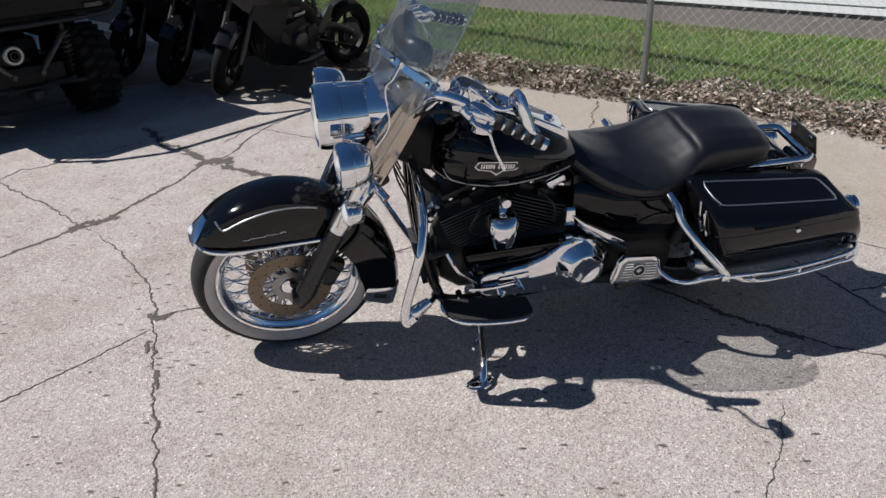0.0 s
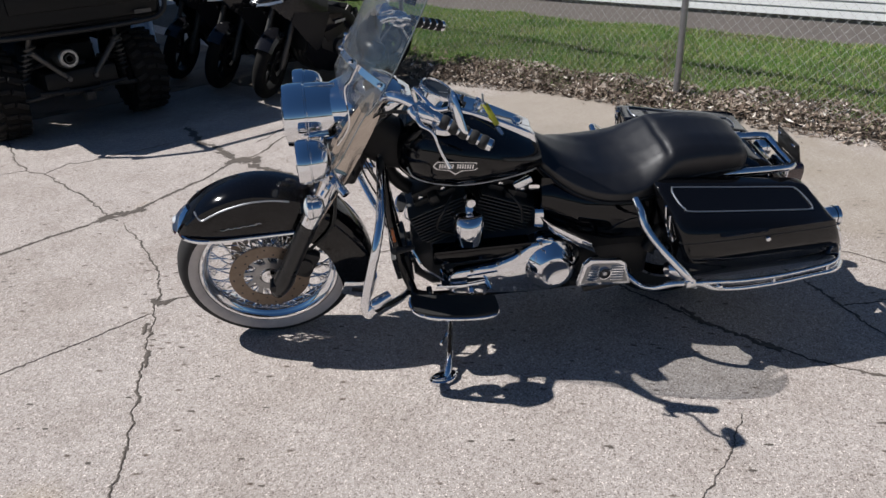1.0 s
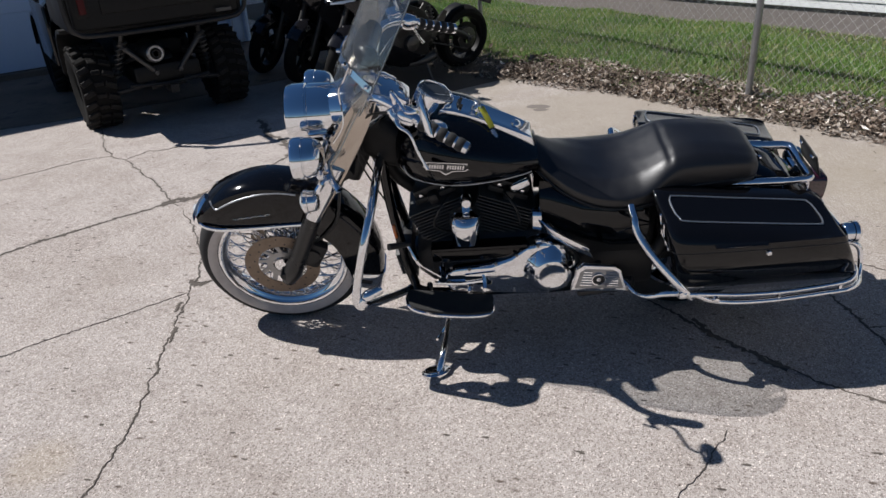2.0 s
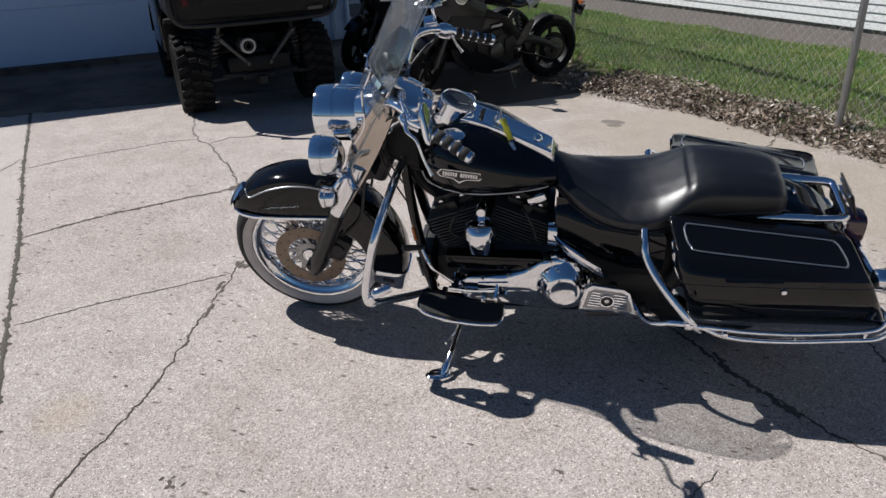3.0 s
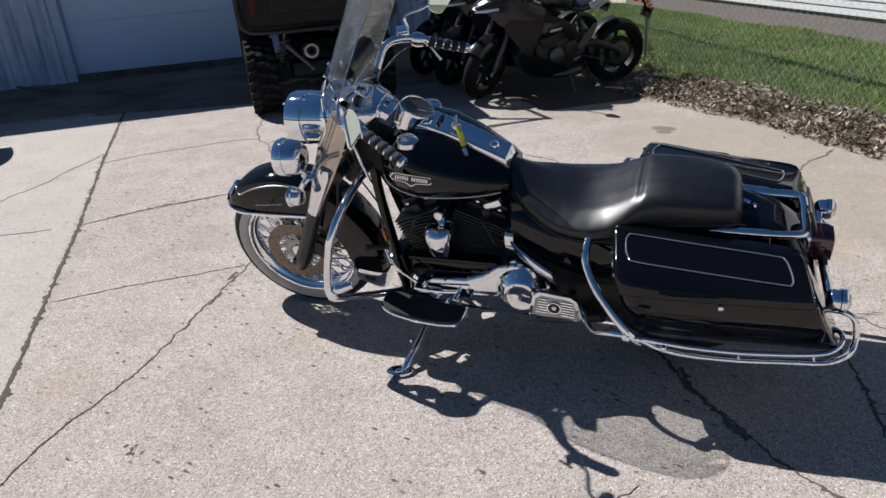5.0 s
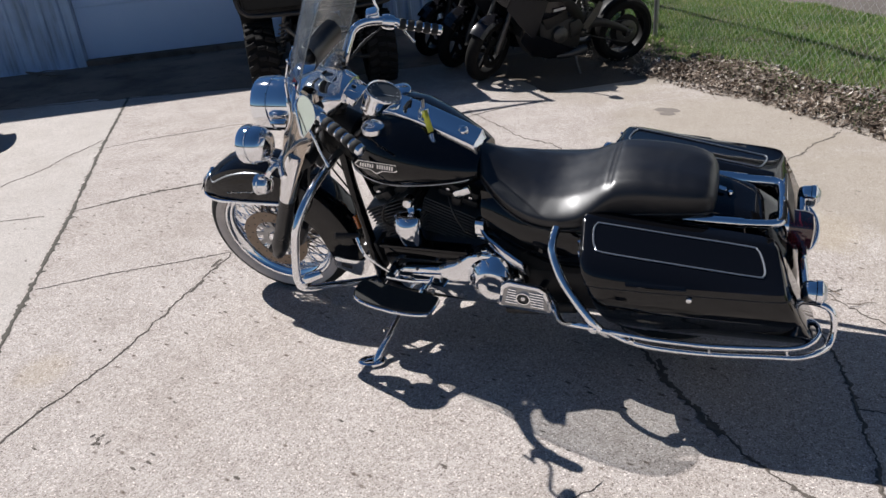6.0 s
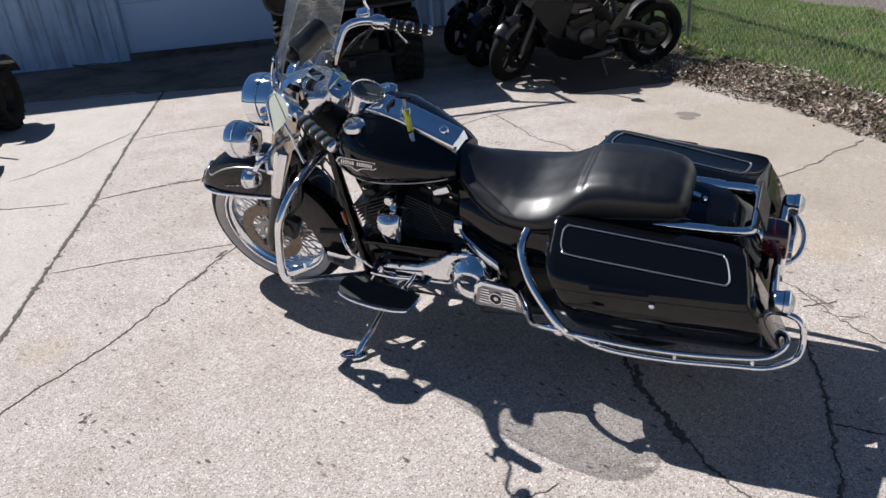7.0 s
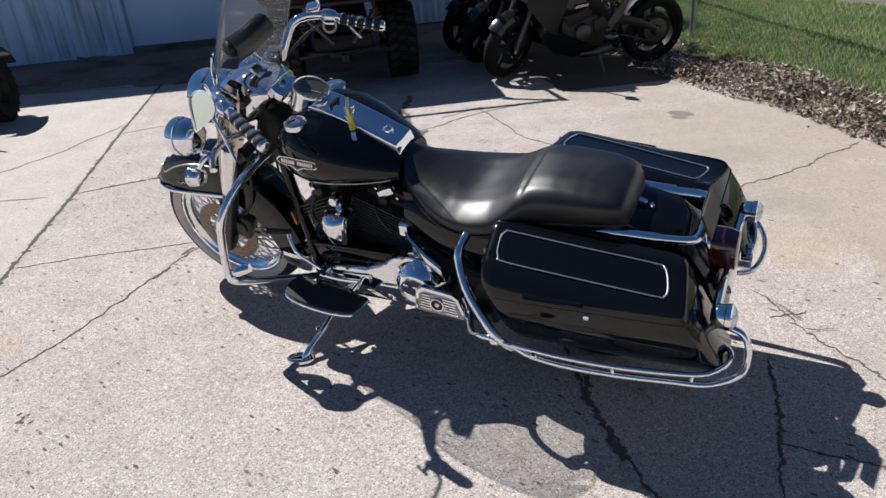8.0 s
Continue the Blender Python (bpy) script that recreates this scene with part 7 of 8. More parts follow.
    mp("air_cleaner", lathe([(0.0, -0.235), (0.06, -0.23), (0.09, -0.215), (0.095, -0.17), (0.06, -0.15)], 32, "y", (0.58, 0, 0.60)), CHROME, MC)
    for y in (0.062, -0.062):
        mp("chrome_pushrod_tube", tube([(0.625, -0.11, 0.42), (0.68, -0.10, 0.64)] if y > 0 else [(0.53, -0.11, 0.42), (0.48, -0.10, 0.64)], 0.011, 10, 1), CHROME, MC)
    mp("spark_plug_lead", tube([(0.66, 0.09, 0.66), (0.70, 0.15, 0.63), (0.72, 0.13, 0.55), (0.66, 0.10, 0.50)], 0.0045, 7, 5), HOSE, MC)
    mp("spark_plug_lead", tube([(0.46, 0.09, 0.66), (0.42, 0.15, 0.62), (0.40, 0.12, 0.53)], 0.0045, 7, 5), HOSE, MC)
    mp("breather_tube", loft([ell(0.362, 0.095, 0.542, 0.024, 0.034, 20, 3), ell(0.356, 0.100, 0.542, 0.030, 0.042, 20, 3), ell(0.324, 0.102, 0.538, 0.030, 0.044, 20, 3), ell(0.318, 0.098, 0.536, 0.024, 0.036, 20, 3)]), CHROME, MC, "chrome breather cover")
    mp("rocker_bracket", rbox((0.07, 0.02, 0.03), (0.40, 0.10, 0.688), 0.006, 2, (0, 25, 0)), CHROME, MC)


engine()


def frame_parts():
    for s in (1, -1):
        d = mp("frame_downtube", tube([(0.905, s * 0.030, 0.88), (0.893, s * 0.045, 0.66), (0.868, s * 0.058, 0.46), (0.828, s * 0.082, 0.27), (0.75, s * 0.12, 0.230), (0.30, s * 0.12, 0.23)], 0.019, 12, 5), BLACK, MC, "black frame tube")
        mp("reflector", rbox((0.012, 0.014, 0.060), (0.878, s * 0.086, 0.505), 0.003, 2, (0, 8, 0)), AMBER, d, "amber reflector")
        mp("side_cover", loft([[Vector((x, s * y, z)) for y, z in ((0.10, z0), (yy - 0.030, z0 + 0.004), (yy - 0.008, z0 + 0.022), (yy + 0.008, z0 + 0.3 * (z1 - z0)), (yy + 0.014, 0.5 * (z0 + z1)), (yy + 0.004, z1 - 0.25 * (z1 - z0)), (yy - 0.020, z1 - 0.02), (0.10, z1))] for x, yy, z0, z1 in ((0.33, 0.105, 0.52, 0.70), (0.27, 0.125, 0.49, 0.69), (0.18, 0.150, 0.45, 0.66), (0.06, 0.165, 0.42, 0.65), (-0.06, 0.170, 0.42, 0.65))]), BLACK, MC, "gloss black side cover")
        mp("chrome_cover_strap", loft([[Vector((x + 0.014 * math.cos(a), s * (y + 0.018 * math.sin(a)), z + 0.031 * math.cos(a))) for a in [2 * math.pi * k / 10 for k in range(10)]] for x, y, z in ((0.325, 0.120, 0.528), (0.29, 0.150, 0.507), (0.22, 0.185, 0.478), (0.150, 0.205, 0.445))]), CHROME, MC, "chrome cover strap")
        # rider's floorboard
        rim = [(0.838, 0.195), (0.846, 0.235), (0.835, 0.285), (0.80, 0.315), (0.72, 0.330), (0.62, 0.328), (0.55, 0.312), (0.522, 0.285), (0.518, 0.20)]
        line = smooth_path([(x, y, 0) for x, y in rim], 3)
        fl = pose(0.68, 0, 0.262, 0, 0, 0) @ pose(0, 0, 0, s * 4, -8, 0) @ pose(-0.68, 0, 0)
        board = mp("floorboard", prism([(v.x, s * v.y) for v in line][:: (1 if s > 0 else -1)], 0.012, fl), RUBBER, MC, "black rubber floorboard with a chrome rim")
        mp("floorboard_rim", tube([fl @ Vector((v.x, s * v.y, -0.004)) for v in line], 0.0075, 8, 1), CHROME, board)
        for x in (0.60, 0.76):
            mp("floorboard_hinge", tube([fl @ Vector((x, s * 0.23, -0.012)), fl @ Vector((x, s * 0.13, -0.002))], 0.012, 8, 1), CHROME, board)
        mp("exhaust_pipe", tube([(0.70, s * -0.10, 0.50), (0.80, s * -0.12, 0.36), (0.66, s * -0.17, 0.26), (0.30, s * -0.18, 0.25), (0.0, s * -0.20, 0.290)] if s > 0 else [(0.20, 0.13, 0.24), (0.08, 0.17, 0.26), (-0.02, 0.20, 0.295)], 0.022, 12, 4), SATIN if s < 0 else CHROME, MC)
        muf = mp("muffler", lathe([(0.0, -0.06), (0.028, -0.06), (0.046, -0.09), (0.050, -0.13), (0.050, -0.58), (0.046, -0.625), (0.047, -0.68), (0.043, -0.68), (0.038, -0.63), (0.0, -0.60)], 30, "x", (-0.10, s * 0.205, 0.300)), CHROME, MC, "long chrome muffler")
        mp("muffler_clamp", lathe([(0.051, -0.01), (0.053, 0.0), (0.051, 0.01)], 26, "x", (-0.27, s * 0.205, 0.300)), CHROME, muf)
        # passenger board, folded up, with bright ribbed face
        base = [(0.236, 0.352), (0.216, 0.446), (0.192, 0.464), (0.080, 0.450), (0.058, 0.434), (0.030, 0.338)]
        pm = Matrix(((1, 0, 0, 0), (0, 0, s, s * 0.288), (0, 1, 0, 0), (0, 0, 0, 1)))
        pb = mp("passenger_board", prism(base, 0.022, pm, 0.004), CHROME, MC, "folded chrome passenger footboard")
        mp("board_inset", prism([(0.136 + 0.86 * (x - 0.136), 0.404 + 0.76 * (z - 0.404)) for x, z in base], 0.0232, pm), STEEL, pb)
        for k in range(6):
            zz = 0.372 + 0.0115 * k
            for x0, x1 in ((0.206 - 0.003 * k, 0.162), (0.114, 0.066)):
                mp("rib", prism([(x0, zz + 0.10 * (x0 - 0.14)), (x0, zz + 0.0050 + 0.10 * (x0 - 0.14)), (x1, zz + 0.0050 + 0.10 * (x1 - 0.14)), (x1, zz + 0.10 * (x1 - 0.14))], 0.0262, pm), CHROME, pb, angle=0)
        badge = [mp(nm, lathe(prof, 22, "y", (0.138, 0, 0.403)) if s > 0 else mirrored(lathe(prof, 22, "y", (0.138, 0, 0.403))), mt, pb) for nm, prof, mt in (("centre_badge", [(0.0, 0.3165), (0.017, 0.316), (0.021, 0.312), (0.021, 0.305)], BADGEBLACK), ("badge_ring", [(0.0215, 0.308), (0.0215, 0.318), (0.0255, 0.318), (0.0265, 0.308)], CHROME), ("badge_shield", [(0.0, 0.3185), (0.008, 0.318), (0.0095, 0.315)], SILVER))]
        mp("rubber_pad", rbox((0.150, 0.030, 0.026), (0.135, s * 0.292, 0.338), 0.008, 2, (0, 6, 0)), HOSE, pb)
        mp("board_arm", tube([(0.13, s * 0.285, 0.37), (0.12, s * 0.20, 0.33), (0.10, s * 0.12, 0.34)], 0.014, 8, 3), SATIN, pb)
    # engine guard, from under the tank down to the foot of the frame
    g = [(0.902, 0.050, 0.822), (0.908, 0.180, 0.818), (0.920, 0.320, 0.786), (0.944, 0.398, 0.716), (0.968, 0.418, 0.630), (0.993, 0.428, 0.530), (1.001, 0.433, 0.465), (0.985, 0.420, 0.428), (0.930, 0.310, 0.350), (0.850, 0.170, 0.262), (0.815, 0.100, 0.240)]
    bars = part("engine_guard", both(tube(g, 0.0155, 14, 6), mirrored(tube(g, 0.0155, 14, 6))), CHROME, MC, "chrome engine guard bar")
    for s in (1, -1):
        part("highway_peg", both(tube([(0.990, s * 0.428, 0.455), (0.972, s * 0.425, 0.470)], 0.024, 14, 1), tube([(0.978, s * 0.424, 0.468), (0.962, s * 0.420, 0.482), (0.915, s * 0.395, 0.490)], [0.016, 0.021, 0.017], 12, 3)), CHROME, bars, "folded chrome highway peg")
    sl = part("shift_lever", both(tube([(0.700, 0.252, 0.395), (0.745, 0.262, 0.444), (0.785, 0.268, 0.490), (0.818, 0.240, 0.552)], 0.0065, 8, 3), lathe([(0.0, 0.262), (0.016, 0.260), (0.018, 0.250), (0.018, 0.19)], 16, "y", (0.700, 0, 0.392))), CHROME, MC)
    part("shift_peg", tube([(0.812, 0.228, 0.552), (0.846, 0.252, 0.567), (0.884, 0.278, 0.584)], [0.010, 0.0115, 0.013], 12, 2), RUBBER, sl)
    part("coil_bracket", tube([(0.696, 0.160, 0.482), (0.692, 0.172, 0.455), (0.697, 0.176, 0.425), (0.700, 0.165, 0.396)], [0.013, 0.008, 0.009, 0.005], 10, 3), STEEL, MC)
    mp("heel_shifter", both(tube([(0.735, 0.178, 0.322), (0.64, 0.180, 0.315), (0.545, 0.182, 0.325)], 0.008, 8, 3), tube([(0.545, 0.182, 0.325), (0.545, 0.245, 0.328)], 0.009, 8, 1)), CHROME, MC)
    inv = BIKE_POSE.inverted()
    foot = inv @ Vector((0.128, 2.055, 0.0))
    stand = part("side_stand", tube([(0.66, 0.13, 0.250), (0.680, 0.25, 0.225), Vector((0.70, 0.36, 0.185)), foot + Vector((-0.01, -0.03, 0.03)), foot + Vector((0, 0, 0.008))], [0.012, 0.011, 0.011, 0.015, 0.013], 10, 4), CHROME, MC, "chrome side stand")
    part("stand_foot", moved(lathe([(0.0, 0.016), (0.026, 0.015), (0.036, 0.020), (0.042, 0.016), (0.042, 0.004), (0.036, 0.001), (0.0, 0.001)], 24, "z"), inv @ Matrix.Translation((0.118, 2.045, 0.0)) @ Matrix.Rotation(0.6, 4, "Z") @ Matrix.Diagonal((1.35, 0.85, 1, 1))), CHROME, stand)
    part("stand_hook", tube([Vector((0.69, 0.31, 0.205)), Vector((0.72, 0.34, 0.175)), Vector((0.735, 0.37, 0.18))], 0.006, 8, 3), CHROME, stand)


frame_parts()


def battery_box():
    mp("battery_box", rbox((0.34, 0.25, 0.28), (0.06, 0, 0.500), 0.03, 2), SATIN, MC, "black battery box under the seat")
    mp("gearbox", rbox((0.36, 0.26, 0.18), (0.06, 0, 0.310), 0.03, 2), SATIN, MC)
    mp("swingarm", rbox((0.46, 0.24, 0.07), (-0.18, 0, 0.36), 0.02, 2), SATIN, MC, "black swingarm")
    for s in (1, -1):
        mp("shock", tube([(-0.10, s * 0.135, 0.36), (-0.22, s * 0.135, 0.60)], 0.028, 14, 1), SATIN, MC, "black rear shock")
        mp("bag_mount", rbox((0.42, 0.04, 0.14), (-0.32, s * 0.118, 0.53), 0.015, 2), SATIN, MC)


battery_box()


def saddlebag(s):
    """s is 1 for the left side. The case tapers to its tail; the lid slopes outwards."""
    def ends(z):
        return -0.062 - (0.70 - z) * 0.30, -0.605 - (0.70 - z) * 0.52
    stations = [(0.0, 0.80), (0.006, 0.875), (0.016, 0.925), (0.032, 0.962), (0.055, 0.987), (0.09, 1.0), (0.3, 1.0), (0.5, 1.0), (0.7, 1.0), (0.88, 1.0), (0.93, 0.993), (0.962, 0.975), (0.983, 0.947), (0.994, 0.91), (1.0, 0.85)]

    def place(t, y, z, scale):
        cy, cz = 0.285, 0.53
        yy = cy + (y - cy) * scale
        zz = cz + (z - cz) * (0.35 + 0.65 * scale if scale < 1 else 1)
        f, r = ends(zz)
        taper = 1 - 0.10 * max(0, t - 0.35)
        f, r, zz = f + (0.015 if s > 0 else -0.020), r + (0.0 if s > 0 else 0.008), zz + (0.0 if s > 0 else 0.014 * (1 - t) - 0.030 * t)
        return Vector((f + (r - f) * t, s * (0.17 + (yy - 0.17) * taper), zz))

    def body(t):
        return [(0.165, 0.345), (0.255, 0.335), (0.315, 0.345), (0.355, 0.375), (0.385, 0.425), (0.396, 0.465), (0.399, 0.467), (0.404, 0.472), (0.408, 0.520), (0.405, 0.558), (0.165, 0.558)]

    def lid(t):
        d = 0.065 * t
        return [(0.163, 0.564), (0.409, 0.564), (0.408, 0.586), (0.402, 0.606 - 0.4 * d), (0.386, 0.627 - 0.7 * d), (0.364, 0.643 - 0.9 * d), (0.337, 0.655 - d), (0.221, 0.689 - d), (0.212, 0.694 - d), (0.200, 0.696 - d), (0.163, 0.696 - d)]
    bag = mp("saddlebag", loft([[place(t, y, z, k) for y, z in body(t)] for t, k in stations]), BLACK, MC, "gloss black hard saddlebag", 42)
    lidob = mp("lid", loft([[place(t, y, z, k + 0.004) for y, z in lid(t)] for t, k in stations]), BLACK, bag, "black sloping lid with silver pinstripe", 42)

    def top(t, u):
        d = 0.065 * t
        y, z = 0.337 + (0.225 - 0.337) * u, 0.655 - d + 0.033 * u
        return place(t, y + 0.0022, z + 0.0022, 1.004)
    loop = []
    for t, u in ((0.10, 0.10), (0.085, 0.30), (0.082, 0.75), (0.10, 0.97), (0.14, 1.0), (0.5, 1.0), (0.86, 1.0), (0.905, 0.93), (0.92, 0.70), (0.925, 0.25), (0.91, 0.05), (0.87, 0.0), (0.5, 0.0), (0.14, 0.0), (0.10, 0.10)):
        loop.append(top(t, u))
    mp("pinstripe", tube(loop, 0.0028, 6, 4), PINSTRIPE, lidob)
    mp("seam_gasket", tube([place(t, 0.4065, 0.561, k) for t, k in stations], 0.0028, 6, 2), HOSE, bag)
    out = place(0.53, 0.409, 0.546, 1.0)
    lock = part("lock", lathe([(0.0, 0.006), (0.008, 0.005), (0.0105, 0.0), (0.0105, -0.006)], 18, "y", (0, 0, 0)) if s > 0 else mirrored(lathe([(0.0, 0.006), (0.008, 0.005), (0.0105, 0.0), (0.0105, -0.006)], 18, "y", (0, 0, 0))), CHROME, bag, "round chrome lock", at=Matrix.Translation(view_warp(out)))
    mp("latch_handle", loft([[place(t, 0.404 + dy, z, 1.0) for dy, z in ((0.0, 0.592), (0.007, 0.591), (0.011, 0.585), (0.008, 0.579), (0.0, 0.578))] for t in (0.24, 0.25, 0.4, 0.53, 0.54)]), BLACK, bag)
    for k in range(2):
        mp("hinge_clasp", tube([place(0.02, 0.30 + 0.03 * k, 0.655 - 0.02 * k, 1.0) + Vector((0.012, 0, 0)), place(0.02, 0.30 + 0.03 * k, 0.58, 1.0) + Vector((0.022, 0, 0)), place(0.02, 0.30 + 0.03 * k, 0.53, 1.0) + Vector((0.016, 0, 0))], 0.0048, 8, 3), CHROME, bag)
        mp("clasp_pin", lathe([(0.0, 0.006), (0.005, 0.004), (0.006, 0)], 10, "x", place(0.02, 0.30 + 0.03 * k, 0.53, 1.0) + Vector((0.018, 0, 0))), CHROME, bag)
    # guard bars
    up = [(0.026, 0.240, 0.655), (0.028, 0.300, 0.640), (0.018, 0.330, 0.600), (-0.030, 0.385, 0.535), (-0.110, 0.428, 0.448), (-0.150, 0.427, 0.402), (-0.168, 0.415, 0.378)]
    drop = 0.0 if s > 0 else 0.03
    low = [(-0.105, 0.420, 0.412), (-0.135, 0.432, 0.410), (-0.175, 0.430, 0.402), (-0.235, 0.425, 0.370), (-0.33, 0.412, 0.345), (-0.48, 0.400, 0.338), (-0.64, 0.388, 0.346), (-0.735, 0.372, 0.344 - drop), (-0.795, 0.325, 0.334 - drop), (-0.824, 0.274, 0.322 - drop), (-0.834, 0.246, 0.362 - drop), (-0.822, 0.230, 0.418 - drop), (-0.780, 0.224, 0.442 - drop), (-0.70, 0.215, 0.440)]
    hi = [(-0.175, 0.430, 0.406), (-0.245, 0.428, 0.398), (-0.33, 0.414, 0.380), (-0.48, 0.402, 0.372), (-0.64, 0.390, 0.380), (-0.730, 0.370, 0.382 - drop), (-0.775, 0.325, 0.380 - drop), (-0.790, 0.275, 0.374 - drop), (-0.775, 0.240, 0.378 - drop), (-0.70, 0.215, 0.385)]
    if s < 0:
        low[7:] = [(-0.735, 0.372, 0.335), (-0.790, 0.325, 0.315), (-0.812, 0.270, 0.288), (-0.802, 0.215, 0.255), (-0.765, 0.186, 0.235), (-0.69, 0.175, 0.230)]
        hi[5:] = [(-0.725, 0.366, 0.372), (-0.762, 0.322, 0.350), (-0.778, 0.272, 0.322), (-0.765, 0.225, 0.292), (-0.69, 0.195, 0.275)]
        up = [(-0.010, 0.235, 0.560), (-0.012, 0.290, 0.555), (-0.020, 0.330, 0.545)] + up[3:]

    def sided(p):
        return [(x, s * y, z) for x, y, z in p]
    gb = mp("bag_guard", tube(sided(up), 0.0145, 12, 5), CHROME, MC, "chrome saddlebag guard")
    part("front_leg", tube(sided([(0.075, 0.270, 0.415), (0.040, 0.315, 0.414), (0.004, 0.385, 0.408), (-0.030, 0.430, 0.428), (-0.076, 0.458, 0.466), (-0.128, 0.468, 0.476)]), 0.0115, 12, 5), CHROME, gb)
    mp("leg_clamp", lathe([(0.0, -0.014), (0.019, -0.012), (0.021, 0.0), (0.019, 0.012), (0.0, 0.014)], 16, "x", sided([(-0.125, 0.430, 0.412)])[0]), CHROME, gb)
    mp("lower_rail", tube(sided(low), 0.0105, 10, 5), CHROME, gb)
    mp("upper_rail", tube(sided(hi), 0.0085, 10, 5), CHROME, gb)
    for a, b in (((-0.48, 0.401, 0.372), (-0.48, 0.400, 0.338)), ((-0.700, 0.378, 0.381), (-0.700, 0.378, 0.346))):
        mp("rail_tie", tube(sided([a, b]), 0.007, 8, 1), CHROME, gb)
    for p in ((-0.120, 0.438, 0.420), (-0.245, 0.436, 0.384)):
        mp("guard_bolt", lathe([(0.0, 0.012), (0.009, 0.010), (0.012, 0.0)], 12, "y", (p[0], p[1], p[2])) if s > 0 else mirrored(lathe([(0.0, 0.012), (0.009, 0.010), (0.012, 0.0)], 12, "y", p)), CHROME, gb)


saddlebag(1)
saddlebag(-1)


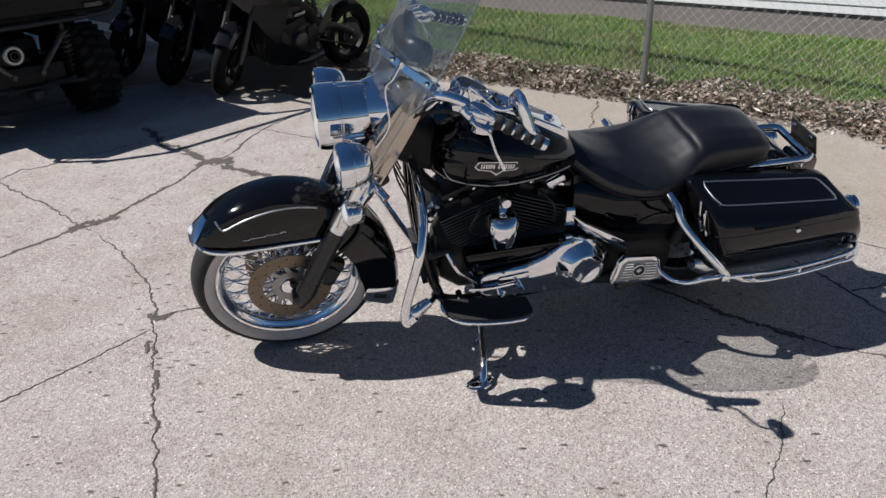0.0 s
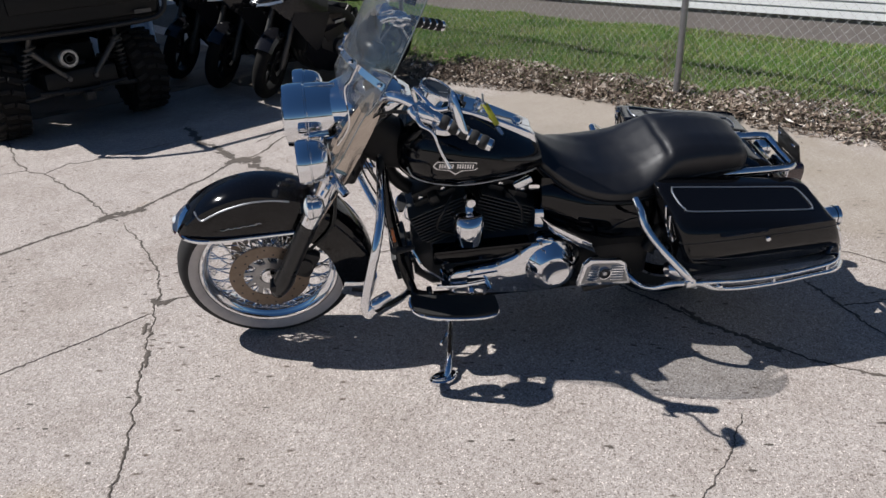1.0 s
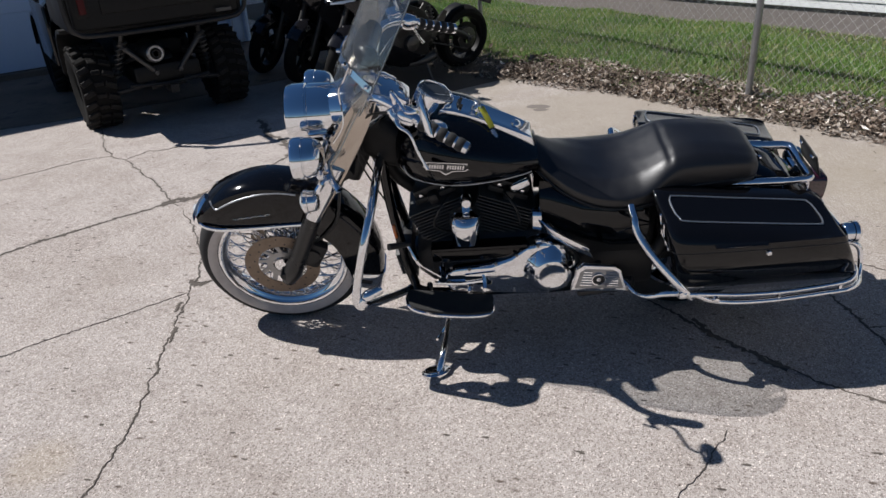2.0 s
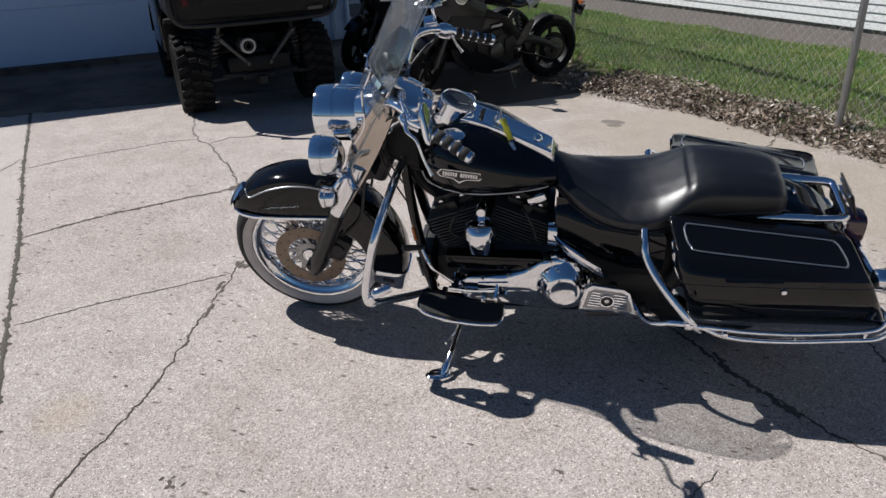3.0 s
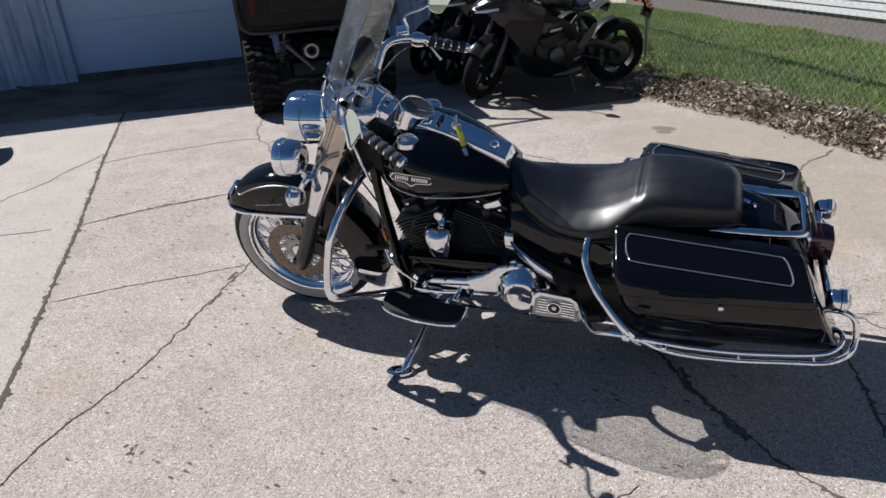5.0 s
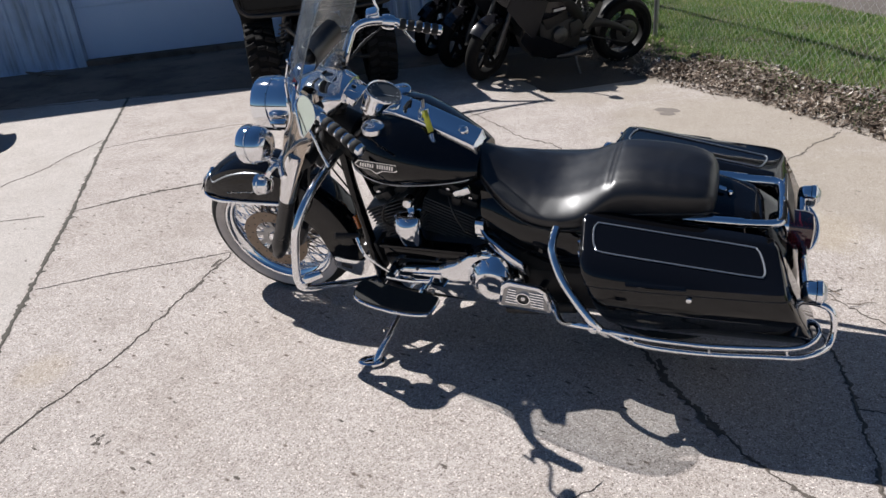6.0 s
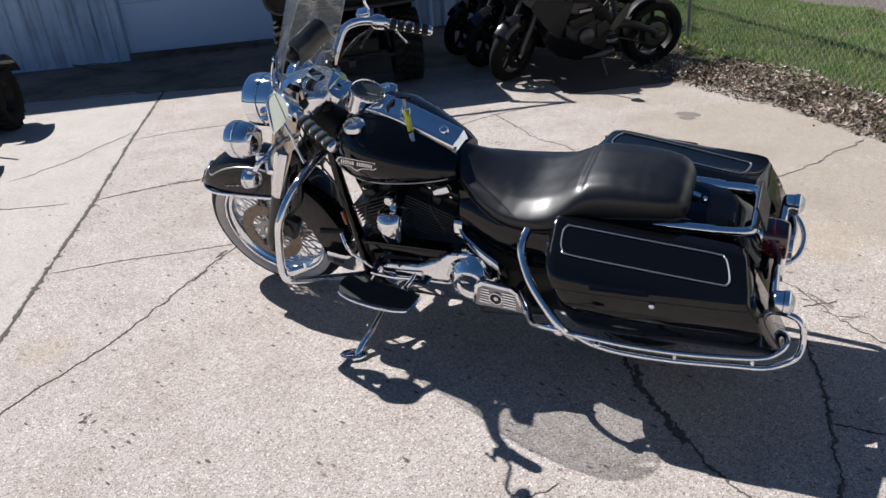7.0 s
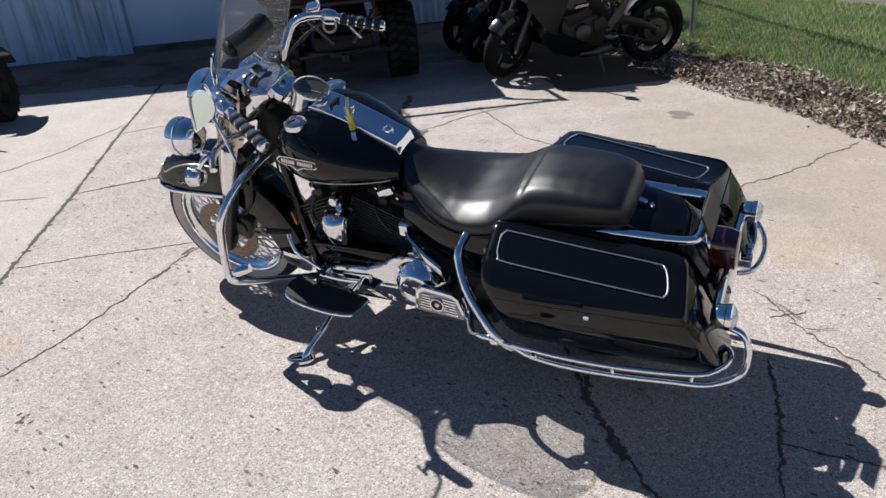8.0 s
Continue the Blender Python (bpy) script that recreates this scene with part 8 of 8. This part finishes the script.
def tail():
    path = [(-0.20, 0.690), (-0.33, 0.700), (-0.45, 0.698), (-0.573, 0.662), (-0.655, 0.600), (-0.705, 0.520), (-0.735, 0.430), (-0.745, 0.34)]
    rings = []
    for i, (x, z) in enumerate(path):
        x0, z0 = path[max(i - 1, 0)]
        x1, z1 = path[min(i + 1, len(path) - 1)]
        nrm = Vector((z1 - z0, 0, -(x1 - x0))).normalized()
        nrm = nrm if nrm.z > 0 or nrm.x < 0 else -nrm
        c = Vector((x, 0, z))
        prof = [(0.108, -0.11), (0.108, -0.05), (0.100, -0.022), (0.080, -0.008), (0.045, -0.001), (0, 0.002)]
        prof = prof + [(-y, q) for y, q in prof[-2::-1]]
        inner = [(y * 0.96, q - 0.004) for y, q in prof[::-1]]
        rings.append([c + nrm * q + Vector((0, y, 0)) for y, q in prof + inner])
    rf = mp("rear_fender", loft(rings), BLACK, MC, "gloss black rear fender")
    mp("seat_strap_stud", lathe([(0.0, 0.008), (0.007, 0.006), (0.009, 0.0)], 12, "z", (-0.50, 0, 0.690)), CHROME, rf)
    rail = [(-0.262, 0.120, 0.648), (-0.30, 0.122, 0.652), (-0.42, 0.118, 0.650), (-0.54, 0.112, 0.645), (-0.60, 0.110, 0.646), (-0.638, 0.104, 0.648), (-0.656, 0.082, 0.652), (-0.660, 0.0, 0.658)]
    gr = mp("grab_rail", tube(rail + [(x, -y, z) for x, y, z in rail[-2::-1]], [0.005, 0.010] + [0.0150] * 11 + [0.008, 0.004], 12, 5), CHROME, MC, "chrome grab rail round the pillion")
    for s in (1, -1):
        mp("rail_sleeve", tube([(-0.40, s * 0.119, 0.651), (-0.545, s * 0.112, 0.645)], 0.0180, 12, 1), CHROME, gr)
        mp("rail_stay", tube([(-0.548, s * 0.112, 0.645), (-0.550, s * 0.108, 0.590)], 0.005, 8, 1), CHROME, gr)
        mp("fender_strut", tube([(-0.20, s * 0.115, 0.62), (-0.42, s * 0.116, 0.625), (-0.60, s * 0.114, 0.56)], 0.013, 10, 3), BLACK, MC)
        for x in (-0.57, -0.60):
            mp("strut_bolt", lathe([(0.0, 0.006), (0.006, 0.005), (0.008, 0.0)], 10, "y", (x, s * 0.128, 0.575)) if s > 0 else mirrored(lathe([(0.0, 0.006), (0.006, 0.005), (0.008, 0.0)], 10, "y", (x, 0.128, 0.575))), CHROME, rf)
    # tail light, its plate and the signal bar
    tl = mp("tail_light", loft([ell(-0.660, 0, 0.570, 0.046, 0.060, 28, 3.4), ell(-0.675, 0, 0.565, 0.053, 0.064, 28, 3.4), ell(-0.684, 0, 0.563, 0.052, 0.063, 28, 3.4)]), CHROME, MC, "tail light with a dark red lens")
    mp("lens", loft([ell(-0.684, 0, 0.563, 0.048, 0.060, 28, 3.4), ell(-0.735, 0, 0.560, 0.047, 0.059, 28, 3.4), ell(-0.757, 0, 0.558, 0.043, 0.054, 28, 3.4), ell(-0.763, 0, 0.557, 0.032, 0.042, 28, 3.4)]), REDLENS, tl, "dark red lens")
    pl = mp("plate_bracket", rbox((0.005, 0.150, 0.086), (-0.672, 0.012, 0.690), 0.002, 2, (0, 20, 0)), PLASTIC, MC, "upright black plate bracket")
    mp("plate", rbox((0.003, 0.152, 0.088), (-0.6770, 0.012, 0.688), 0.001, 1, (0, 20, 0)), DULLSTEEL, pl, "dull metal plate")
    for y in (-0.038, 0.062):
        mp("bracket_clip", rbox((0.008, 0.022, 0.007), (-0.657, y, 0.718), 0.002, 2, (0, 20, 0)), CHROME, pl)
    bar = mp("signal_bar", tube([(-0.735, -0.225, 0.472), (-0.735, -0.10, 0.485), (-0.74, 0, 0.496), (-0.735, 0.10, 0.500), (-0.735, 0.225, 0.500)], 0.014, 12, 4), CHROME, MC, "chrome turn-signal bar")
    mp("bar_plate", rbox((0.020, 0.16, 0.075), (-0.745, 0, 0.485), 0.008, 2, (0, 12, 0)), CHROME, bar)
    for s in (1, -1):
        at = (0, s * 0.245, 0.500 if s > 0 else 0.472)
        sg = mp("turn_signal", lathe([(0.0, -0.722), (0.018, -0.723), (0.030, -0.730), (0.035, -0.742), (0.036, -0.762), (0.039, -0.764), (0.040, -0.778), (0.036, -0.782)], 30, "x", at), CHROME, bar, "chrome bullet turn signal")
        mp("lens", lathe([(0.0, -0.797), (0.022, -0.794), (0.036, -0.781), (0.036, -0.775), (0.0, -0.77)], 26, "x", at), CLEARLENS, sg)


tail()
